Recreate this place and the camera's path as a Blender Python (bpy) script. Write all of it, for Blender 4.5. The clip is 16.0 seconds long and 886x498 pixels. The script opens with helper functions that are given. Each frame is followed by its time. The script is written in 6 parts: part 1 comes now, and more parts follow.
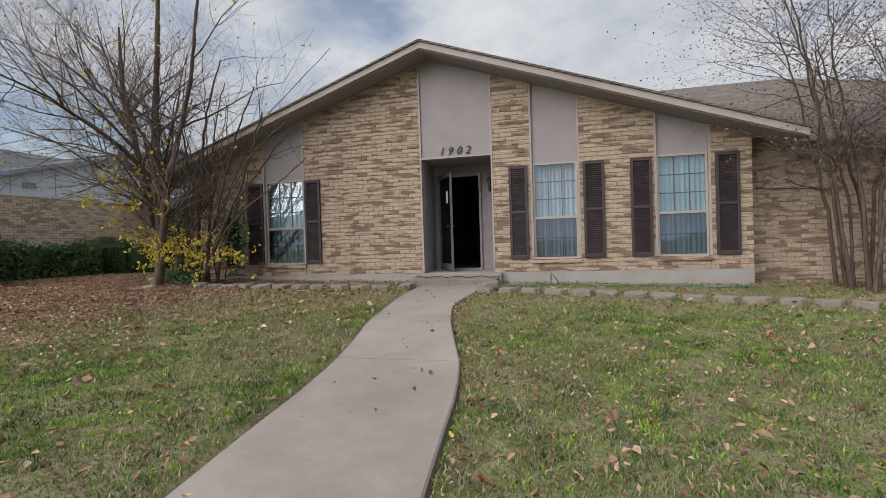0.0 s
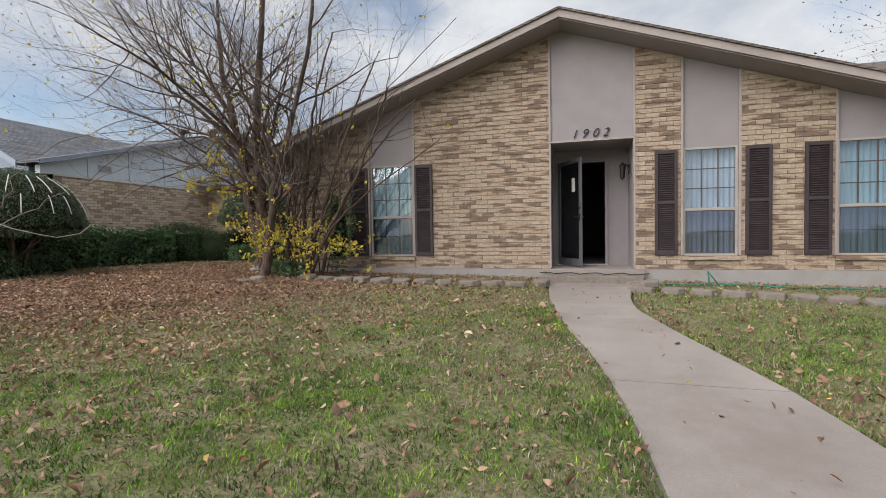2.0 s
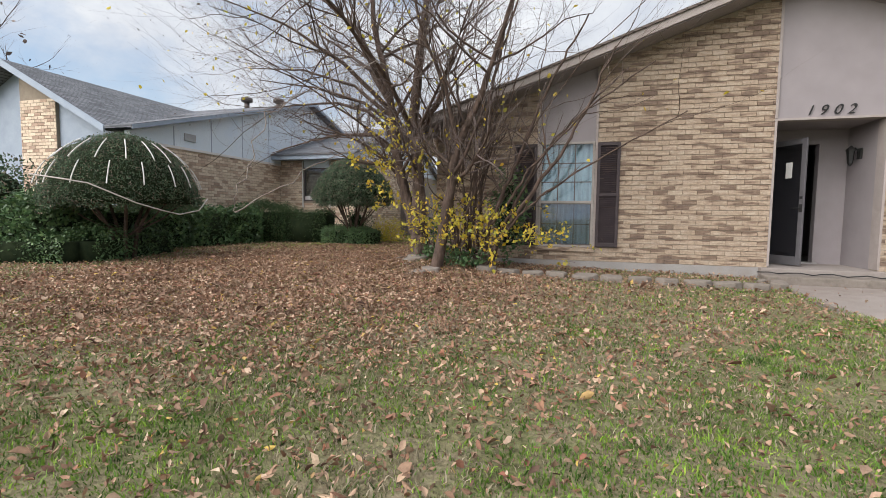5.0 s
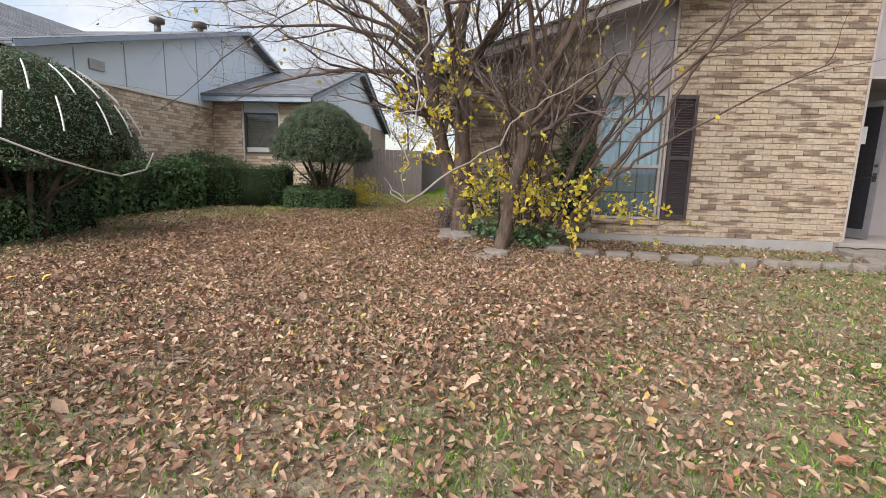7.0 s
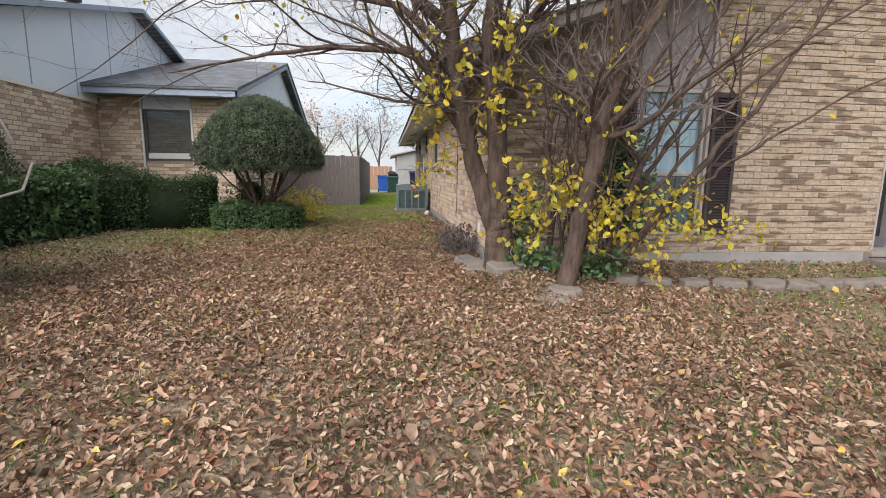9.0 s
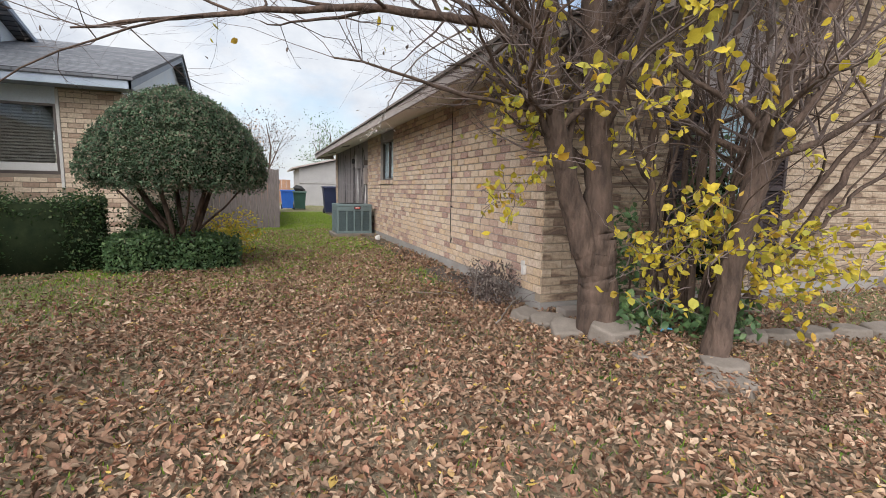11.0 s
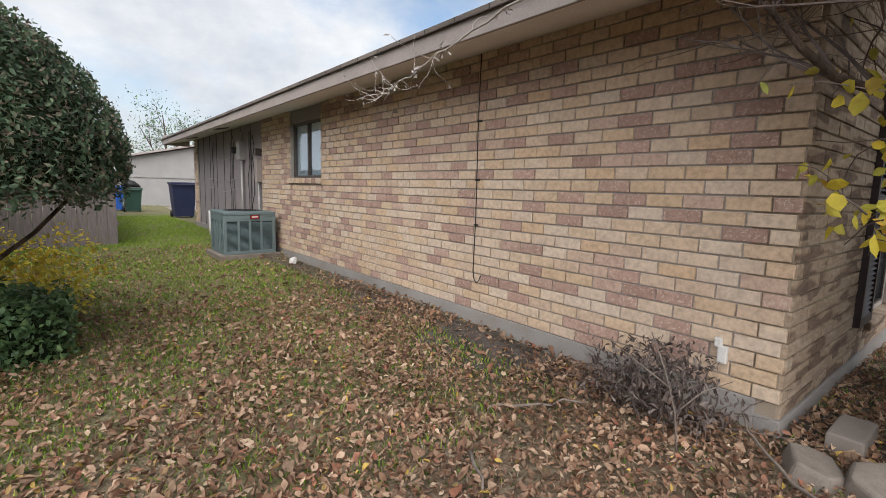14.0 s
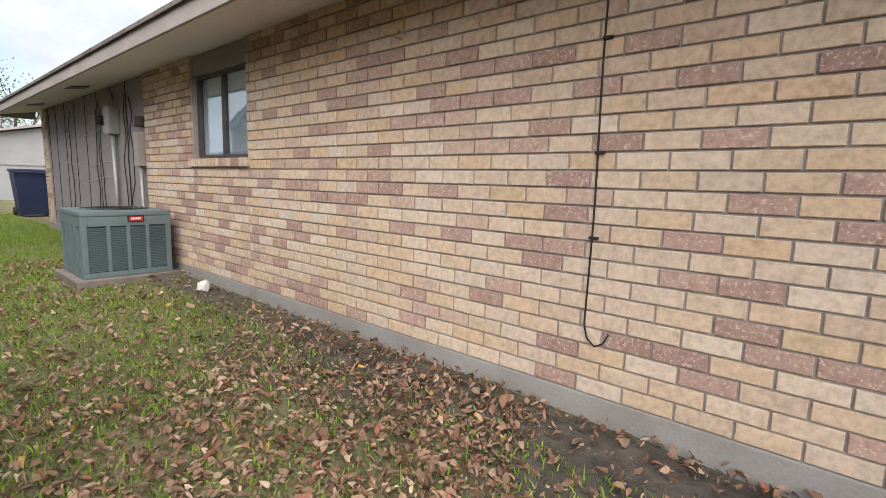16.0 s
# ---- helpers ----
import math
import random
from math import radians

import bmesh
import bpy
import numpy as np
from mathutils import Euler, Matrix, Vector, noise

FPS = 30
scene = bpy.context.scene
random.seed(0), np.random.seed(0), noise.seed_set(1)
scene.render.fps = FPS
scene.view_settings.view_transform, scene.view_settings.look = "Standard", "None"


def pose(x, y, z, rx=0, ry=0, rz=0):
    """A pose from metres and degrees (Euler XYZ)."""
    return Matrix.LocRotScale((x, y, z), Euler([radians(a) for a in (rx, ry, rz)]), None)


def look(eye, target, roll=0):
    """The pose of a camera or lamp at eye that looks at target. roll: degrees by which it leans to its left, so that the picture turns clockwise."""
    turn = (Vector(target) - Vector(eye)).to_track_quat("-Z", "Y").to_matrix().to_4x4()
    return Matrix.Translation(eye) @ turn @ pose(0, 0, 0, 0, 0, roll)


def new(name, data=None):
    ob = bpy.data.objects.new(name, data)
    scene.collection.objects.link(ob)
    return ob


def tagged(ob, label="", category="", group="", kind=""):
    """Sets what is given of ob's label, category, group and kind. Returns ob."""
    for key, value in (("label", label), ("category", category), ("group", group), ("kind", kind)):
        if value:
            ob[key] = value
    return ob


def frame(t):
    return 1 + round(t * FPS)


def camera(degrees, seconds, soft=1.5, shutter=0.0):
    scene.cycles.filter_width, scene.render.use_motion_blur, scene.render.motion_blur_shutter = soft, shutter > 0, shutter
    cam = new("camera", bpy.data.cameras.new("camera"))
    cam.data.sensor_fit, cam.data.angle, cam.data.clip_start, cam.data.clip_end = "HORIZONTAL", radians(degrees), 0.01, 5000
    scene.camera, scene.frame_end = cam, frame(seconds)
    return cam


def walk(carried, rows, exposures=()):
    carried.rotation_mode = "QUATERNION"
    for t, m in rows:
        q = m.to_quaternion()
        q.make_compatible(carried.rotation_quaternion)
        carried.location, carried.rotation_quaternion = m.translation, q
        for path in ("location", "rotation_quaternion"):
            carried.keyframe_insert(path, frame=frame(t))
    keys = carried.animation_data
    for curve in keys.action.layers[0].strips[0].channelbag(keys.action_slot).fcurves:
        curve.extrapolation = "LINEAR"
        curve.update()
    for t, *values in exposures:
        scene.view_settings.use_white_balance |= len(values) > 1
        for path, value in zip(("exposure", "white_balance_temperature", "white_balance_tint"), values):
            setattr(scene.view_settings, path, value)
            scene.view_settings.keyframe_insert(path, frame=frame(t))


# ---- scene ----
cam = camera(87.0, 16.0, soft=0.75)
PATH = [
    (0, (7.573, -8.478, 0.591), (7.098, -6.535, 0.565), -1.8),
    (0.5, (7.079, -8.432, 0.626), (6.587, -6.494, 0.583), -1.4),
    (1, (6.585, -8.312, 0.634), (6.081, -6.377, 0.582), -0.9),
    (1.5, (6.08, -8.244, 0.631), (5.562, -6.313, 0.575), -0.7),
    (2, (5.572, -8.191, 0.648), (5.016, -6.271, 0.585), -0.9),
    (2.5, (5.072, -8.144, 0.654), (4.482, -6.234, 0.588), -1.0),
    (3, (4.606, -8.139, 0.672), (3.973, -6.244, 0.604), -0.7),
    (3.5, (4.089, -8.083, 0.677), (3.415, -6.201, 0.61), -0.2),
    (4, (3.596, -8.087, 0.681), (2.901, -6.213, 0.605), 0.5),
    (6.5, (0.644, -7.141, 0.853), (0.436, -5.176, 0.548), 1.4),
    (7, (0.216, -6.761, 0.874), (0.052, -4.797, 0.536), 1.5),
    (7.5, (-0.2, -6.436, 0.895), (-0.289, -4.469, 0.545), 1.4),
    (8, (-0.51, -6.104, 0.905), (-0.491, -4.134, 0.563), 1.0),
    (10.5, (-2.073, -3.925, 0.995), (-1.48, -2.033, 0.734), 1.1),
    (11, (-2.282, -3.508, 1.012), (-1.573, -1.655, 0.762), 1.1),
    (11.5, (-2.439, -3.033, 1.011), (-1.634, -1.218, 0.775), 1.3),
    (12, (-2.627, -2.585, 1.021), (-1.716, -0.819, 0.796), 1.2),
    (12.5, (-2.709, -2.134, 1.029), (-1.717, -0.413, 0.802), 0.7),
    (13, (-2.743, -1.609, 1.053), (-1.68, 0.069, 0.822), 0.9),
    (13.5, (-2.749, -1.13, 1.073), (-1.615, 0.501, 0.839), 1.3),
    (14, (-2.598, -0.627, 1.083), (-1.351, 0.916, 0.83), 1.6),
    (14.5, (-2.443, -0.103, 1.063), (-1.074, 1.329, 0.785), 2.0),
    (15, (-2.243, 0.401, 1.031), (-0.79, 1.745, 0.744), 1.9),
    (15.5, (-2.118, 0.878, 1.049), (-0.621, 2.173, 0.766), 1.6),
    (16, (-1.96, 1.367, 1.016), (-0.442, 2.639, 0.741), 1.7),
]
walk(cam, [(t, look(eye, target, roll)) for t, eye, target, roll in PATH],
     [(0, 0.78), (1.5, 0.88), (3.5, 1.12), (4, 1.1), (7, 1.42), (8, 1.3), (11, 1.25), (13.5, 1.2), (14.5, 1.12), (15, 1.36), (16, 1.44)])

# ---- light ----
SUN_AZ, SUN_EL = 222.0, 40.0          # degrees: clockwise from +y, above the horizon
world = bpy.data.worlds.new("world")
scene.world = world
world.use_nodes = True
wn, wl = world.node_tree.nodes, world.node_tree.links
wn.clear()
w_out = wn.new("ShaderNodeOutputWorld")
w_bg = wn.new("ShaderNodeBackground")
sky = wn.new("ShaderNodeTexSky")
sky.sky_type, sky.sun_disc = "NISHITA", False
sky.sun_elevation, sky.sun_rotation = radians(SUN_EL), radians(SUN_AZ)
sky.air_density, sky.dust_density = 1.0, 1.6
w_gain = wn.new("ShaderNodeMix"); w_gain.data_type, w_gain.blend_type = "RGBA", "MULTIPLY"
w_gain.inputs[0].default_value = 1.0
w_gain.inputs[7].default_value = (0.085, 0.083, 0.080, 1)
wl.new(sky.outputs[0], w_gain.inputs[6])
w_tc = wn.new("ShaderNodeTexCoord")
w_map = wn.new("ShaderNodeMapping"); w_map.inputs["Scale"].default_value = (1.0, 1.0, 1.7)
wl.new(w_tc.outputs["Generated"], w_map.inputs[0])
w_n1 = wn.new("ShaderNodeTexNoise"); w_n1.inputs["Scale"].default_value = 2.3; w_n1.inputs["Detail"].default_value = 9; w_n1.inputs["Roughness"].default_value = 0.56
w_n2 = wn.new("ShaderNodeTexNoise"); w_n2.inputs["Scale"].default_value = 3.7; w_n2.inputs["Detail"].default_value = 8; w_n2.inputs["Roughness"].default_value = 0.6
for n in (w_n1, w_n2):
    wl.new(w_map.outputs[0], n.inputs["Vector"])
w_r1 = wn.new("ShaderNodeValToRGB")
w_r1.color_ramp.elements[0].position, w_r1.color_ramp.elements[1].position = 0.31, 0.50
wl.new(w_n1.outputs[0], w_r1.inputs[0])
w_r2 = wn.new("ShaderNodeValToRGB")
w_r2.color_ramp.elements[0].position, w_r2.color_ramp.elements[1].position = 0.34, 0.66
w_r2.color_ramp.elements[0].color = (0.265, 0.288, 0.33, 1)
w_r2.color_ramp.elements[1].color = (0.425, 0.435, 0.45, 1)
wl.new(w_n2.outputs[0], w_r2.inputs[0])
w_mix = wn.new("ShaderNodeMix"); w_mix.data_type = "RGBA"
wl.new(w_r1.outputs[0], w_mix.inputs[0])
wl.new(w_gain.outputs[2], w_mix.inputs[6])
wl.new(w_r2.outputs[0], w_mix.inputs[7])
wl.new(w_mix.outputs[2], w_bg.inputs[0])
w_bg.inputs[1].default_value = 1.0
wl.new(w_bg.outputs[0], w_out.inputs[0])

sun_data = bpy.data.lights.new("sun", "SUN")
sun_data.energy, sun_data.angle, sun_data.color = 2.6, radians(75), (1.0, 0.953, 0.925)
sun = new("sun", sun_data)
_az, _el = radians(SUN_AZ), radians(SUN_EL)
sun.matrix_world = look((math.sin(_az) * math.cos(_el) * 50, math.cos(_az) * math.cos(_el) * 50, math.sin(_el) * 50), (0, 0, 0))

# ---- materials ----
def nodes_of(name):
    m = bpy.data.materials.new(name)
    m.use_nodes = True
    nt = m.node_tree
    return m, nt.nodes, nt.links, nt.nodes["Principled BSDF"]


def coords(nodes, links, scale=(1, 1, 1)):
    tc = nodes.new("ShaderNodeTexCoord")
    mp = nodes.new("ShaderNodeMapping")
    mp.inputs["Scale"].default_value = scale
    links.new(tc.outputs["Object"], mp.inputs[0])
    return mp.outputs[0]


def noise_node(nodes, links, vec, scale, detail=4, rough=0.55):
    n = nodes.new("ShaderNodeTexNoise")
    n.inputs["Scale"].default_value, n.inputs["Detail"].default_value, n.inputs["Roughness"].default_value = scale, detail, rough
    links.new(vec, n.inputs["Vector"])
    return n.outputs[0]


def ramp(nodes, links, fac, stops, constant=False):
    r = nodes.new("ShaderNodeValToRGB")
    cr = r.color_ramp
    if constant:
        cr.interpolation = "CONSTANT"
    while len(cr.elements) < len(stops):
        cr.elements.new(0.5)
    for e, (p, c) in zip(cr.elements, stops):
        e.position, e.color = p, (*c, 1) if len(c) == 3 else c
    links.new(fac, r.inputs[0])
    return r.outputs[0]


def mix(nodes, links, fac, a, b, mode="MIX"):
    m = nodes.new("ShaderNodeMix")
    m.data_type, m.blend_type = "RGBA", mode
    for sock, v in ((m.inputs[0], fac), (m.inputs[6], a), (m.inputs[7], b)):
        if isinstance(v, (int, float)):
            sock.default_value = v
        elif isinstance(v, tuple):
            sock.default_value = (*v, 1)
        else:
            links.new(v, sock)
    return m.outputs[2]


def bump(nodes, links, bsdf, height, strength, dist=0.01):
    b = nodes.new("ShaderNodeBump")
    b.inputs["Strength"].default_value, b.inputs["Distance"].default_value = strength, dist
    links.new(height, b.inputs["Height"])
    links.new(b.outputs[0], bsdf.inputs["Normal"])


def surface(name, a, b, scale=6.0, rough=0.8, metal=0.0, fine=60.0, relief=0.25, stain=None, stretch=(1, 1, 1), depth=0.004, spec=0.4):
    """Two tones mixed by coarse noise, fine grain on top and in the relief."""
    m, nodes, links, bs = nodes_of(name)
    v = coords(nodes, links, stretch)
    n1 = noise_node(nodes, links, v, scale, 5, 0.6)
    n2 = noise_node(nodes, links, v, fine, 3, 0.6)
    c = mix(nodes, links, ramp(nodes, links, n1, [(0.3, (0, 0, 0)), (0.7, (1, 1, 1))]), a, b)
    c = mix(nodes, links, 0.35, c, ramp(nodes, links, n2, [(0.25, (0.35, 0.35, 0.35)), (0.75, (1, 1, 1))]), "MULTIPLY")
    if stain:
        n3 = noise_node(nodes, links, v, scale * 0.35, 6, 0.7)
        c = mix(nodes, links, ramp(nodes, links, n3, [(0.52, (0, 0, 0)), (0.72, (1, 1, 1))]), c, stain)
    links.new(c, bs.inputs["Base Color"])
    bs.inputs["Roughness"].default_value, bs.inputs["Metallic"].default_value = rough, metal
    bs.inputs["Specular IOR Level"].default_value = spec
    if relief:
        bump(nodes, links, bs, n2, relief, depth)
    return m


def varied(name, stops, rough=0.8, island=True, grain=40.0, relief=0.3, translucent=0.0, flecks=None, spec=0.3, clump=None, runs=False):
    """Each piece takes a tone of its own; clump (scale, low, high) adds drifts of tone over many pieces."""
    m, nodes, links, bs = nodes_of(name)
    if island:
        rnd = nodes.new("ShaderNodeNewGeometry").outputs["Random Per Island"]
    else:
        rnd = nodes.new("ShaderNodeObjectInfo").outputs["Random"]
    pick = rnd
    if runs:                                   # tones that keep on along a course
        geo = nodes.new("ShaderNodeNewGeometry")
        mp = nodes.new("ShaderNodeMapping"); mp.inputs["Scale"].default_value = (2.2, 2.2, 13.12)
        links.new(geo.outputs["Position"], mp.inputs[0])
        drift = ramp(nodes, links, noise_node(nodes, links, mp.outputs[0], 1.0, 1, 0.5), [(0.30, (0, 0, 0)), (0.70, (1, 1, 1))])
        lerp = nodes.new("ShaderNodeMix"); lerp.inputs[0].default_value = 0.6
        links.new(rnd, lerp.inputs[2]); links.new(drift, lerp.inputs[3])
        pick = lerp.outputs[0]
    base = ramp(nodes, links, pick, stops)
    tc = nodes.new("ShaderNodeTexCoord")
    if island:
        vec = tc.outputs["Object"]
    else:
        add = nodes.new("ShaderNodeVectorMath")
        sc = nodes.new("ShaderNodeVectorMath"); sc.operation = "SCALE"
        sc.inputs[0].default_value = (37.0, 91.0, 53.0)
        links.new(rnd, sc.inputs["Scale"])
        links.new(tc.outputs["Object"], add.inputs[0]); links.new(sc.outputs[0], add.inputs[1])
        vec = add.outputs[0]
    n = noise_node(nodes, links, vec, grain, 4, 0.65)
    c = mix(nodes, links, 0.62, base, ramp(nodes, links, n, [(0.25, (0.45, 0.42, 0.40)), (0.62, (1.06, 1.05, 1.04))]), "MULTIPLY")
    if clump:
        n4 = noise_node(nodes, links, tc.outputs["Object"], clump[0], 4, 0.6)
        c = mix(nodes, links, 1.0, c, ramp(nodes, links, n4, [(0.36, (clump[1],) * 3), (0.64, (clump[2],) * 3)]), "MULTIPLY")
    if flecks:
        n2 = noise_node(nodes, links, vec, grain * 2.2, 3, 0.7)
        gate = ramp(nodes, links, rnd, [(flecks[0] - 0.02, (0, 0, 0)), (flecks[0] + 0.02, (1, 1, 1))])
        spots = ramp(nodes, links, n2, [(0.54, (0, 0, 0)), (0.66, (0.85, 0.85, 0.85))])
        c = mix(nodes, links, mix(nodes, links, 1.0, gate, spots, "MULTIPLY"), c, flecks[1])
    links.new(c, bs.inputs["Base Color"])
    bs.inputs["Roughness"].default_value = rough
    bs.inputs["Specular IOR Level"].default_value = spec
    if relief:
        bump(nodes, links, bs, n, relief, 0.003)
    if translucent:
        out = nodes["Material Output"]
        tr = nodes.new("ShaderNodeBsdfTranslucent")
        links.new(c, tr.inputs[0])
        ms = nodes.new("ShaderNodeMixShader"); ms.inputs[0].default_value = translucent
        links.new(bs.outputs[0], ms.inputs[1]); links.new(tr.outputs[0], ms.inputs[2])
        links.new(ms.outputs[0], out.inputs["Surface"])
    return m


BRICK = [(0.0, (0.60, 0.475, 0.362)), (0.15, (0.56, 0.42, 0.286)), (0.3, (0.63, 0.525, 0.421)), (0.43, (0.58, 0.425, 0.286)),
         (0.56, (0.60, 0.50, 0.410)), (0.66, (0.55, 0.43, 0.324)), (0.75, (0.50, 0.365, 0.297)), (0.83, (0.42, 0.285, 0.238)), (0.93, (0.34, 0.22, 0.184)), (1.0, (0.46, 0.31, 0.259))]
# same brick as the side, darkened to offset strong light on the front
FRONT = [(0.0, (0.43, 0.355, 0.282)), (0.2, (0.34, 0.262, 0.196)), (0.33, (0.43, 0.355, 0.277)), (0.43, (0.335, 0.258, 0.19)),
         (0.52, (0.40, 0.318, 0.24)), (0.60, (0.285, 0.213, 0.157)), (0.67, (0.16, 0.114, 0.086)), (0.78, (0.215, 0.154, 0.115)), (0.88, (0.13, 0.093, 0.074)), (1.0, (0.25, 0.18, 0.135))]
M_BRICK = varied("brick_side", BRICK, 0.85, False, 34, 0.45, flecks=(0.74, (0.60, 0.50, 0.41)))
M_BRICK_I = varied("brick_side_rest", BRICK, 0.85, True, 34, 0.45, flecks=(0.74, (0.60, 0.50, 0.41)))
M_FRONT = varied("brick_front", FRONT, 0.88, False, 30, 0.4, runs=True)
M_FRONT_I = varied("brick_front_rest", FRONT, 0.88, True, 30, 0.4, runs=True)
M_NB_BRICK = varied("brick_neighbour", [(0, (0.76, 0.64, 0.50)), (0.4, (0.70, 0.58, 0.45)), (0.7, (0.60, 0.47, 0.36)), (0.85, (0.40, 0.29, 0.22)), (1, (0.56, 0.41, 0.31))], 0.88, True, 30, 0.4)
M_MORTAR = surface("mortar", (0.35, 0.325, 0.305), (0.43, 0.405, 0.385), 9, 0.95, fine=160, relief=0.5)
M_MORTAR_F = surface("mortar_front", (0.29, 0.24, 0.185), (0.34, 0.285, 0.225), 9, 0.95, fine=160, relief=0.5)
M_CONC = surface("concrete", (0.25, 0.219, 0.20), (0.322, 0.286, 0.262), 1.6, 0.92, fine=120, relief=0.35, stain=(0.19, 0.158, 0.138), depth=0.003)
M_FOUND = surface("foundation", (0.27, 0.255, 0.245), (0.35, 0.335, 0.32), 2.2, 0.95, fine=70, relief=0.5, stain=(0.24, 0.20, 0.17))
M_PAVER = surface("paver", (0.17, 0.147, 0.125), (0.26, 0.226, 0.197), 7, 0.95, fine=110, relief=0.6, stain=(0.13, 0.11, 0.09))
M_TAUPE = surface("taupe_paint", (0.275, 0.247, 0.255), (0.315, 0.283, 0.29), 3, 0.75, fine=200, relief=0.12)
M_TRIM = surface("taupe_trim", (0.33, 0.29, 0.27), (0.39, 0.34, 0.32), 5, 0.7, fine=90, relief=0.2, stain=(0.26, 0.22, 0.20))
M_SOFFIT = surface("soffit", (0.78, 0.74, 0.71), (0.83, 0.79, 0.76), 2, 0.85, fine=60, relief=0.1, stain=(0.70, 0.64, 0.60))
def shingles(name, a, c, gap):
    """Courses of tabs, by height along the slope."""
    m, nodes, links, bs = nodes_of(name)
    tc = nodes.new("ShaderNodeTexCoord")
    sp = nodes.new("ShaderNodeSeparateXYZ"); cm = nodes.new("ShaderNodeCombineXYZ")
    add = nodes.new("ShaderNodeMath")
    links.new(tc.outputs["Object"], sp.inputs[0])
    links.new(sp.outputs[0], add.inputs[0]); links.new(sp.outputs[1], add.inputs[1])
    links.new(add.outputs[0], cm.inputs[0]); links.new(sp.outputs[2], cm.inputs[1])
    br = nodes.new("ShaderNodeTexBrick")
    for key, val in (("Scale", 1.0), ("Mortar Size", 0.006), ("Brick Width", 0.31), ("Row Height", 0.048), ("Mortar Smooth", 0.2)):
        br.inputs[key].default_value = val
    br.inputs["Color1"].default_value, br.inputs["Color2"].default_value, br.inputs["Mortar"].default_value = (*a, 1), (*c, 1), (*gap, 1)
    links.new(cm.outputs[0], br.inputs["Vector"])
    n = noise_node(nodes, links, tc.outputs["Object"], 3.0, 6, 0.7)
    col = mix(nodes, links, 0.6, br.outputs[0], ramp(nodes, links, n, [(0.3, (0.55, 0.55, 0.55)), (0.7, (1.1, 1.1, 1.1))]), "MULTIPLY")
    links.new(col, bs.inputs["Base Color"])
    bs.inputs["Roughness"].default_value = 0.95
    bump(nodes, links, bs, br.outputs[0], 0.5, 0.02)
    return m


M_ROOF_NB = shingles("shingle_grey", (0.11, 0.12, 0.135), (0.19, 0.20, 0.22), (0.05, 0.05, 0.06))
M_ROOF = shingles("shingle_brown", (0.12, 0.10, 0.085), (0.19, 0.16, 0.14), (0.05, 0.04, 0.035))
M_SHUT = surface("shutter_paint", (0.035, 0.025, 0.028), (0.055, 0.04, 0.042), 8, 0.55, fine=120, relief=0.15)
M_FRAME = surface("window_metal", (0.32, 0.295, 0.27), (0.40, 0.37, 0.34), 6, 0.5, fine=150, relief=0.08)
M_BRONZE = surface("bronze_metal", (0.10, 0.085, 0.08), (0.14, 0.12, 0.11), 6, 0.45, 0.5, fine=150, relief=0.08)
M_DOORGREY = surface("storm_door_metal", (0.15, 0.145, 0.155), (0.20, 0.195, 0.205), 6, 0.4, 0.4, fine=150, relief=0.06)
M_DARK = surface("dark_paint", (0.012, 0.011, 0.011), (0.02, 0.018, 0.018), 6, 0.5, fine=100, relief=0.1)
M_BLACK = surface("black_rubber", (0.012, 0.012, 0.012), (0.02, 0.02, 0.02), 20, 0.6, fine=100, relief=0.1)
M_WALLIN = surface("interior_wall", (0.16, 0.15, 0.14), (0.19, 0.18, 0.165), 2, 0.9, fine=80, relief=0.05)
M_CURT_BLUE = surface("curtain_blue", (0.24, 0.36, 0.40), (0.31, 0.43, 0.47), 5, 0.95, fine=220, relief=0.2, stretch=(6, 6, 1))
M_CURT = surface("curtain_cloth", (0.38, 0.41, 0.47), (0.47, 0.50, 0.56), 5, 0.95, fine=220, relief=0.2, stretch=(6, 6, 1))
# backing in sky tones: the side panes' sky reflection put into a colour
M_SKY_BACK = surface("sky_backing", (0.62, 0.68, 0.72), (0.70, 0.75, 0.78), 5, 0.95, fine=220, relief=0.2, stretch=(6, 6, 1))
M_BLIND_B = surface("blind_wood", (0.26, 0.20, 0.155), (0.34, 0.27, 0.21), 9, 0.6, fine=90, relief=0.2, stretch=(1, 1, 6))
M_BLIND = surface("curtain_teal", (0.30, 0.42, 0.45), (0.40, 0.52, 0.54), 5, 0.95, fine=220, relief=0.2, stretch=(6, 6, 1))
M_SIDING = surface("blue_siding", (0.74, 0.82, 0.90), (0.78, 0.85, 0.91), 2, 0.75, fine=60, relief=0.1, stain=(0.60, 0.70, 0.81))
M_NB_TRIM = surface("blue_grey_trim_and_shade", (0.30, 0.36, 0.44), (0.36, 0.42, 0.50), 4, 0.7, fine=90, relief=0.1)
M_GARAGE = surface("garage_paint", (0.30, 0.295, 0.295), (0.35, 0.345, 0.34), 2, 0.75, fine=90, relief=0.1)
M_WHITE = surface("white_paint", (0.66, 0.65, 0.63), (0.72, 0.71, 0.69), 3, 0.7, fine=90, relief=0.1)
M_AC = surface("ac_enamel", (0.145, 0.20, 0.21), (0.18, 0.24, 0.25), 5, 0.5, 0.1, fine=140, relief=0.1, stain=(0.13, 0.165, 0.165))
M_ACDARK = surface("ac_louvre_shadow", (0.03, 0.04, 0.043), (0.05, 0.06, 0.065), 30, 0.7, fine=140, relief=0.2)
M_GALV = surface("galvanised", (0.36, 0.35, 0.345), (0.44, 0.43, 0.42), 10, 0.5, 0.5, fine=120, relief=0.1)
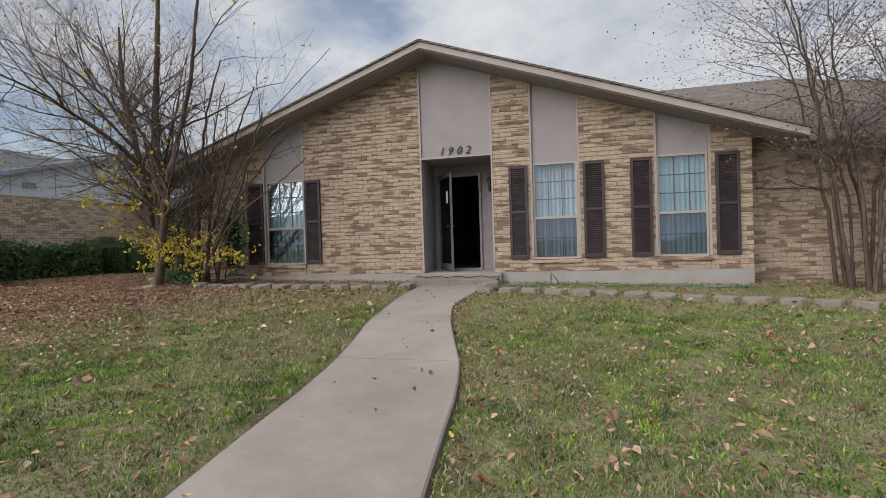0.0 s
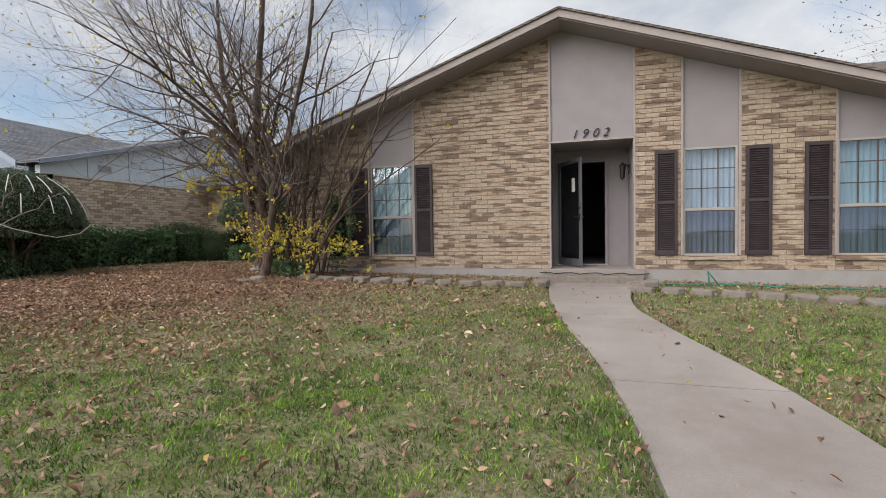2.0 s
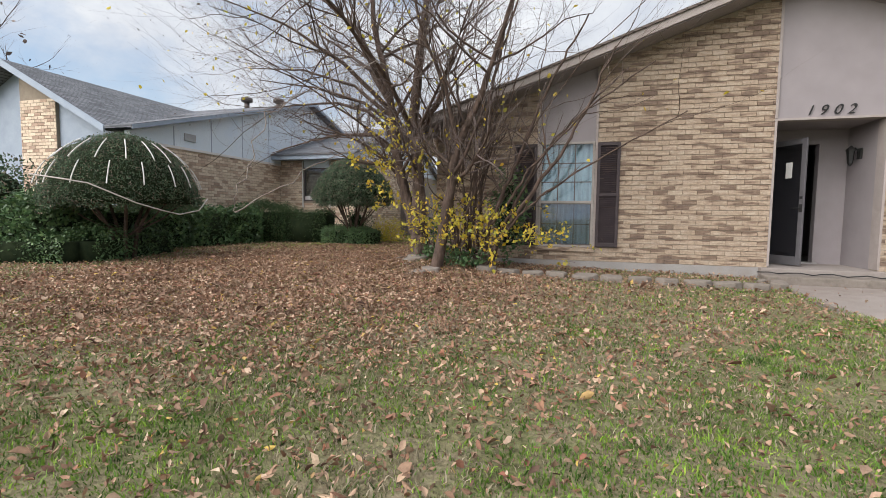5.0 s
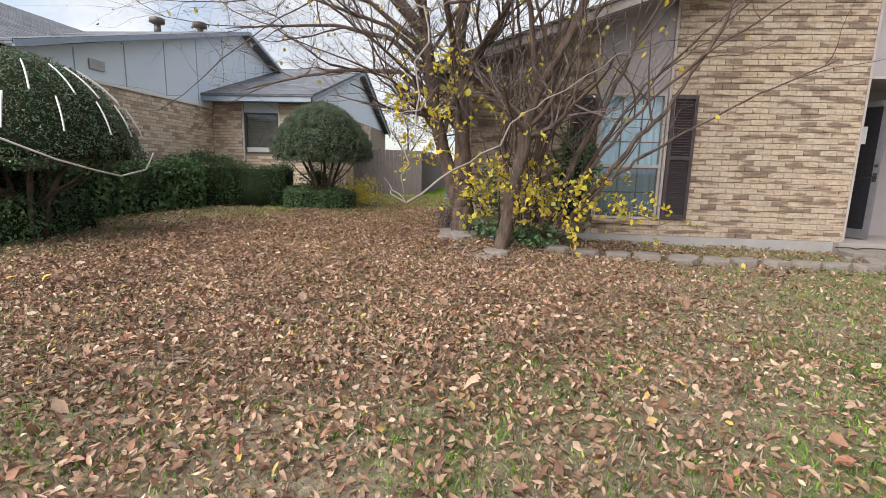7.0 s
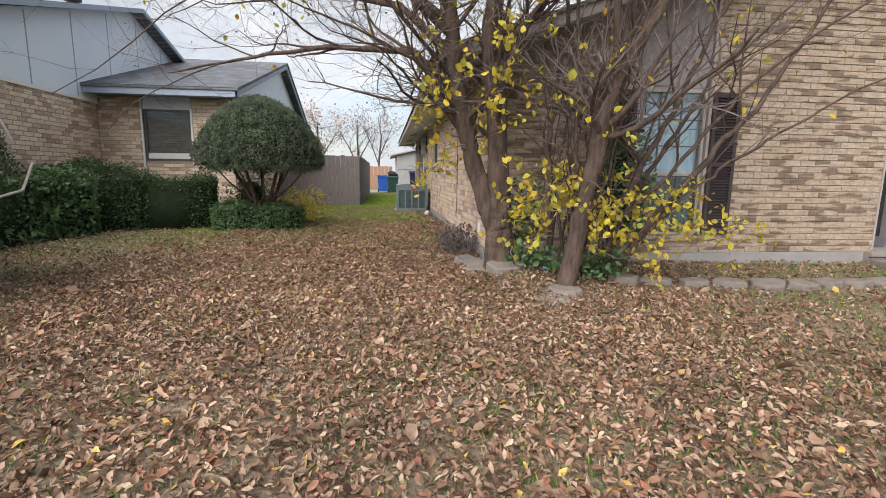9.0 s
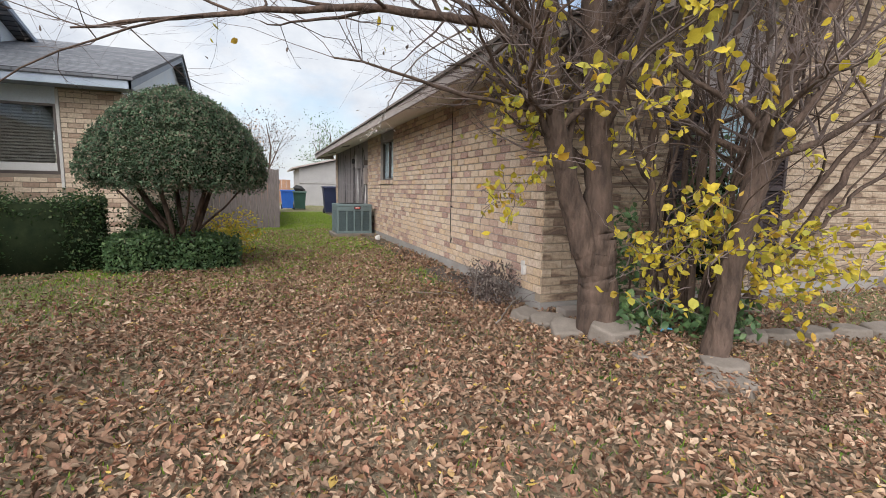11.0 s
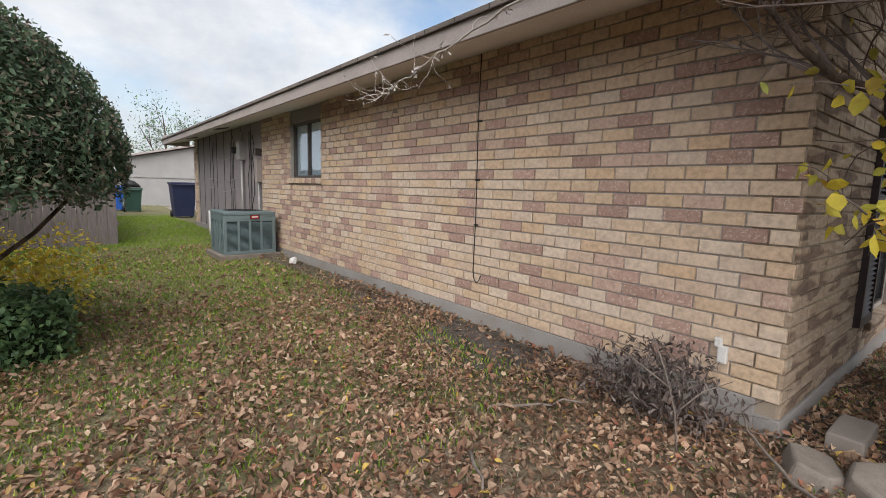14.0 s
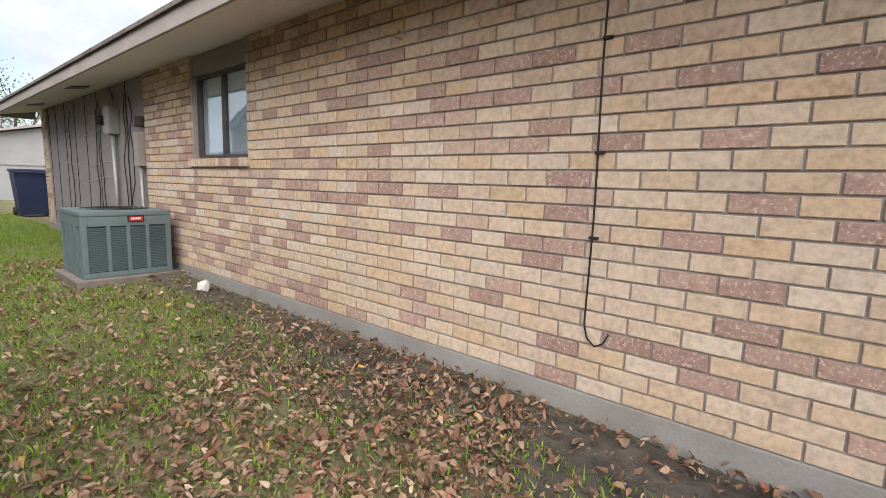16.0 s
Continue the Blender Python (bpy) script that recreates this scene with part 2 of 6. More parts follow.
M_FENCE = surface("weathered_fence", (0.14, 0.12, 0.115), (0.23, 0.20, 0.19), 9, 0.95, fine=60, relief=0.6, stretch=(4, 4, 0.5))
M_FENCE_R = surface("cedar_fence", (0.30, 0.17, 0.11), (0.40, 0.24, 0.16), 7, 0.9, fine=60, relief=0.4, stretch=(4, 4, 0.5))
M_BARK = surface("bark", (0.04, 0.028, 0.022), (0.15, 0.103, 0.08), 15, 0.95, fine=42, relief=1.0, stretch=(1, 1, 0.3), depth=0.02, stain=(0.07, 0.05, 0.04))
M_BARK_PALE = surface("pale_bark", (0.16, 0.13, 0.11), (0.26, 0.22, 0.19), 9, 0.9, fine=60, relief=0.6, stretch=(1, 1, 0.4))
M_TWIG = surface("twig", (0.11, 0.085, 0.08), (0.20, 0.16, 0.145), 9, 0.9, fine=60, relief=0.3)
M_FLUFF = surface("pale_twig", (0.42, 0.38, 0.35), (0.52, 0.48, 0.45), 9, 0.95, fine=60, relief=0.4)
M_SCRAP = surface("blue_scrap", (0.08, 0.30, 0.5), (0.12, 0.38, 0.6), 9, 0.5, fine=80, relief=0.1)
M_LEAF_Y = varied("yellow_leaf", [(0, (0.62, 0.47, 0.045)), (0.4, (0.58, 0.49, 0.06)), (0.68, (0.42, 0.42, 0.07)), (0.86, (0.58, 0.36, 0.055)), (1, (0.24, 0.29, 0.06))], 0.55, True, 30, 0.15, 0.35)
M_LEAF_G = varied("green_leaf", [(0, (0.06, 0.115, 0.052)), (0.5, (0.09, 0.165, 0.07)), (1, (0.14, 0.215, 0.085))], 0.4, True, 30, 0.15, 0.2, clump=(4.0, 0.55, 1.4))
M_LEAF_DARK = varied("dark_hedge_leaf", [(0, (0.02, 0.045, 0.016)), (0.5, (0.035, 0.075, 0.024)), (0.85, (0.06, 0.11, 0.035)), (1, (0.12, 0.12, 0.05))], 0.5, True, 30, 0.15, 0.15)
M_LEAF_TOP = varied("topiary_leaf", [(0, (0.055, 0.098, 0.058)), (0.45, (0.08, 0.132, 0.076)), (0.72, (0.12, 0.17, 0.10)), (0.84, (0.17, 0.15, 0.11)), (1, (0.21, 0.165, 0.13))], 0.6, True, 30, 0.15, 0.2, spec=0.25, clump=(7.0, 0.5, 1.45))
# near-black fill for foliage cores: the shade between leaves put into a colour
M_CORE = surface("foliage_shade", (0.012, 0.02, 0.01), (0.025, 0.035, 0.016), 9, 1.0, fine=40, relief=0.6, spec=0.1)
M_LITTER = varied("fallen_leaf", [(0, (0.30, 0.195, 0.128)), (0.2, (0.19, 0.112, 0.072)), (0.38, (0.41, 0.29, 0.20)), (0.53, (0.095, 0.053, 0.037)), (0.7, (0.31, 0.17, 0.105)), (0.84, (0.49, 0.38, 0.275)), (0.92, (0.27, 0.11, 0.07)), (0.975, (0.23, 0.145, 0.093)), (1, (0.56, 0.40, 0.09))], 0.7, True, 60, 0.2, 0.1, clump=(1.6, 0.84, 1.28))
M_DEAD = varied("withered_leaf", [(0, (0.075, 0.058, 0.052)), (0.5, (0.14, 0.112, 0.102)), (0.85, (0.22, 0.185, 0.17)), (1, (0.32, 0.275, 0.25))], 0.9, True, 60, 0.3, 0.08)
def grass_material(name, greens, straws, share):
    """Blades of many greens; the share of straw-coloured ones changes in drifts over the lawn."""
    m, nodes, links, bs = nodes_of(name)
    rnd = nodes.new("ShaderNodeNewGeometry").outputs["Random Per Island"]
    tc = nodes.new("ShaderNodeTexCoord")
    drift = noise_node(nodes, links, tc.outputs["Object"], 0.75, 5, 0.65)
    tone = noise_node(nodes, links, tc.outputs["Object"], 4.5, 5, 0.7)
    mul = nodes.new("ShaderNodeMath"); mul.operation = "MULTIPLY"; mul.inputs[1].default_value = 17.31
    fr = nodes.new("ShaderNodeMath"); fr.operation = "FRACT"
    links.new(rnd, mul.inputs[0]); links.new(mul.outputs[0], fr.inputs[0])
    lim = ramp(nodes, links, drift, [(0.42, (share[0],) * 3), (0.60, (share[1],) * 3)])
    lt = nodes.new("ShaderNodeMath"); lt.operation = "LESS_THAN"
    links.new(fr.outputs[0], lt.inputs[0]); links.new(lim, lt.inputs[1])
    g = ramp(nodes, links, rnd, greens)
    g = mix(nodes, links, 1.0, g, ramp(nodes, links, tone, [(0.38, (0.34, 0.42, 0.40)), (0.5, (0.9, 0.95, 0.9)), (0.62, (1.75, 1.62, 1.25))]), "MULTIPLY")
    c = mix(nodes, links, lt.outputs[0], g, ramp(nodes, links, rnd, straws))
    links.new(c, bs.inputs["Base Color"])
    bs.inputs["Roughness"].default_value, bs.inputs["Specular IOR Level"].default_value = 0.6, 0.3
    tr = nodes.new("ShaderNodeBsdfTranslucent"); links.new(c, tr.inputs[0])
    ms = nodes.new("ShaderNodeMixShader"); ms.inputs[0].default_value = 0.25
    links.new(bs.outputs[0], ms.inputs[1]); links.new(tr.outputs[0], ms.inputs[2])
    links.new(ms.outputs[0], nodes["Material Output"].inputs["Surface"])
    return m


M_GRASS = grass_material("grass_blade", [(0, (0.06, 0.125, 0.022)), (0.5, (0.125, 0.222, 0.034)), (1, (0.21, 0.315, 0.055))], [(0, (0.15, 0.125, 0.08)), (0.5, (0.26, 0.22, 0.15)), (0.9, (0.36, 0.31, 0.22)), (1, (0.42, 0.37, 0.27))], (0.05, 0.60))
M_GRASS_B = varied("bright_grass_blade", [(0, (0.11, 0.22, 0.02)), (0.4, (0.20, 0.34, 0.03)), (0.8, (0.31, 0.43, 0.055)), (0.92, (0.34, 0.38, 0.09)), (1, (0.40, 0.36, 0.20))], 0.6, True, 20, 0.0, 0.25)
M_BLUEBIN = surface("blue_plastic", (0.02, 0.10, 0.42), (0.03, 0.13, 0.5), 4, 0.5, fine=80, relief=0.05)
M_NAVYBIN = surface("navy_plastic", (0.015, 0.022, 0.06), (0.022, 0.03, 0.08), 4, 0.5, fine=80, relief=0.05)
M_GREENBIN = surface("green_plastic", (0.02, 0.06, 0.045), (0.03, 0.08, 0.06), 4, 0.5, fine=80, relief=0.05)
M_RED = surface("badge_red", (0.5, 0.03, 0.03), (0.55, 0.05, 0.04), 9, 0.5, fine=80, relief=0.0)
M_HOSE = surface("green_hose", (0.02, 0.14, 0.10), (0.03, 0.2, 0.15), 9, 0.5, fine=80, relief=0.0)


def glass(name, tint=(0.9, 0.95, 0.97), reflect=0.35):
    m, nodes, links, bs = nodes_of(name)
    out = nodes["Material Output"]
    tr = nodes.new("ShaderNodeBsdfTransparent"); tr.inputs[0].default_value = (*tint, 1)
    gl = nodes.new("ShaderNodeBsdfGlossy"); gl.inputs["Roughness"].default_value = 0.03
    gl.inputs[0].default_value = (0.9, 0.95, 1.0, 1)
    n = noise_node(nodes, links, coords(nodes, links), 1.4, 2)
    b = nodes.new("ShaderNodeBump"); b.inputs["Strength"].default_value, b.inputs["Distance"].default_value = 0.12, 0.03
    links.new(n, b.inputs["Height"]); links.new(b.outputs[0], gl.inputs["Normal"])
    ms = nodes.new("ShaderNodeMixShader"); ms.inputs[0].default_value = reflect
    links.new(tr.outputs[0], ms.inputs[1]); links.new(gl.outputs[0], ms.inputs[2])
    links.new(ms.outputs[0], out.inputs["Surface"])
    return m


M_GLASS = glass("window_glass", (0.86, 0.92, 0.95), 0.12)
M_SIDEGLASS = glass("side_glass", (0.90, 0.94, 0.96), 0.22)
M_SCREEN = glass("screened_glass", (0.56, 0.61, 0.68), 0.12)
M_DOORGLASS = glass("storm_door_glass", (0.35, 0.36, 0.38), 0.2)

# ---- mesh tools ----
class Shape:
    """Gathers vertices and faces of one mesh."""
    def __init__(self):
        self.v, self.f = [], []

    def add(self, verts, faces):
        o = len(self.v)
        self.v.extend(verts)
        self.f.extend([tuple(i + o for i in f) for f in faces])
        return self

    def box(self, x0, x1, y0, y1, z0, z1, bevel=0.0):
        if bevel <= 0:
            vs = [(x, y, z) for z in (z0, z1) for y in (y0, y1) for x in (x0, x1)]
            return self.add(vs, [(0, 2, 3, 1), (4, 5, 7, 6), (0, 1, 5, 4), (2, 6, 7, 3), (0, 4, 6, 2), (1, 3, 7, 5)])
        bm = bmesh.new()
        bmesh.ops.create_cube(bm, size=1)
        for v in bm.verts:
            v.co = ((x0 + x1) / 2 + v.co.x * (x1 - x0), (y0 + y1) / 2 + v.co.y * (y1 - y0), (z0 + z1) / 2 + v.co.z * (z1 - z0))
        bmesh.ops.bevel(bm, geom=bm.edges[:], offset=bevel, segments=2, profile=0.6, affect="EDGES")
        return self.take(bm)

    def take(self, bm):
        bm.verts.index_update()
        self.add([tuple(v.co) for v in bm.verts], [tuple(v.index for v in f.verts) for f in bm.faces])
        bm.free()
        return self

    def prism(self, pts, axis, a, b):
        """A polygon in the plane across the axis, drawn out from a to b."""
        def at(p, d):
            return {"x": (d, p[0], p[1]), "y": (p[0], d, p[1]), "z": (p[0], p[1], d)}[axis]
        n = len(pts)
        vs = [at(p, a) for p in pts] + [at(p, b) for p in pts]
        fs = [tuple(range(n))[::-1], tuple(range(n, 2 * n))] + [(i, (i + 1) % n, n + (i + 1) % n, n + i) for i in range(n)]
        return self.add(vs, fs)

    def tube(self, pts, radii, sides=6, cap=True):
        pts = [Vector(p) for p in pts]
        ring0, up = [], None
        base = len(self.v)
        for i, p in enumerate(pts):
            d = (pts[min(i + 1, len(pts) - 1)] - pts[max(i - 1, 0)]).normalized()
            if up is None:
                up = d.orthogonal().normalized()
            up = (up - d * up.dot(d))
            up = up.normalized() if up.length > 1e-6 else d.orthogonal().normalized()
            s = d.cross(up)
            r = radii[i] if isinstance(radii, (list, tuple)) else radii
            for k in range(sides):
                a = 2 * math.pi * k / sides
                self.v.append(tuple(p + up * (r * math.cos(a)) + s * (r * math.sin(a))))
        for i in range(len(pts) - 1):
            for k in range(sides):
                k2 = (k + 1) % sides
                a, b = base + i * sides, base + (i + 1) * sides
                self.f.append((a + k, a + k2, b + k2, b + k))
        if cap:
            self.f.append(tuple(base + k for k in range(sides))[::-1])
            e = base + (len(pts) - 1) * sides
            self.f.append(tuple(e + k for k in range(sides)))
        return self

    def mesh(self, name, smooth=False):
        me = bpy.data.meshes.new(name)
        me.from_pydata(self.v, [], self.f)
        if smooth:
            me.polygons.foreach_set("use_smooth", [True] * len(me.polygons))
        me.update()
        return me


def part(name, shape, material, parent=None, label="", smooth=False):
    me = shape.mesh(name, smooth) if isinstance(shape, Shape) else shape
    if not me.materials:
        me.materials.append(material)
    ob = new(name, me)
    if parent is not None:
        ob.parent = parent
        ob.matrix_parent_inverse = parent.matrix_world.inverted()
    if label:
        ob["label"] = label
    return ob


def empty(name, x=0, y=0, z=0, rz=0):
    e = new(name)
    e.empty_display_size = 0.1
    e.matrix_world = pose(x, y, z, 0, 0, rz)
    return e


def arrays_mesh(name, verts, tris, material, smooth=False):
    """verts (N,3), tris (M,3 or M,4) as numpy arrays."""
    me = bpy.data.meshes.new(name)
    k = tris.shape[1]
    me.vertices.add(len(verts)); me.vertices.foreach_set("co", np.ascontiguousarray(verts, dtype=np.float32).ravel())
    me.loops.add(tris.size); me.loops.foreach_set("vertex_index", np.ascontiguousarray(tris, dtype=np.int32).ravel())
    me.polygons.add(len(tris))
    me.polygons.foreach_set("loop_start", np.arange(0, tris.size, k, dtype=np.int32))
    me.polygons.foreach_set("loop_total", np.full(len(tris), k, dtype=np.int32))
    if smooth:
        me.polygons.foreach_set("use_smooth", np.ones(len(tris), dtype=bool))
    me.update(calc_edges=True)
    me.materials.append(material)
    return me


def smoothstep(a, b, x):
    t = np.clip((x - a) / (b - a), 0, 1)
    return t * t * (3 - 2 * t)


def leaf_mesh(name, pos, size, material, rng, nrm=None, flat=0.0, curl=0.25, width=0.5, droop=0.0, uneven=0.8):
    """Many small folded leaves, six points each. flat: 0 any way, 1 lying along nrm's plane."""
    n = len(pos)
    pos = np.asarray(pos, float)
    size = np.broadcast_to(np.asarray(size, float), (n,))
    d = rng.normal(size=(n, 3))
    if nrm is None:
        nrm = np.tile([0, 0, 1.0], (n, 1))
    d = d - flat * nrm * (d * nrm).sum(1, keepdims=True)
    d[:, 2] -= droop
    d /= np.linalg.norm(d, axis=1, keepdims=True) + 1e-9
    up = nrm * flat + rng.normal(size=(n, 3)) * (1.02 - flat) * 0.8
    s = np.cross(d, up); s /= np.linalg.norm(s, axis=1, keepdims=True) + 1e-9
    u = np.cross(s, d)
    w = width * (0.55 + 0.8 * rng.random(n))
    c = curl * (0.3 + rng.random(n))
    L = size[:, None]
    W = (L[:, 0] * w)[:, None]
    lift = L * c[:, None]
    j = 1 + uneven * (rng.random((n, 6)) - 0.5)
    flip = np.where(rng.random(n) < 0.35, -1.0, 1.0)[:, None]
    lift = lift * flip
    v = np.empty((n, 6, 3))
    v[:, 0] = pos - d * L * 0.5
    v[:, 1] = pos - d * L * 0.2 * j[:, :1] + s * W * 0.44 * j[:, 1:2] + u * lift * 0.5 * j[:, 4:5]
    v[:, 2] = pos + d * L * 0.16 * j[:, 2:3] + s * W * 0.46 * j[:, 3:4] + u * lift * 0.6 * j[:, 5:6]
    v[:, 3] = pos + d * L * 0.5 + u * lift * 0.45 * j[:, :1]
    v[:, 4] = pos + d * L * 0.16 * j[:, 3:4] - s * W * 0.46 * j[:, 4:5] + u * lift * 0.55 * j[:, 1:2]
    v[:, 5] = pos - d * L * 0.2 * j[:, 4:5] - s * W * 0.44 * j[:, 5:6] + u * lift * 0.45 * j[:, 2:3]
    b = (np.arange(n) * 6)[:, None]
    tris = np.concatenate([b + np.array([q]) for q in ([0, 1, 2], [0, 2, 3], [0, 3, 4], [0, 4, 5])])
    return arrays_mesh(name, v.reshape(-1, 3), tris, material)


# ---- ground ----
def ground_z(x, y):
    x, y = np.asarray(x, float), np.asarray(y, float)
    xc, yc = np.clip(x, 0, 12), np.clip(-y, 0, 9)
    z = -0.055 - 0.0168 * xc - 0.0179 * yc - 0.0029 * xc * yc
    z = z + 0.02 * np.exp(-(x / 0.4) ** 2) * smoothstep(0.3, 2.5, y) * (1 - smoothstep(6, 9, y))
    z = z + 0.03 * smoothstep(-2.5, -0.4, x) * smoothstep(1.0, 3.0, y)
    z = z + 0.13 * np.exp(-((x - 0.35) / 0.6) ** 2 - ((y + 1.05) / 0.42) ** 2)
    return z + 0.014 * np.sin(x * 1.3 + 0.7) * np.sin(y * 1.1)


def gz(x, y):
    return float(ground_z(x, y))


PATH_L = [(0.05, 5.08), (-0.9, 5.14), (-1.8, 5.2), (-2.6, 5.32), (-3.6, 5.47), (-4.35, 5.66), (-5.1, 5.8), (-5.7, 5.87), (-6.3, 5.91), (-7.0, 5.98), (-9, 6.08), (-13, 6.1)]
PATH_R = [(0.05, 6.5), (-0.9, 6.32), (-1.8, 6.22), (-2.5, 6.22), (-3.5, 6.42), (-4.1, 6.58), (-5.0, 6.83), (-5.6, 6.93), (-6.3, 6.99), (-7.0, 7.06), (-9, 7.15), (-13, 7.18)]



def along(rows, y):
    ys = [r[0] for r in rows][::-1]
    xs = [r[1] for r in rows][::-1]
    return np.interp(y, ys, xs)


def on_path(x, y, m=0.0):
    return (x > along(PATH_L, y) - m) & (x < along(PATH_R, y) + m) & (y < 0.1) & (y > -13)


def in_house(x, y):
    return ((x > -0.02) & (x < 10.7) & (y > -0.02) & (y < 12.8)) | ((x > -30) & (x < -4.2) & (y > 5.3) & (y < 16)) | ((x < -6.95) & (y > 0.4) & (y < 12) & (x > -30))


def wobble(x, y, k=1.0, s=0.0):
    return (np.sin(x * 1.7 * k + s) * np.cos(y * 1.3 * k - s * 2) + 0.6 * np.sin(x * 3.9 * k - y * 2.7 * k + s) + 0.4 * np.cos(x * 7.3 * k + y * 6.1 * k + s * 3)) / 2


def litter(x, y, leaves=True):
    """How thickly fallen leaves lie."""
    d = np.sqrt(((x + 0.9) / 4.9) ** 2 + ((y + 2.1) / 3.9) ** 2)
    a = 1 - smoothstep(0.4, 1.55, d + 0.22 * wobble(x, y, 1.0))
    b = (0.85 * (1 - smoothstep(1.0, 3.4, y + 0.35 * np.abs(x + 0.6))) + 0.62 * (1 - smoothstep(3.6, 6.4, y)) * (x > -3.6)) * smoothstep(-1, 0.5, y) * (0.85 + 0.6 * wobble(x, y, 1.4, 1.0))
    b = b if leaves else 0 * b
    strip = 0.5 * np.exp(-((x - along(PATH_R, y) - 0.12) / 0.1) ** 2) * (y < -1.5)
    return np.clip(np.maximum(np.maximum(a, b), strip), 0, 1)


gx = np.concatenate([[-700, -250, -90, -40, -24, -17, -13], np.arange(-11, 15.01, 0.16), [17, 21, 28, 45, 90, 250, 700]])
gy = np.concatenate([[-700, -250, -90, -40, -24, -17, -14], np.arange(-12, 14.01, 0.16), [15, 17, 20, 24, 30, 45, 90, 250, 700]])
GX, GY = np.meshgrid(gx, gy)
GZ = ground_z(GX, GY)
rg = np.random.default_rng(5)
trench = on_path(GX, GY, 0.10)
GZ = np.where(trench, ground_z((along(PATH_L, GY) + along(PATH_R, GY)) / 2, GY) - 0.06, GZ)
GZ += rg.normal(size=GZ.shape) * 0.006 * (np.abs(GX) < 14)
nx, ny = len(gx), len(gy)
ii = (np.arange(ny - 1)[:, None] * nx + np.arange(nx - 1)[None, :]).ravel()
quads = np.stack([ii, ii + 1, ii + nx + 1, ii + nx], 1)
m_ground, nodes, links, bs = nodes_of("lawn_soil")
v = coords(nodes, links)
n1 = noise_node(nodes, links, v, 1.1, 6, 0.65)
n2 = noise_node(nodes, links, v, 38, 5, 0.7)
n3 = noise_node(nodes, links, v, 7, 5, 0.7)
att = nodes.new("ShaderNodeAttribute"); att.attribute_name = "thatch"
green = mix(nodes, links, ramp(nodes, links, n2, [(0.3, (0, 0, 0)), (0.7, (1, 1, 1))]), (0.035, 0.05, 0.017), (0.17, 0.22, 0.06))
dry = mix(nodes, links, ramp(nodes, links, n2, [(0.3, (0, 0, 0)), (0.7, (1, 1, 1))]), (0.085, 0.068, 0.048), (0.38, 0.315, 0.22))
patch = ramp(nodes, links, n1, [(0.42, (0, 0, 0)), (0.62, (1, 1, 1))])
lawn = mix(nodes, links, mix(nodes, links, 0.7, patch, ramp(nodes, links, n3, [(0.35, (0, 0, 0)), (0.65, (1, 1, 1))]), "MULTIPLY"), green, dry)
soil = mix(nodes, links, ramp(nodes, links, n2, [(0.3, (0, 0, 0)), (0.7, (1, 1, 1))]), (0.08, 0.065, 0.047), (0.28, 0.228, 0.162))
vor = nodes.new("ShaderNodeTexVoronoi")
links.new(v, vor.inputs["Vector"]); vor.inputs["Scale"].default_value = 42
sep = nodes.new("ShaderNodeSeparateColor")
links.new(vor.outputs["Color"], sep.inputs[0])
mould = ramp(nodes, links, sep.outputs[0], [(0.0, (0.10, 0.075, 0.055)), (0.35, (0.21, 0.16, 0.115)), (0.6, (0.30, 0.235, 0.17)), (0.8, (0.15, 0.105, 0.078)), (1.0, (0.38, 0.31, 0.235))])
soil = mix(nodes, links, 0.6, soil, mould)
lawn = mix(nodes, links, 0.3, lawn, mould)
damp_att = nodes.new("ShaderNodeAttribute"); damp_att.attribute_name = "damp"
mud = mix(nodes, links, ramp(nodes, links, n3, [(0.35, (0, 0, 0)), (0.65, (1, 1, 1))]), (0.055, 0.048, 0.043), (0.15, 0.13, 0.115))
links.new(mix(nodes, links, damp_att.outputs["Fac"], mix(nodes, links, att.outputs["Fac"], lawn, soil), mud), bs.inputs["Base Color"])
bs.inputs["Roughness"].default_value, bs.inputs["Specular IOR Level"].default_value = 1.0, 0.15
bump(nodes, links, bs, n2, 0.9, 0.02)
me = arrays_mesh("ground", np.stack([GX, GY, GZ], -1).reshape(-1, 3), quads, m_ground, True)
bare = 0.95 * np.exp(-((GX + 0.18) / 0.3) ** 2) * smoothstep(0.4, 1.2, GY) * (1 - smoothstep(5.5, 7.5, GY))
far_side = np.clip(smoothstep(40, 60, np.abs(GX)) + smoothstep(40, 60, np.abs(GY)), 0, 1) * 0.3
at = me.attributes.new("thatch", "FLOAT", "POINT")
at.data.foreach_set("value", np.clip(smoothstep(0.25, 0.95, litter(GX, GY, False)) * 0.9 + far_side, 0, 1).ravel().astype(np.float32))
damp = me.attributes.new("damp", "FLOAT", "POINT")
puddle = np.exp(-((GX + 0.45) / 0.33) ** 2 - ((GY - 1.75) / 0.55) ** 2) + 0.6 * np.exp(-((GX + 0.55) / 0.3) ** 2 - ((GY - 3.6) / 0.9) ** 2)
bed = 0.9 * smoothstep(-0.15, 0.1, GX) * (1 - smoothstep(1.6, 2.6, GX)) * smoothstep(-0.95, -0.6, GY) * (GY < 0.1)
damp.data.foreach_set("value", np.clip(bed + bare * (0.8 + 0.5 * wobble(GX, GY, 2.0)) + 1.6 * puddle, 0, 1).ravel().astype(np.float32))
ground = tagged(new("ground", me), "worn lawn of green and dry grass over brown soil", "lawn", kind="structure")

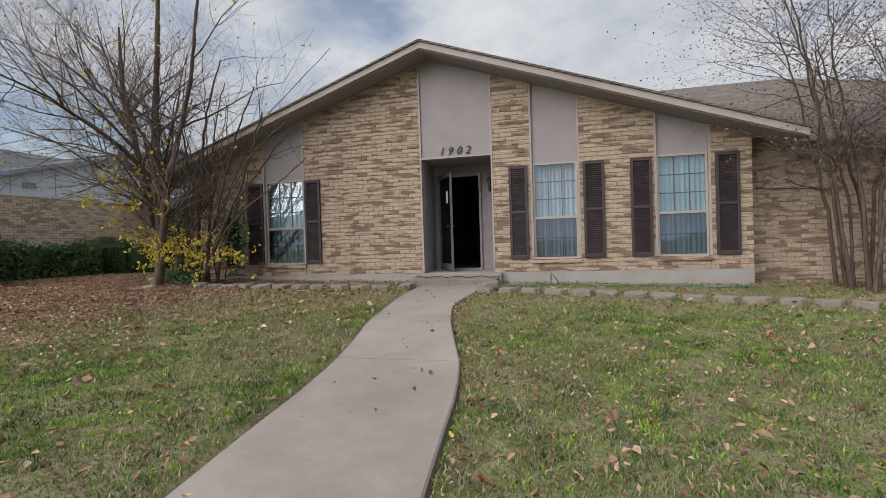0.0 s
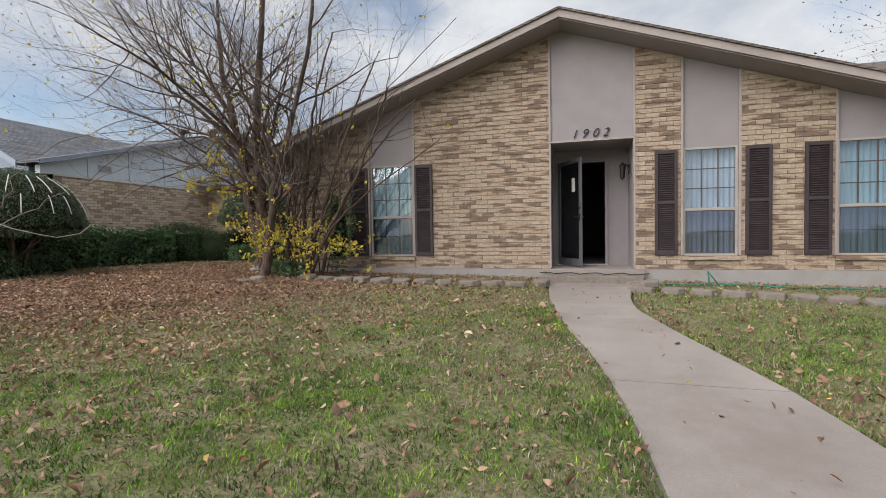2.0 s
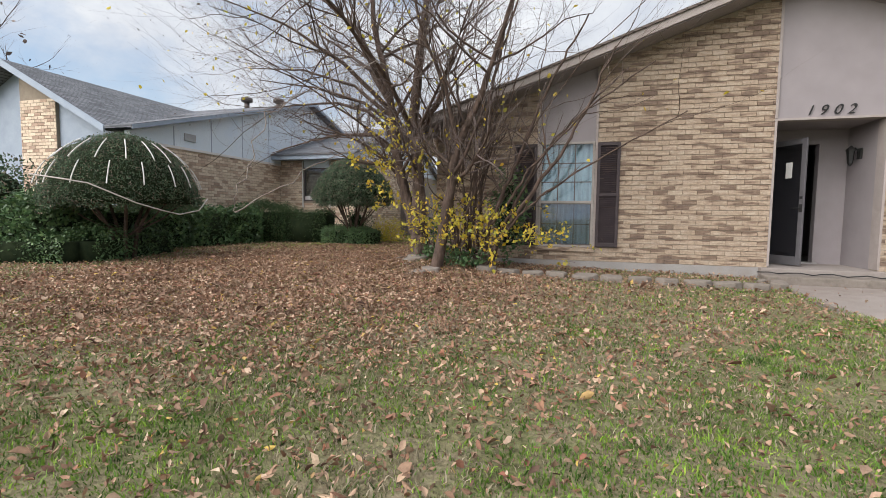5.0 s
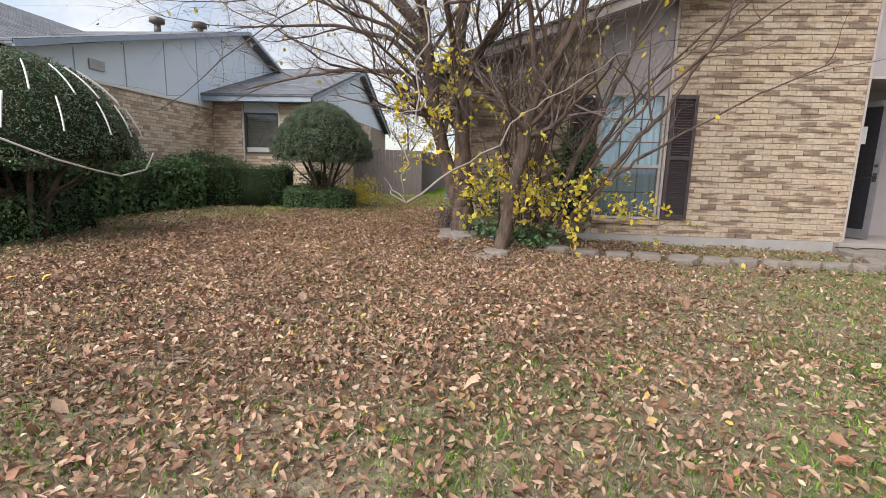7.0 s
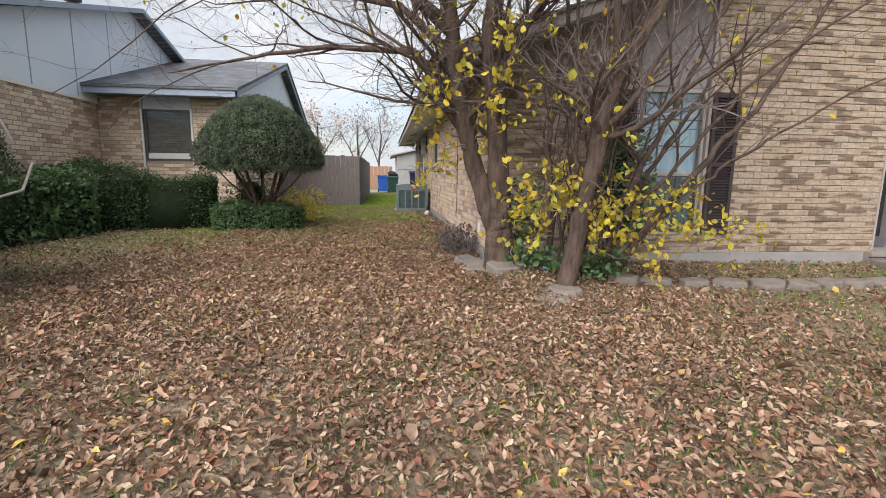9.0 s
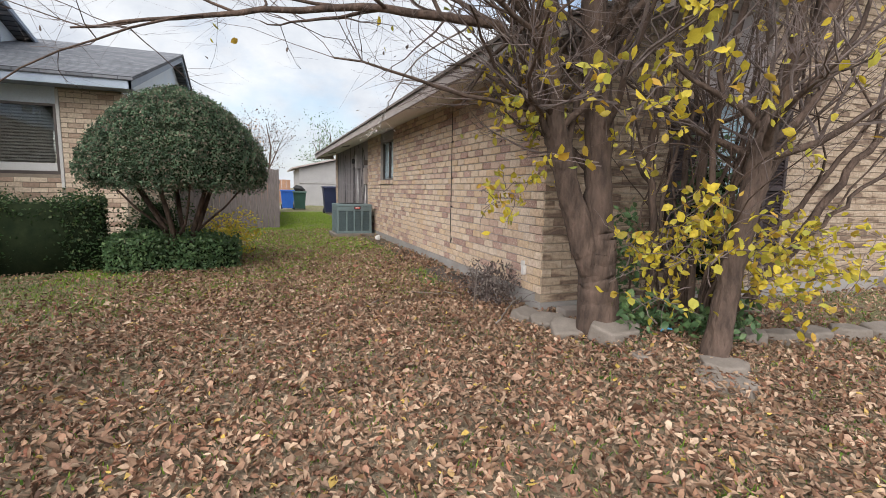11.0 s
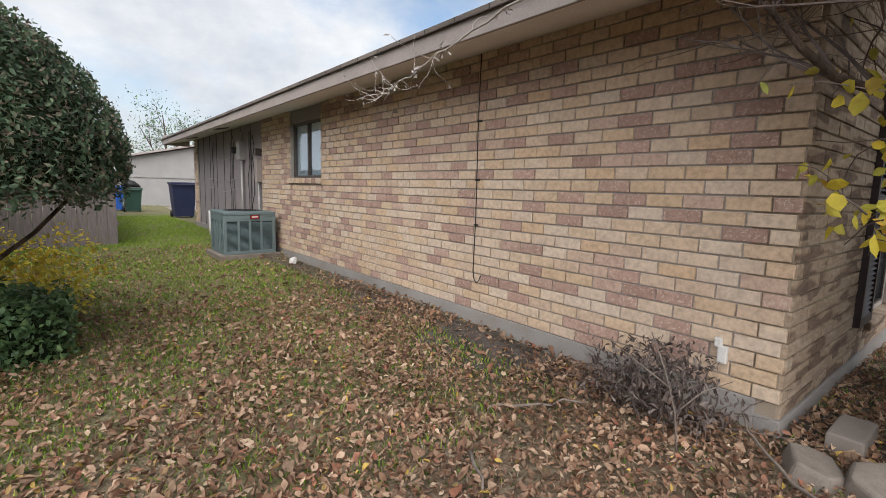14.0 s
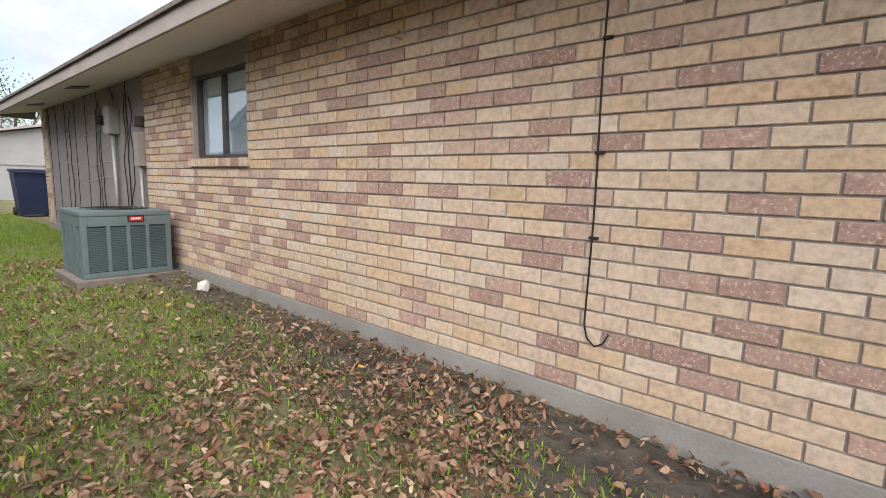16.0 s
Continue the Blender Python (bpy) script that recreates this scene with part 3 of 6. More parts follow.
# ---- walkway: concrete slabs with open joints ----
walkway = tagged(empty("pavement", 6, -4, gz(6, -4)), "curved concrete front walk, pale and stained", "walkway", kind="structure")
cuts = [0.05, -0.95, -2.9, -4.95, -6.95, -9.0, -11.0, -13.0]
for a, b in zip(cuts, cuts[1:]):
    s = Shape()
    rows = np.linspace(a - 0.006, b + 0.006, 9)
    for y in rows:
        l, r = float(along(PATH_L, y)), float(along(PATH_R, y))
        zl = gz((l + r) / 2, y) + 0.005
        s.v += [(l - 0.004, y, zl - 0.14), (l, y, zl - 0.008), (l + 0.012, y, zl), (r - 0.012, y, zl), (r, y, zl - 0.008), (r + 0.004, y, zl - 0.14)]
    for i in range(len(rows) - 1):
        for k in range(5):
            s.f.append((i * 6 + k, i * 6 + 6 + k, i * 6 + 7 + k, i * 6 + 1 + k))
    s.f += [tuple(range(6)), tuple(len(s.v) - 1 - k for k in range(6))]
    part("slab", s, M_CONC, walkway)

# ---- the house: shell ----
RIDGE_X, RIDGE_Z, PITCH = 5.3, 4.2, 0.345
HX, HY = 10.65, 12.75               # right end and back of the house
CH, BL, JOINT = 0.0762, 0.207, 0.0095
FZ, SZ = 0.03, 0.106                # first course on the front and on the side


def roof_z(x):
    return RIDGE_Z - PITCH * abs(x - RIDGE_X)


def under(x):
    return roof_z(x) - 0.17


house = tagged(empty("house", 0, 0, 0), "single-storey buff brick house with a low front gable", "house")
STRIPS = [(0.0, 1.75, "b"), (1.75, 2.66, "w"), (2.66, 5.12, "b"), (5.12, 6.46, "d"), (6.46, 7.16, "b"), (7.16, 7.97, "w"), (7.97, 9.21, "b"), (9.21, 10.03, "w"), (10.03, HX, "b")]
SILL, HEAD = 0.245, 1.955
OPEN_B, OPEN_T = 0.045, 2.172


def wall_prism(s, x0, x1, y0, y1, z0, z1=None):
    """Wall from x0 to x1; up to the slope of the roof where z1 is None."""
    if z1 is None:
        top = [(x1, under(x1))] + ([(RIDGE_X, under(RIDGE_X))] if x0 < RIDGE_X < x1 else []) + [(x0, under(x0))]
    else:
        top = [(x1, z1), (x0, z1)]
    s.prism([(x0, z0), (x1, z0)] + top, "y", y0, y1)


found = Shape()
FRONT_WALLS = {}
for x0, x1, kind in STRIPS:
    core, panel = Shape(), Shape()
    if kind == "b":
        wall_prism(core, x0 + (0.008 if x0 == 0 else 0), x1, 0.007, 0.2, FZ - 0.3)
    elif kind == "w":
        wall_prism(core, x0, x1, 0.007, 0.2, FZ - 0.3, SILL - 0.07)
        wall_prism(panel, x0, x1, 0.035, 0.16, HEAD, None)
    else:
        wall_prism(panel, x0, x1, 0.02, 0.16, OPEN_T, None)
    if core.v:
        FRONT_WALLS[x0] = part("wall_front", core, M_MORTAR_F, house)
    if panel.v:
        part("gable_panel", panel, M_TAUPE, house, "smooth taupe painted panel")
part("wall_far_side", Shape().box(10.45, HX, 0.2, HY, -0.4, 2.15), M_MORTAR_F, house)
back = Shape()
wall_prism(back, 0.2, 10.45, HY - 0.2, HY, -0.4)
part("wall_back", back, M_MORTAR_F, house)
part("ceiling", Shape().box(0.2, 10.45, 0.2, HY - 0.2, 2.31, 2.36), M_WALLIN, house)
# lower wing on the right, with its hipped roof
wing = Shape().box(HX, 17.0, 0.42, 0.6, -0.6, 2.1).box(16.8, 17.0, 0.6, 13.5, -0.6, 2.1)
wing_wall = part("wall_wing", wing, M_MORTAR_F, house)
hr = Shape()
hr.v = [(10.7, -0.05, 2.12), (17.5, -0.05, 2.12), (17.5, 14.0, 2.12), (10.7, 14.0, 2.12), (8.5, 7.0, 5.02), (14.0, 7.0, 5.02), (8.5, 0.3, 2.12), (8.5, 13.7, 2.12)]
hr.f = [(0, 1, 5, 4), (1, 2, 5), (2, 3, 4, 5), (3, 2, 1, 0), (0, 4, 7, 3)]
part("roof_wing", hr, M_ROOF, house, "brown shingle hip roof")
part("wing_fascia", Shape().box(11.25, 17.5, -0.06, -0.03, 2.0, 2.13), M_TRIM, house)
# side wall core: brick part, window hole, then boarded part
SW = (5.14, 6.2, 1.19, 1.96)
SIDE_TOP = 2.14                     # where the sloping soffit meets the side wall
for dims in ((0.005, 0.2, 0.2, SW[0], -0.3, SIDE_TOP), (0.005, 0.2, SW[0], SW[1], -0.3, SW[2]), (0.06, 0.2, SW[0], SW[1], SW[3], SIDE_TOP),
             (0.005, 0.2, SW[1], 7.47, -0.3, SIDE_TOP), (0.06, 0.2, 7.47, 12.33, -0.3, SIDE_TOP), (0.005, 0.2, 12.33, HY - 0.2, -0.3, SIDE_TOP)):
    part("wall_side", Shape().box(*dims), M_MORTAR, house)
found.box(-0.012, 5.1, -0.014, 0.1, -0.6, FZ - 0.004, 0.006)
found.box(6.48, HX, -0.014, 0.1, -0.6, FZ - 0.004, 0.006)
found.box(-0.014, 0.1, 0.1, HY, -0.6, SZ - 0.004, 0.006)
part("foundation", found, M_FOUND, house, "exposed grey concrete slab edge")
part("interior_floor", Shape().box(0.2, 10.45, 1.2, 12.5, -0.2, 0.03), M_WALLIN, house)
part("interior_wall", Shape().box(0.3, 5.0, 3.0, 3.1, 0.03, 2.3).box(6.9, 10.4, 3.0, 3.1, 0.03, 2.3).box(6.8, 6.9, 1.1, 6, 0.03, 2.3).box(4.9, 5.0, 1.1, 6, 0.03, 2.3).box(4.9, 6.9, 6, 6.1, 0.03, 2.3), M_WALLIN, house)

# ---- roof ----
roof = Shape()
for sgn in (-1, 1):
    xe = RIDGE_X + sgn * 5.95
    ze = roof_z(xe)
    pts = [(RIDGE_X, RIDGE_Z), (xe, ze), (xe, ze - 0.035), (RIDGE_X, RIDGE_Z - 0.035)]
    roof.prism(pts if sgn < 0 else pts[::-1], "y", -0.53, HY + 0.5)
roof_ob = part("roof", roof, M_ROOF, house, "dark brown asphalt shingle roof")
trim = Shape()
for sgn in (-1, 1):
    xe = RIDGE_X + sgn * 5.93
    ze = roof_z(xe)
    p = [(RIDGE_X, RIDGE_Z - 0.037), (xe, ze - 0.037), (xe, ze - 0.15), (RIDGE_X, RIDGE_Z - 0.15)]
    trim.prism(p if sgn < 0 else p[::-1], "y", -0.50, -0.465)
part("rake_fascia", trim, M_TRIM, house, "taupe rake boards along the gable")
sof = Shape()
for sgn in (-1, 1):
    xe = RIDGE_X + sgn * 5.9
    ze = roof_z(xe)
    p = [(RIDGE_X, RIDGE_Z - 0.15), (xe, ze - 0.15), (xe, ze - 0.168), (RIDGE_X, RIDGE_Z - 0.168)]
    sof.prism(p if sgn < 0 else p[::-1], "y", -0.463, 0.2)
part("gable_soffit", sof, M_TAUPE, house)
ev = Shape()
ev.prism([(-0.60, 2.02), (0.06, SIDE_TOP + 0.012), (0.06, SIDE_TOP + 0.028), (-0.60, 2.036)], "y", 0.203, HY + 0.43)
part("eave_soffit", ev, M_SOFFIT, house, "stained plywood eave soffit")
fa = Shape()
fa.box(-0.625, -0.60, -0.46, HY + 0.48, 2.0, 2.125, 0.004)
fa.box(-0.60, -0.005, HY + 0.43, HY + 0.45, 2.0, 2.25)
part("eave_fascia", Shape().box(11.2, 11.225, -0.46, 0.3, 2.0, 2.125, 0.004), M_TRIM, house)
part("eave_fascia", fa, M_TRIM, house)
part("soffit_vent", Shape().prism([(-0.42, 2.044), (-0.22, 2.08), (-0.22, 2.095), (-0.42, 2.059)], "y", 8.6, 8.85), M_BRONZE, house)
part("soffit_vent", Shape().prism([(-0.42, 2.044), (-0.22, 2.08), (-0.22, 2.095), (-0.42, 2.059)], "y", 11.1, 11.35), M_BRONZE, house)
# boarded panel on the side wall with battens
bd = Shape().box(0.022, 0.06, 7.47, 12.33, -0.1, SIDE_TOP)
part("siding", bd, M_TAUPE, house, "taupe vertical board siding")
for y in (7.52, 8.15, 8.75, 9.35, 9.95, 10.55, 11.15, 11.75, 12.28):
    part("siding_groove", Shape().box(0.016, 0.022, y - 0.008, y + 0.008, -0.05, SIDE_TOP), M_DARK, house)
# edge strips beside the panels on the front
for x in (1.75, 2.66, 5.12, 6.46, 7.16, 7.97, 9.21, 10.03):
    lo = OPEN_T + 0.022 if x in (5.12, 6.46) else HEAD - 1.70
    part("trim_strip", Shape().box(x - 0.018, x + 0.018, -0.012, 0.03, lo, under(x) - 0.01, 0.003), M_TRIM, house)

# ---- entry ----
for dims in ((5.02, 5.12, 0.2, 1.1, -0.2, 2.3), (6.46, 6.56, 0.2, 1.1, -0.2, 2.3), (5.12, 5.20, 0.98, 1.08, 0.02, OPEN_T), (6.10, 6.46, 0.98, 1.08, 0.02, OPEN_T), (5.20, 6.10, 0.98, 1.08, 1.985, OPEN_T)):
    part("entry_wall", Shape().box(*dims), M_TAUPE, house)
part("entry_ceiling", Shape().box(5.1, 6.48, 0.16, 1.1, OPEN_T, OPEN_T + 0.06), M_TAUPE, house)
part("entry_jamb", Shape().box(5.105, 5.135, -0.012, 0.2, OPEN_B, OPEN_T - 0.014, 0.003).box(6.445, 6.475, -0.012, 0.2, OPEN_B, OPEN_T - 0.014, 0.003).box(5.1, 6.48, -0.012, 0.16, OPEN_T - 0.012, OPEN_T + 0.02, 0.003), M_TRIM, house)
part("porch_slab", Shape().box(5.0, 6.6, -0.12, 1.2, -0.3, 0.03, 0.012), M_CONC, house, "cracked concrete entry slab")
part("porch_step", Shape().box(4.98, 6.55, -0.42, -0.125, -0.4, -0.055, 0.015), M_PAVER, house)
door_1 = tagged(empty("door_1", 5.65, 1.0, 0.03), "open front doorway with a dark interior behind", "door", kind="structure")
fr = Shape().box(5.2, 5.245, 0.93, 1.06, 0.03, 1.985, 0.003).box(6.055, 6.1, 0.93, 1.06, 0.03, 1.985, 0.003).box(5.245, 6.055, 0.93, 1.06, 1.94, 1.985, 0.003)
part("door_frame", fr, M_TAUPE, door_1)
part("threshold", Shape().box(5.2, 6.1, 0.86, 1.1, 0.03, 0.055, 0.006), M_GALV, door_1, "worn aluminium threshold")
part("inner_door", Shape().box(5.25, 5.295, 1.1, 1.95, 0.05, 1.93, 0.004), M_DARK, door_1, "dark inner door swung into the house")
# storm door standing open
storm = tagged(empty("storm_door", 5.23, 0.93, 0.05, math.degrees(math.atan2(0.27 - 0.93, 5.63 - 5.23))), "open grey metal storm door with dark glass", "door")


def local_part(name, s, mat, parent, label=""):
    ob = part(name, s, mat, parent, label)
    ob.matrix_parent_inverse = Matrix.Identity(4)
    return ob


W = 0.78
sf = Shape().box(0, 0.07, -0.016, 0.016, 0, 1.9, 0.004).box(W - 0.07, W, -0.016, 0.016, 0, 1.9, 0.004)
sf.box(0.07, W - 0.07, -0.016, 0.016, 0, 0.13, 0.004).box(0.07, W - 0.07, -0.016, 0.016, 1.82, 1.9, 0.004)
local_part("door_frame", sf, M_DOORGREY, storm)
local_part("door_glass", Shape().box(0.07, W - 0.07, -0.003, 0.003, 0.13, 1.82), M_DOORGLASS, storm)
local_part("notice", Shape().box(0.47, 0.57, -0.0065, -0.0035, 1.32, 1.56), M_WHITE, storm, "white paper notice stuck to the glass")
hd = Shape().tube([(W - 0.035, -0.016, 0.86), (W - 0.035, -0.06, 0.86), (W - 0.14, -0.07, 0.86)], [0.012, 0.012, 0.008], 8)
hd.tube([(W - 0.035, 0.016, 0.86), (W - 0.035, 0.06, 0.86), (W - 0.14, 0.07, 0.86)], [0.012, 0.012, 0.008], 8).box(W - 0.06, W - 0.01, -0.024, 0.024, 0.80, 0.92, 0.004)
hd.box(W - 0.055, W - 0.015, -0.03, 0.03, 1.0, 1.04, 0.006)
local_part("door_handle", hd, M_BLACK, storm, "black lever handle and latch")
# wall lantern in the entry
lan = tagged(empty("wall_lantern", 6.46, 0.62, 1.7), "black metal wall lantern beside the front door", "wall lamp")
part("bracket", Shape().box(6.43, 6.46, 0.57, 0.67, 1.66, 1.82, 0.006).tube([(6.44, 0.62, 1.76), (6.38, 0.62, 1.83), (6.33, 0.62, 1.80)], 0.009, 6), M_BLACK, lan)
part("cage", Shape().tube([(6.33, 0.62, 1.80), (6.33, 0.62, 1.78), (6.33, 0.62, 1.60), (6.33, 0.62, 1.56)], [0.015, 0.052, 0.036, 0.012], 6), M_BLACK, lan)
part("roof", Shape().tube([(6.33, 0.62, 1.78), (6.33, 0.62, 1.80), (6.33, 0.62, 1.86)], [0.066, 0.06, 0.01], 6), M_BLACK, lan)

# house number
def numeral(ch, x):
    cu = bpy.data.curves.new("numeral", "FONT")
    cu.body, cu.size, cu.extrude, cu.shear, cu.bevel_depth = ch, 0.20, 0.006, 0.35, 0.0
    cu.offset = -0.0012
    tmp = new("numeral_curve", cu)
    bpy.context.view_layer.update()
    me = bpy.data.meshes.new_from_object(tmp.evaluated_get(bpy.context.evaluated_depsgraph_get()))
    bpy.data.objects.remove(tmp)
    me.materials.clear(); me.materials.append(M_BLACK)
    ob = new("house_numeral", me)
    ob.matrix_world = pose(x, 0.0, 2.225, 90, 0, 0)
    return tagged(ob, "black slanted metal house numeral " + ch + " above the entry", "house number", "house number")


for ch, x in zip("1902", (5.47, 5.63, 5.80, 5.965)):
    numeral(ch, x)

# ---- windows ----
def front_window(name, x0, x1, cloth, label, lower_rows=2):
    w = tagged(empty(name, (x0 + x1) / 2, 0.03, SILL), label, "window", kind="structure")
    z0, z1 = SILL, HEAD
    zm = z0 + (z1 - z0) * 0.43
    y0, y1 = 0.03, 0.085
    t = 0.035
    fr = Shape().box(x0, x0 + t, y0, y1, z0, z1, 0.003).box(x1 - t, x1, y0, y1, z0, z1, 0.003)
    fr.box(x0 + t, x1 - t, y0, y1, z0, z0 + t, 0.003).box(x0 + t, x1 - t, y0, y1, z1 - t, z1, 0.003).box(x0 + t, x1 - t, y0 - 0.006, y1, zm - 0.022, zm + 0.022, 0.003)
    part("window_frame", fr, M_FRAME, w)
    inner = Shape().box(x0 + t, x0 + t + 0.014, y0 + 0.004, y0 + 0.03, z0 + t, zm - 0.022).box(x1 - t - 0.014, x1 - t, y0 + 0.004, y0 + 0.03, z0 + t, zm - 0.022)
    inner.box(x0 + t + 0.014, x1 - t - 0.014, y0 + 0.004, y0 + 0.03, z0 + t, z0 + t + 0.014).box(x0 + t + 0.014, x1 - t - 0.014, y0 + 0.004, y0 + 0.03, zm - 0.036, zm - 0.022)
    part("screen_frame", inner, M_BRONZE, w)
    part("pane", Shape().box(x0 + t, x1 - t, y0 + 0.036, y0 + 0.040, zm + 0.022, z1 - t), M_GLASS, w).visible_shadow = False
    part("pane", Shape().box(x0 + t + 0.014, x1 - t - 0.014, y0 + 0.012, y0 + 0.016, z0 + t + 0.014, zm - 0.036), M_SCREEN, w, "darker pane behind insect screen").visible_shadow = False
    mu = Shape()
    for k in (1, 2):
        xx = x0 + t + (x1 - x0 - 2 * t) * k / 3
        mu.box(xx - 0.008, xx + 0.008, y0 + 0.026, y0 + 0.036, zm + 0.022, z1 - t).box(xx - 0.008, xx + 0.008, y0 + 0.022, y0 + 0.034, z0 + t, zm - 0.022)
        zz = zm + 0.022 + (z1 - t - zm - 0.022) * k / 3
        mu.box(x0 + t, x1 - t, y0 + 0.0245, y0 + 0.0375, zz - 0.008, zz + 0.008)
    zz = (z0 + t + zm - 0.022) / 2
    mu.box(x0 + t, x1 - t, y0 + 0.0205, y0 + 0.0355, zz - 0.008, zz + 0.008)
    part("glazing_bars", mu, M_BRONZE, w, "thin dark glazing bars")
    # folds of the curtain behind
    s = Shape()
    n = 70
    for i in range(n + 1):
        x = x0 + (x1 - x0) * i / n
        y = 0.17 + 0.018 * math.sin(i * 0.9) + 0.012 * math.sin(i * 0.37 + x0)
        s.v += [(x, y, z0 + 0.02), (x, y + 0.01, z1)]
    s.f = [(2 * i, 2 * i + 2, 2 * i + 3, 2 * i + 1) for i in range(n)]
    c = part("curtain", s, cloth, w, "hanging curtain in soft folds", True)
    part("window_sill", Shape().box(x0 - 0.03, x1 + 0.03, -0.045, 0.1, SILL - 0.068, SILL - 0.004, 0.006), M_FRONT_I, w, "sloped brick sill")
    return w


front_window("window_1", 1.77, 2.64, M_BLIND, "tall single-hung window with teal curtain")
front_window("window_2", 7.18, 7.95, M_CURT, "tall single-hung window with white curtains")
front_window("window_3", 9.23, 10.01, M_CURT_BLUE, "tall single-hung window with pale blue curtain")

sw = tagged(empty("window_4", 0.06, 5.67, 1.19), "sliding side window with bronze frame", "window", kind="structure")
fr = Shape().box(0.05, 0.1, SW[0], SW[0] + 0.035, SW[2], SW[3], 0.003).box(0.05, 0.1, SW[1] - 0.035, SW[1], SW[2], SW[3], 0.003)
fr.box(0.05, 0.1, SW[0] + 0.035, SW[1] - 0.035, SW[2], SW[2] + 0.035, 0.003).box(0.05, 0.1, SW[0] + 0.035, SW[1] - 0.035, SW[3] - 0.03, SW[3], 0.003).box(0.045, 0.095, 5.655, 5.685, SW[2] + 0.035, SW[3] - 0.03, 0.003)
part("window_frame", fr, M_BRONZE, sw)
part("pane", Shape().box(0.07, 0.074, SW[0] + 0.035, 5.655, SW[2] + 0.035, SW[3] - 0.03), M_SIDEGLASS, sw)
part("pane", Shape().box(0.076, 0.080, 5.685, SW[1] - 0.035, SW[2] + 0.035, SW[3] - 0.03), M_SIDEGLASS, sw)
# blind in pale sky colour, painting the reflection seen in the glass
part("blind", Shape().box(0.095, 0.102, SW[0] + 0.01, SW[1] - 0.01, SW[2], SW[3]), M_SKY_BACK, sw)
part("window_head", Shape().box(0.02, 0.06, SW[0], SW[1], SW[3], SIDE_TOP), M_TAUPE, sw)
sill = Shape()
nb = 16
for i in range(nb):
    a = SW[0] - 0.05 + (SW[1] - SW[0] + 0.1) * i / nb
    b = SW[0] - 0.05 + (SW[1] - SW[0] + 0.1) * (i + 1) / nb
    sill.prism([(a + 0.004, SW[2] - 0.075), (b - 0.004, SW[2] - 0.075), (b - 0.004, SW[2] - 0.004), (a + 0.004, SW[2] - 0.004)], "x", -0.04, 0.09)
part("window_sill", sill, M_BRICK_I, sw, "rowlock brick sill")


# ---- shutters ----
def shutter(x0, x1, z0=0.262, z1=1.924):
    sh = tagged(empty("shutter", (x0 + x1) / 2, -0.02, z0), "dark brown louvred shutter fixed to the brick", "shutter", "window shutters")
    y0, y1 = -0.042, -0.002
    t = 0.045
    zm = z0 + (z1 - z0) * 0.5
    f = Shape().box(x0, x0 + t, y0, y1, z0, z1, 0.004).box(x1 - t, x1, y0, y1, z0, z1, 0.004)
    for a, b in ((z0, z0 + t * 1.4), (z1 - t * 1.2, z1), (zm - t / 2, zm + t / 2)):
        f.box(x0 + t, x1 - t, y0, y1, a, b, 0.004)
    part("frame", f, M_SHUT, sh)
    s = Shape()
    for lo, hi in ((z0 + t * 1.4, zm - t / 2), (zm + t / 2, z1 - t * 1.2)):
        n = int((hi - lo) / 0.033)
        for i in range(n):
            z = lo + (hi - lo) * (i + 0.5) / n
            s.add([(x0 + t, y0 + 0.004, z - 0.016), (x1 - t, y0 + 0.004, z - 0.016), (x1 - t, y1 - 0.008, z + 0.012), (x0 + t, y1 - 0.008, z + 0.012),
                   (x0 + t, y0 + 0.009, z - 0.010), (x1 - t, y0 + 0.009, z - 0.010), (x1 - t, y1 - 0.002, z + 0.018), (x0 + t, y1 - 0.002, z + 0.018)],
                  [(0, 1, 2, 3)[::-1], (4, 5, 6, 7), (0, 4, 5, 1)[::-1], (3, 2, 6, 7)[::-1]])
    s.box(x0 + t, x1 - t, y1 - 0.0015, y1 + 0.001, z0 + t, z1 - t)
    tagged(part("louvres", s, M_SHUT, sh), kind="stuff")


for x0, x1 in ((1.36, 1.73), (2.68, 3.02), (6.76, 7.09), (8.04, 8.39), (8.81, 9.15), (10.11, 10.46)):
    shutter(x0, x1)


def courses_flat(x0, x1, z0, z1):
    """Running bond on a plain wall: (x, length, z, height, height)."""
    k, z = 0, z0
    while z < z1 - 0.03:
        off = BL / 2 if k % 2 else 0
        i0 = math.floor((x0 - off) / BL) - 1
        for i in range(i0, i0 + int((x1 - x0) / BL) + 4):
            a, b = max(off + i * BL, x0) + JOINT / 2, min(off + (i + 1) * BL, x1) - JOINT / 2
            if b - a > 0.03:
                h = min(CH - JOINT, z1 - z)
                yield a, b - a, z, h, h
        z, k = z + CH, k + 1

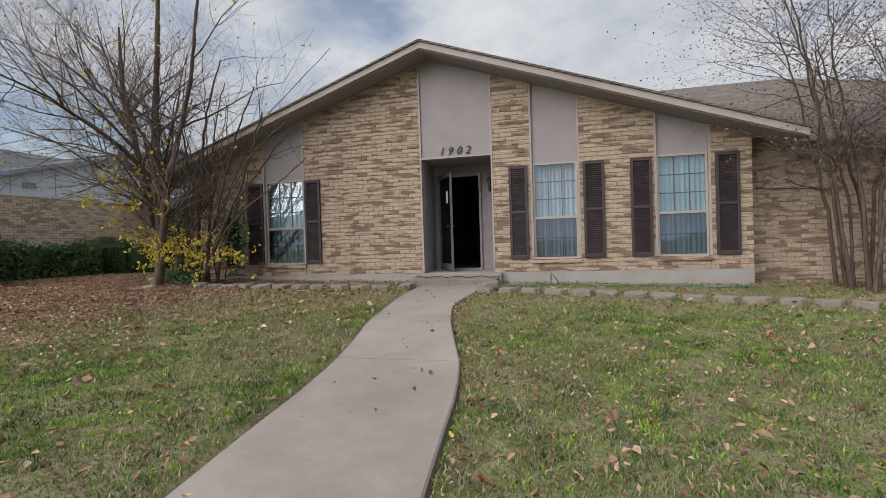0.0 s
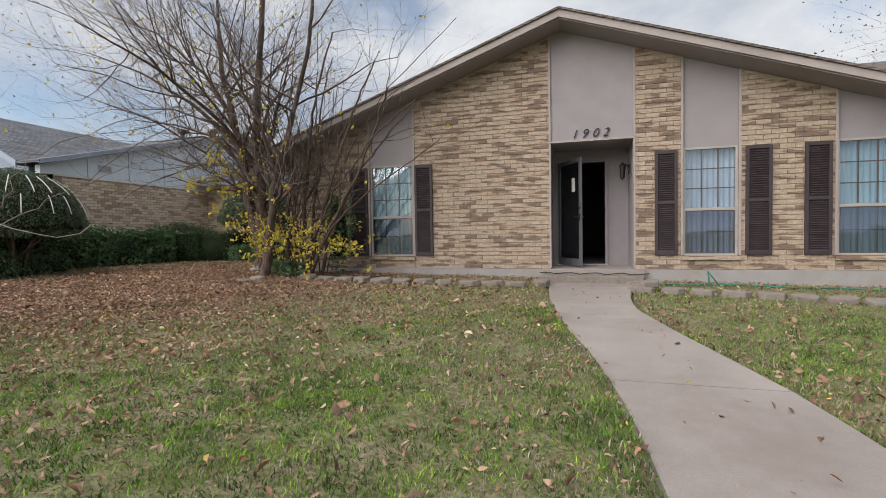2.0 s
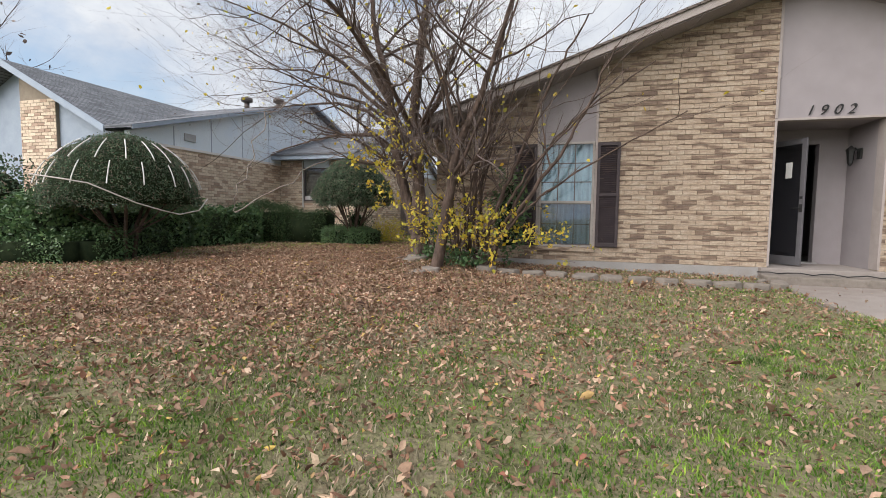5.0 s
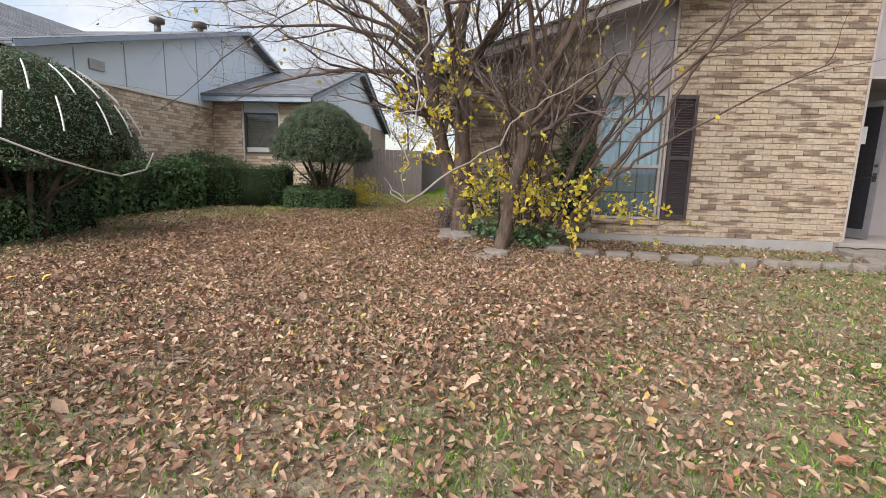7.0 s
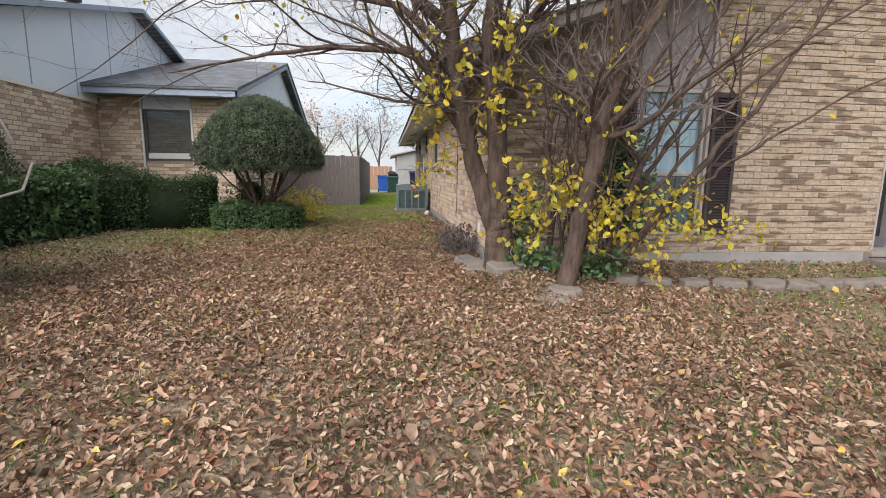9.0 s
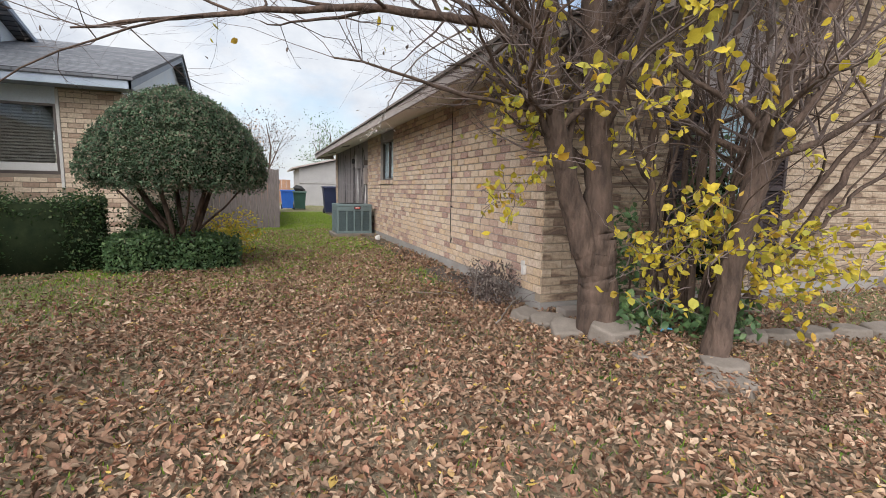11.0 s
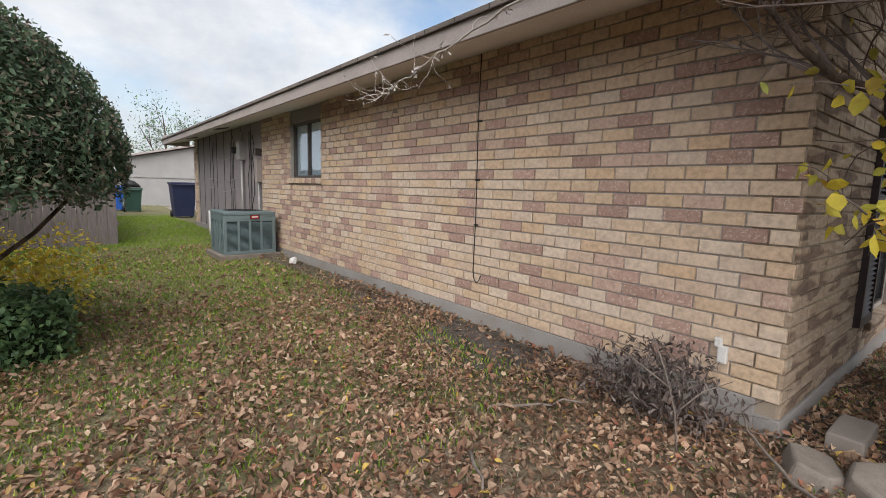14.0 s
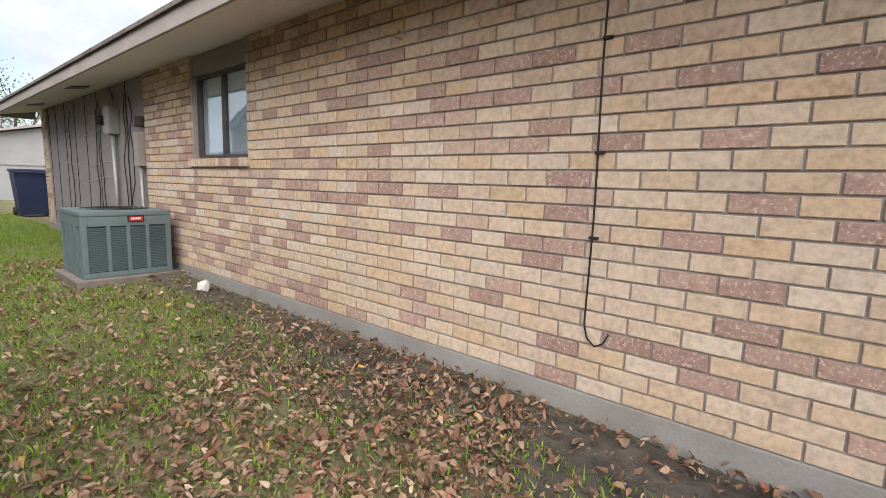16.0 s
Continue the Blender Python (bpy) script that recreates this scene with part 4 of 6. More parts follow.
# ---- things along the side wall ----
def air_conditioner():
    x0, x1, y0, y1, z0, z1 = -0.86, -0.11, 6.56, 7.31, 0.05, 0.675
    ac = tagged(empty("air_conditioner", (x0 + x1) / 2, (y0 + y1) / 2, z0), "boxy blue-grey condenser unit on a concrete pad", "air conditioner")
    part("base", Shape().box(x0, x1, y0, y1, z0, z0 + 0.05, 0.008), M_AC, ac)
    # coil block, near black: the shadow behind the louvres put into its colour
    part("shaded_coil", Shape().box(x0 + 0.03, x1 - 0.03, y0 + 0.03, y1 - 0.03, z0 + 0.05, z1 - 0.05), M_ACDARK, ac)
    for (a, b) in ((x0, y0), (x1 - 0.05, y0), (x0, y1 - 0.05), (x1 - 0.05, y1 - 0.05)):
        part("corner_post", Shape().box(a, a + 0.05, b, b + 0.05, z0 + 0.05, z1 - 0.05, 0.006), M_AC, ac)
    part("top_panel", Shape().box(x0 - 0.004, x1 + 0.004, y0 - 0.004, y1 + 0.004, z1 - 0.05, z1, 0.012), M_AC, ac)
    part("front_header", Shape().box(x0 + 0.05, x1 - 0.05, y0 - 0.002, y0 + 0.03, z1 - 0.14, z1 - 0.052), M_AC, ac)
    part("side_header", Shape().box(x0 - 0.002, x0 + 0.03, y0 + 0.05, y1 - 0.05, z1 - 0.14, z1 - 0.052), M_AC, ac)
    for k in range(1, 4):
        xx = x0 + 0.05 + (x1 - x0 - 0.1) * k / 4
        part("rib", Shape().box(xx - 0.016, xx + 0.016, y0 - 0.001, y0 + 0.02, z0 + 0.05, z1 - 0.14, 0.003), M_AC, ac)
        yy = y0 + 0.05 + (y1 - y0 - 0.1) * k / 4
        part("rib", Shape().box(x0 - 0.001, x0 + 0.02, yy - 0.05, yy + 0.05, z0 + 0.05, z1 - 0.14, 0.003), M_AC, ac)
    s = Shape()
    n = 26
    for i in range(n):
        z = z0 + 0.06 + (z1 - z0 - 0.21) * i / n
        s.add([(x0 + 0.05, y0 + 0.003, z), (x1 - 0.05, y0 + 0.003, z), (x1 - 0.05, y0 + 0.022, z + 0.011), (x0 + 0.05, y0 + 0.022, z + 0.011)], [(0, 1, 2, 3)])
        s.add([(x0 + 0.003, y0 + 0.05, z), (x0 + 0.003, y1 - 0.05, z), (x0 + 0.022, y1 - 0.05, z + 0.011), (x0 + 0.022, y0 + 0.05, z + 0.011)], [(0, 3, 2, 1)])
    tagged(part("louvres", s, M_AC, ac), kind="stuff")
    bad = part("badge", Shape().box(-0.49, -0.35, y0 - 0.012, y0 - 0.004, z1 - 0.11, z1 - 0.045, 0.003), M_BLACK, ac, "small dark badge with a red oval")
    part("badge_panel", Shape().box(-0.478, -0.362, y0 - 0.0145, y0 - 0.012, z1 - 0.10, z1 - 0.055, 0.001), M_RED, bad)
    part("badge_bar", Shape().box(-0.46, -0.38, y0 - 0.0165, y0 - 0.0148, z1 - 0.084, z1 - 0.066), M_WHITE, bad)
    g = Shape()
    cx, cy = (x0 + x1) / 2, (y0 + y1) / 2
    for k in range(6):
        r = 0.06 + 0.045 * k
        g.tube([(cx + r * math.cos(t * math.pi / 12), cy + r * math.sin(t * math.pi / 12), z1 + 0.006) for t in range(25)], 0.003, 4, False)
    part("fan_grille", g, M_BLACK, ac)
    return ac


air_conditioner()
pad = part("equipment_pad", Shape().box(-0.93, -0.05, 6.49, 7.38, -0.12, 0.048, 0.012), M_PAVER)
tagged(pad, "grey concrete pad under the condenser unit", "concrete pad")

meter = tagged(empty("electric_meter", 0.0, 8.6, 1.5), "grey electric meter box with conduit on the siding", "electric meter")
part("meter_box", Shape().box(-0.10, 0.02, 8.42, 8.62, 1.52, 1.86, 0.008), M_GALV, meter)
part("breaker_box", Shape().box(-0.07, 0.02, 8.64, 8.80, 1.56, 1.76, 0.008), M_GALV, meter)
part("meter_dial", Shape().tube([(-0.07, 8.72, 1.70), (-0.15, 8.72, 1.70), (-0.16, 8.72, 1.70)], [0.06, 0.06, 0.03], 14), M_BLACK, meter, "round glass meter dial", True)
part("conduit", Shape().tube([(-0.03, 8.52, 1.53), (-0.03, 8.52, 0.02)], 0.028, 8), M_GALV, meter, "", True)
part("conduit", Shape().tube([(-0.03, 8.50, 1.85), (-0.03, 8.50, 2.03)], 0.02, 8), M_GALV, meter, "", True)
box2 = tagged(empty("cable_box", 0.0, 7.56, 1.2), "beige cable junction box with conduit below", "utility box")
part("box", Shape().box(-0.08, 0.02, 7.50, 7.64, 1.12, 1.50, 0.006), M_TRIM, box2)
part("lamp_head", Shape().box(-0.09, 0.02, 7.53, 7.60, 1.56, 1.68, 0.01), M_BRONZE, box2)
part("conduit", Shape().tube([(-0.03, 7.57, 1.13), (-0.03, 7.57, 0.05)], 0.02, 8), M_GALV, box2, "", True)
rc = random.Random(4)
for y, z0, z1 in ((8.2, 0.1, 2.0), (8.05, 0.1, 2.02), (9.15, 0.2, 2.0), (9.4, 0.05, 1.9), (7.95, 0.5, 1.95), (10.8, 0.1, 1.98)):
    pts = [(0.004, y + rc.uniform(-0.06, 0.06) + (2.0 - z) * rc.uniform(-0.02, 0.05), z) for z in np.linspace(z1, z0, 8)]
    tagged(part("loose_cable", Shape().tube(pts, 0.006, 5), M_BLACK), "thin black cable hanging against the siding", "cable")
for z in (1.6, 1.15, 0.95):
    pts = [(0.004, y, z + 0.04 * math.sin(y * 3)) for y in np.linspace(8.7, 11.2, 8)]
    tagged(part("loose_cable", Shape().tube(pts, 0.004, 5), M_GALV), "thin grey cable strung across the siding", "cable")
cable = Shape().tube([(-0.014, 2.165 + 0.004 * math.sin(z * 5), z) for z in np.linspace(SIDE_TOP, 0.42, 16)] + [(-0.018, 2.15, 0.36), (-0.03, 2.11, 0.335), (-0.04, 2.07, 0.36), (-0.04, 2.05, 0.405)], 0.0042, 6)
cb = tagged(part("wall_cable", cable, M_BLACK, smooth=True), "black cable clipped to the brick, ending in a hook", "cable")
for z in (1.62, 1.16, 0.8):
    part("cable_clip", Shape().box(-0.022, -0.002, 2.135, 2.175, z, z + 0.012, 0.002), M_BLACK, cb)
pipe = tagged(part("pvc_pipe", Shape().tube([(-0.16, 10.2, -0.1), (-0.16, 10.2, 0.5)], 0.10, 14), M_WHITE, smooth=True), "short white plastic pipe standing by the wall", "pipe")
tap = tagged(empty("tap_cover", -0.02, 0.27, 0.3), "small torn white foam tap cover on the brick", "tap cover")
part("cover", Shape().box(-0.045, -0.008, 0.235, 0.28, 0.24, 0.33, 0.01).box(-0.04, -0.008, 0.265, 0.30, 0.32, 0.37, 0.008), M_WHITE, tap)
tagged(part("wire_hook", Shape().tube([(-0.004, 3.35, 1.82), (-0.05, 3.36, 1.82), (-0.06, 3.32, 1.85), (-0.06, 3.28, 1.82)], 0.006, 5), M_GALV), "rusted wire hook in the brick", "hook")
tagged(part("crumpled_paper", Shape().tube([(-0.2, 5.65, 0.0), (-0.18, 5.66, 0.05), (-0.16, 5.64, 0.09)], [0.05, 0.06, 0.02], 7), M_WHITE), "crumpled white scrap beside the foundation", "litter")

# ---- edging stones ----
def edging_stone(x, y, rz, w=0.34, d=0.21, h=0.11, tilt=0, seed=0):
    r = random.Random(seed)
    bm = bmesh.new()
    pts = [(-w * 0.5, 0), (-w * 0.30, -d * 0.5), (w * 0.30, -d * 0.5), (w * 0.5, 0), (w * 0.36, d * 0.5), (-w * 0.36, d * 0.5)]
    pts = [(a + r.uniform(-0.03, 0.03) * w / 0.34, b + r.uniform(-0.025, 0.025) * d / 0.21) for a, b in pts]
    lo = [bm.verts.new((a, b, 0)) for a, b in pts]
    hi = [bm.verts.new((a * r.uniform(0.86, 0.97), b * r.uniform(0.86, 0.97), h * r.uniform(0.86, 1.08))) for a, b in pts]
    bm.faces.new(lo[::-1]); bm.faces.new(hi)
    for i in range(6):
        bm.faces.new((lo[i], lo[(i + 1) % 6], hi[(i + 1) % 6], hi[i]))
    bmesh.ops.bevel(bm, geom=bm.edges[:], offset=min(0.02, h * 0.2), segments=3, profile=0.55, affect="EDGES")
    me = bpy.data.meshes.new("edging_stone")
    bm.to_mesh(me); bm.free()
    me.materials.append(M_PAVER)
    ob = new("edging_stone", me)
    ob.matrix_world = pose(x, y, gz(x, y) - 0.025, tilt, r.uniform(-3, 3), rz)
    return tagged(ob, "grey concrete edging paver bordering the flower bed", "edging stone", "flower bed edging")


def row_y(x):
    if x < 5.6:
        return float(np.interp(x, [1.0, 1.6, 2.7, 3.9, 5.1], [-1.12, -1.14, -1.3, -1.16, -0.98]))
    return float(np.interp(x, [6.3, 7.2, 8.5, 10.5, 12.5], [-1.12, -1.3, -1.5, -1.75, -2.2]))


k = 0
x = 1.1
while x < 4.95:
    edging_stone(x, row_y(x), math.degrees(math.atan2(row_y(x + 0.1) - row_y(x - 0.1), 0.2)), tilt=(8 if 2.4 < x < 3.1 else 0), seed=k, d=0.27 if 2.4 < x < 3.2 else 0.21)
    x += 0.355
    k += 1
edging_stone(5.02, -0.72, 70, seed=91)
x = 6.46
while x < 12.6:
    edging_stone(x, row_y(x), math.degrees(math.atan2(row_y(x + 0.1) - row_y(x - 0.1), 0.2)), tilt=(10 if 8.2 < x < 9.0 else 0), seed=k)
    x += 0.36
    k += 1
for i, (x, y, rz) in enumerate(((6.36, -0.62, 80), (6.40, -0.95, 60), (6.52, -1.10, 25))):
    st = edging_stone(x, y, rz, 0.32, 0.2, 0.1, 2, 150 + i)
    if i == 2:
        st.matrix_world = Matrix.Translation((0, 0.03, 0.085)) @ st.matrix_world
for i, (x, y, rz, w, d, h) in enumerate(((-0.26, -0.17, 30, 0.27, 0.2, 0.12), (-0.17, -0.41, -50, 0.29, 0.22, 0.12), (-0.19, -0.70, -38, 0.34, 0.25, 0.12), (0.0, -0.96, -10, 0.36, 0.24, 0.13), (0.38, -1.52, -20, 0.3, 0.2, 0.08), (0.20, -1.66, -40, 0.34, 0.24, 0.06), (-0.03, -1.28, 10, 0.17, 0.13, 0.05))):
    edging_stone(x, y, rz, w, d, h, 14 if i < 4 else 2, 200 + i)
tagged(part("stone_slab", Shape().box(0.05, 0.36, -0.31, -0.17, -0.06, 0.035, 0.012), M_CONC), "flat pale slab leaning at the house corner", "stone slab")
hs = Shape().tube([(6.6 + 0.3 * i, -0.45 - 0.08 * math.sin(i * 1.3), gz(6.6 + 0.3 * i, -0.45) + 0.03) for i in range(14)], 0.011, 6)
tagged(part("garden_hose", hs, M_HOSE, smooth=True), "green garden hose lying along the foundation", "garden hose")
tagged(part("garden_hose", Shape().tube([(7.45, -0.42, -0.2), (7.46, -0.3, 0.02), (7.52, -0.25, -0.05), (7.62, -0.3, -0.2)], 0.011, 6), M_HOSE, smooth=True), "green hose end bent up against the wall", "garden hose")

for i, (x, y, rz, w, d) in enumerate(((5.12, -0.28, 20, 0.2, 0.12), (5.35, -0.2, -15, 0.16, 0.09), (5.62, -0.17, 8, 0.22, 0.10), (5.9, -0.19, -6, 0.19, 0.09), (6.15, -0.2, 14, 0.2, 0.11), (6.38, -0.26, -30, 0.22, 0.14), (4.92, -0.42, 40, 0.18, 0.12))):
    st = edging_stone(x, y, rz, w, d, 0.07, 5 - 3 * (i % 3), 300 + i)
    st.name = "broken_concrete"
    st.data.materials.clear()
    st.data.materials.append(M_PAVER)
    tagged(st, "broken piece of concrete at the cracked entry step", "concrete piece", "broken step pieces")

# ---- neighbour's house ----
nb = tagged(empty("neighbour_house", -8, 6, 0), "neighbouring brick house with pale blue gable siding", "house")
NW, NY = -7.0, 5.4                  # wing wall and window wall
wing_apex, wing_front, wing_back = (7.0, 4.62), 0.35, 13.6
ridge = lambda y: 2.66 + (4.62 - 2.66) * (y - wing_front) / (7.0 - wing_front) if y < 7 else 4.62 - (y - 7.0) * 0.295
s = Shape()
s.box(-14, NW + 0.008, wing_front, wing_front + 0.2, -0.3, 2.3)
s.box(NW - 0.2, NW - 0.008, wing_front, NY + 0.3, -0.3, 2.3)
nb_wing = part("wall_wing", s, M_MORTAR_F, nb)
part("gable_siding", Shape().prism([(wing_front - 0.3, 2.3), (13.6, 2.3), (13.6, 2.6), (7.0, 4.55), (wing_front - 0.3, 2.5)], "x", NW - 0.15, NW + 0.02), M_SIDING, nb, "pale blue vertical board siding")
for y in (1.2, 2.4, 3.6, 4.8, 6.0, 7.2, 8.4):
    part("siding_groove", Shape().box(NW + 0.02, NW + 0.026, y - 0.012, y + 0.012, 2.3, min(ridge(y) - 0.12, 4.4)), M_NB_TRIM, nb)
part("gable_vent", Shape().box(NW + 0.02, NW + 0.05, 1.5, 1.85, 2.5, 2.68, 0.004), M_GALV, nb)
part("rake_board", Shape().prism([(wing_front - 0.5, 2.48), (7.0, 4.53), (7.0, 4.62), (wing_front - 0.5, 2.57)], "x", NW + 0.3, NW + 0.34).prism([(7.0, 4.53), (13.9, 2.50), (13.9, 2.59), (7.0, 4.62)], "x", NW + 0.3, NW + 0.34), M_NB_TRIM, nb)
part("roof_wing", Shape().prism([(wing_front - 0.52, 2.575), (7.0, 4.625), (13.95, 2.59), (13.95, 2.53), (7.0, 4.565), (wing_front - 0.52, 2.515)], "x", -7.62, NW + 0.33).prism([(3.0, 3.482), (7.0, 4.625), (13.95, 2.59), (13.95, 2.53), (7.0, 4.565), (3.0, 3.422)], "x", -15, -7.62), M_ROOF_NB, nb, "grey asphalt shingle roof")
part("frieze_board", Shape().box(NW - 0.01, NW + 0.035, wing_front, NY, 2.27, 2.33), M_SOFFIT, nb)
# front-facing gable further along
# blue siding given the grey trim colour: its shade is painted in
part("front_gable_wall", Shape().prism([(-13.6, -0.2), (-7.6, -0.2), (-7.6, 2.55), (-10.5, 4.05), (-13.6, 2.5)], "y", 0.2, 0.345), M_NB_TRIM, nb)
pier = part("front_gable_pier", Shape().prism([(-10.4, -0.2), (-9.25, -0.2), (-9.25, 3.3), (-10.4, 3.85)], "y", 0.13, 0.2), M_MORTAR_F, nb)
# flat dark sheet on the wall, standing for the shade of the porch recess
part("recess_shade_sheet", Shape().box(-9.2, -7.8, 0.17, 0.2, 0.6, 2.2), M_BARK, nb)
part("front_gable_roof", Shape().prism([(-7.45, 2.6), (-10.5, 4.22), (-10.5, 4.1), (-7.45, 2.48)][::-1], "y", -0.15, 6.5).prism([(-13.9, 2.41), (-10.5, 4.22), (-10.5, 4.1), (-13.9, 2.29)], "y", -0.15, 6.5), M_ROOF_NB, nb)
part("front_rake", Shape().prism([(-7.43, 2.58), (-10.5, 4.21), (-10.5, 4.06), (-7.43, 2.43)][::-1], "y", -0.19, -0.152).prism([(-13.9, 2.40), (-10.5, 4.21), (-10.5, 4.06), (-13.9, 2.25)], "y", -0.19, -0.152), M_NB_TRIM, nb)
# section with the window
E_R = -4.1
NX1 = -4.35
win = (-6.14, -5.2, 1.14, 2.2)
s = Shape()
for x0, x1, z0, z1 in ((NW, win[0], -0.3, 2.45), (win[1], NX1, -0.3, 2.45), (win[0], win[1], -0.3, win[2])):
    s.box(x0, x1, NY + 0.008, NY + 0.2, z0, z1)
part("wall_back", Shape().box(-14, NX1 - 0.2, 14.6, 14.8, -0.3, 2.45), M_MORTAR_F, nb)
nb_side = part("wall_side", Shape().box(NX1 - 0.2, NX1 - 0.008, NY + 0.2, 14.8, -0.3, 2.45), M_MORTAR_F, nb)
nb_wall = part("wall_window", s, M_MORTAR_F, nb)
part("window_panel", Shape().box(win[0], win[1], NY + 0.03, NY + 0.2, win[3], 2.45), M_SIDING, nb)
for x in (win[0] - 0.04, win[1]):
    part("window_trim", Shape().box(x, x + 0.04, NY - 0.02, NY + 0.1, win[2] - 0.2, 2.42), M_WHITE, nb)
wnd = part("window", Shape().box(win[0], win[0] + 0.05, NY + 0.02, NY + 0.09, win[2], win[3], 0.004).box(win[1] - 0.05, win[1], NY + 0.02, NY + 0.09, win[2], win[3], 0.004).box(win[0] + 0.05, win[1] - 0.05, NY + 0.02, NY + 0.09, win[2], win[2] + 0.05, 0.004).box(win[0] + 0.05, win[1] - 0.05, NY + 0.02, NY + 0.09, win[3] - 0.04, win[3], 0.004), M_BRONZE, nb)
part("pane", Shape().box(win[0] + 0.05, win[1] - 0.05, NY + 0.05, NY + 0.055, win[2] + 0.05, win[3] - 0.04), M_GLASS, wnd)
part("window_rail", Shape().box(win[0] + 0.05, win[1] - 0.05, NY + 0.022, NY + 0.048, win[2] + 0.05, win[2] + 0.17, 0.004), M_WHITE, wnd)
bl = Shape()
for i in range(22):
    z = win[2] + 0.06 + i * 0.047
    bl.add([(win[0], NY + 0.12, z), (win[1], NY + 0.12, z), (win[1], NY + 0.15, z + 0.03), (win[0], NY + 0.15, z + 0.03)], [(0, 1, 2, 3)])
part("blind", bl.box(win[0], win[1], NY + 0.17, NY + 0.18, win[2], win[3]), M_BLIND_B, wnd, "brown slatted blind")
part("roof_main", Shape().prism([(4.88, 2.60), (10.1, 4.23), (14.6, 2.4), (14.6, 2.34), (10.1, 4.17), (4.88, 2.54)], "x", -13, E_R + 0.03), M_ROOF_NB, nb, "grey asphalt shingle roof")
part("eave_fascia", Shape().box(-13, E_R, 4.9, 4.93, 2.42, 2.56), M_NB_TRIM, nb)
part("eave_soffit", Shape().box(-13, E_R - 0.02, 4.93, NY + 0.1, 2.45, 2.465), M_NB_TRIM, nb)
part("side_gable", Shape().prism([(5.3, 2.45), (14.2, 2.45), (10.1, 4.1)], "x", NX1 - 0.15, NX1), M_SIDING, nb)
part("side_rake", Shape().prism([(4.9, 2.42), (10.1, 4.05), (10.1, 4.18), (4.9, 2.55)], "x", E_R - 0.03, E_R).prism([(10.1, 4.05), (14.6, 2.22), (14.6, 2.35), (10.1, 4.18)], "x", E_R - 0.03, E_R), M_NB_TRIM, nb)
for x, y, zz in ((-9.2, 6.6, 4.5), (-8.3, 7.2, 4.55)):
    part("roof_vent", Shape().tube([(x, y, zz - 0.1), (x, y, zz + 0.22)], 0.09, 10).tube([(x, y, zz + 0.20), (x, y, zz + 0.24), (x, y, zz + 0.36), (x, y, zz + 0.40)], [0.1, 0.2, 0.2, 0.08], 12), M_BRONZE, nb, "dark metal roof vent", True)
NB_BRICKS = [
    (pier, list(courses_flat(-10.4, -9.25, -0.1, 3.35)), lambda a, z: Matrix.Translation((a, 0.118, z))),
    (nb_side, list(courses_flat(NY + 0.02, 12.0, -0.05, 2.42)), lambda a, z: Matrix.Translation((NX1 + 0.004, a, z)) @ pose(0, 0, 0, 0, 0, 90)),
    (nb_wing, list(courses_flat(wing_front, NY, -0.05, 2.27)), lambda a, z: Matrix.Translation((NW + 0.004, a, z)) @ pose(0, 0, 0, 0, 0, 90)),
    (nb_wall, [c for x0, x1, zt in ((NW, win[0] - 0.04, 2.42), (win[1] + 0.04, NX1, 2.42), (win[0], win[1], win[2] - 0.03)) for c in courses_flat(x0, x1, -0.05, zt)], lambda a, z: Matrix.Translation((a, NY - 0.004, z))),
]

# ---- fence, garage, bins ----
fence = tagged(empty("fence", -2.4, 9.3, 0), "weathered grey picket privacy fence", "fence")
rf = random.Random(8)
x = -4.3
while x < -1.93:
    part("picket", Shape().box(x, x + 0.135, 9.28, 9.30, -0.08, 1.47 + rf.uniform(-0.02, 0.02), 0.003), M_FENCE, fence)
    x += 0.14
part("rail", Shape().box(-4.3, -1.9, 9.30, 9.34, 0.3, 0.38).box(-4.3, -1.9, 9.30, 9.34, 1.1, 1.18), M_FENCE, fence)
y = 9.35
while y < 19:
    part("picket", Shape().box(-1.94, -1.92, y, y + 0.135, -0.08, 1.47 + rf.uniform(-0.02, 0.02), 0.003), M_FENCE, fence)
    y += 0.14
fence2 = tagged(empty("fence", -3, 30, 0), "reddish cedar fence far behind the house", "fence")
x = -9.0
while x < -0.6:
    part("picket", Shape().box(x, x + 0.26, 30, 30.03, -0.2, 1.5 + rf.uniform(-0.02, 0.02)), M_FENCE_R, fence2)
    x += 0.28
gar = tagged(empty("garage", 3, 26, 0), "white detached garage with a low gable", "garage")
part("wall", Shape().prism([(-0.4, -0.2), (7.5, -0.2), (7.5, 2.1), (3.5, 3.0), (-0.4, 2.1)], "y", 24.5, 30), M_GARAGE, gar)
part("roof", Shape().prism([(-0.8, 2.04), (3.5, 3.06), (7.9, 2.04), (7.9, 2.12), (3.5, 3.15), (-0.8, 2.12)], "y", 24.2, 30.4), M_TRIM, gar)
part("wall_band", Shape().box(-0.4, 7.5, 24.46, 24.5, 1.25, 1.31), M_GALV, gar)
drive = tagged(part("road", Shape().box(-14, 14, 20.6, 24.4, -0.14, -0.03), M_CONC), "pale concrete alley behind the houses", "driveway", kind="structure")


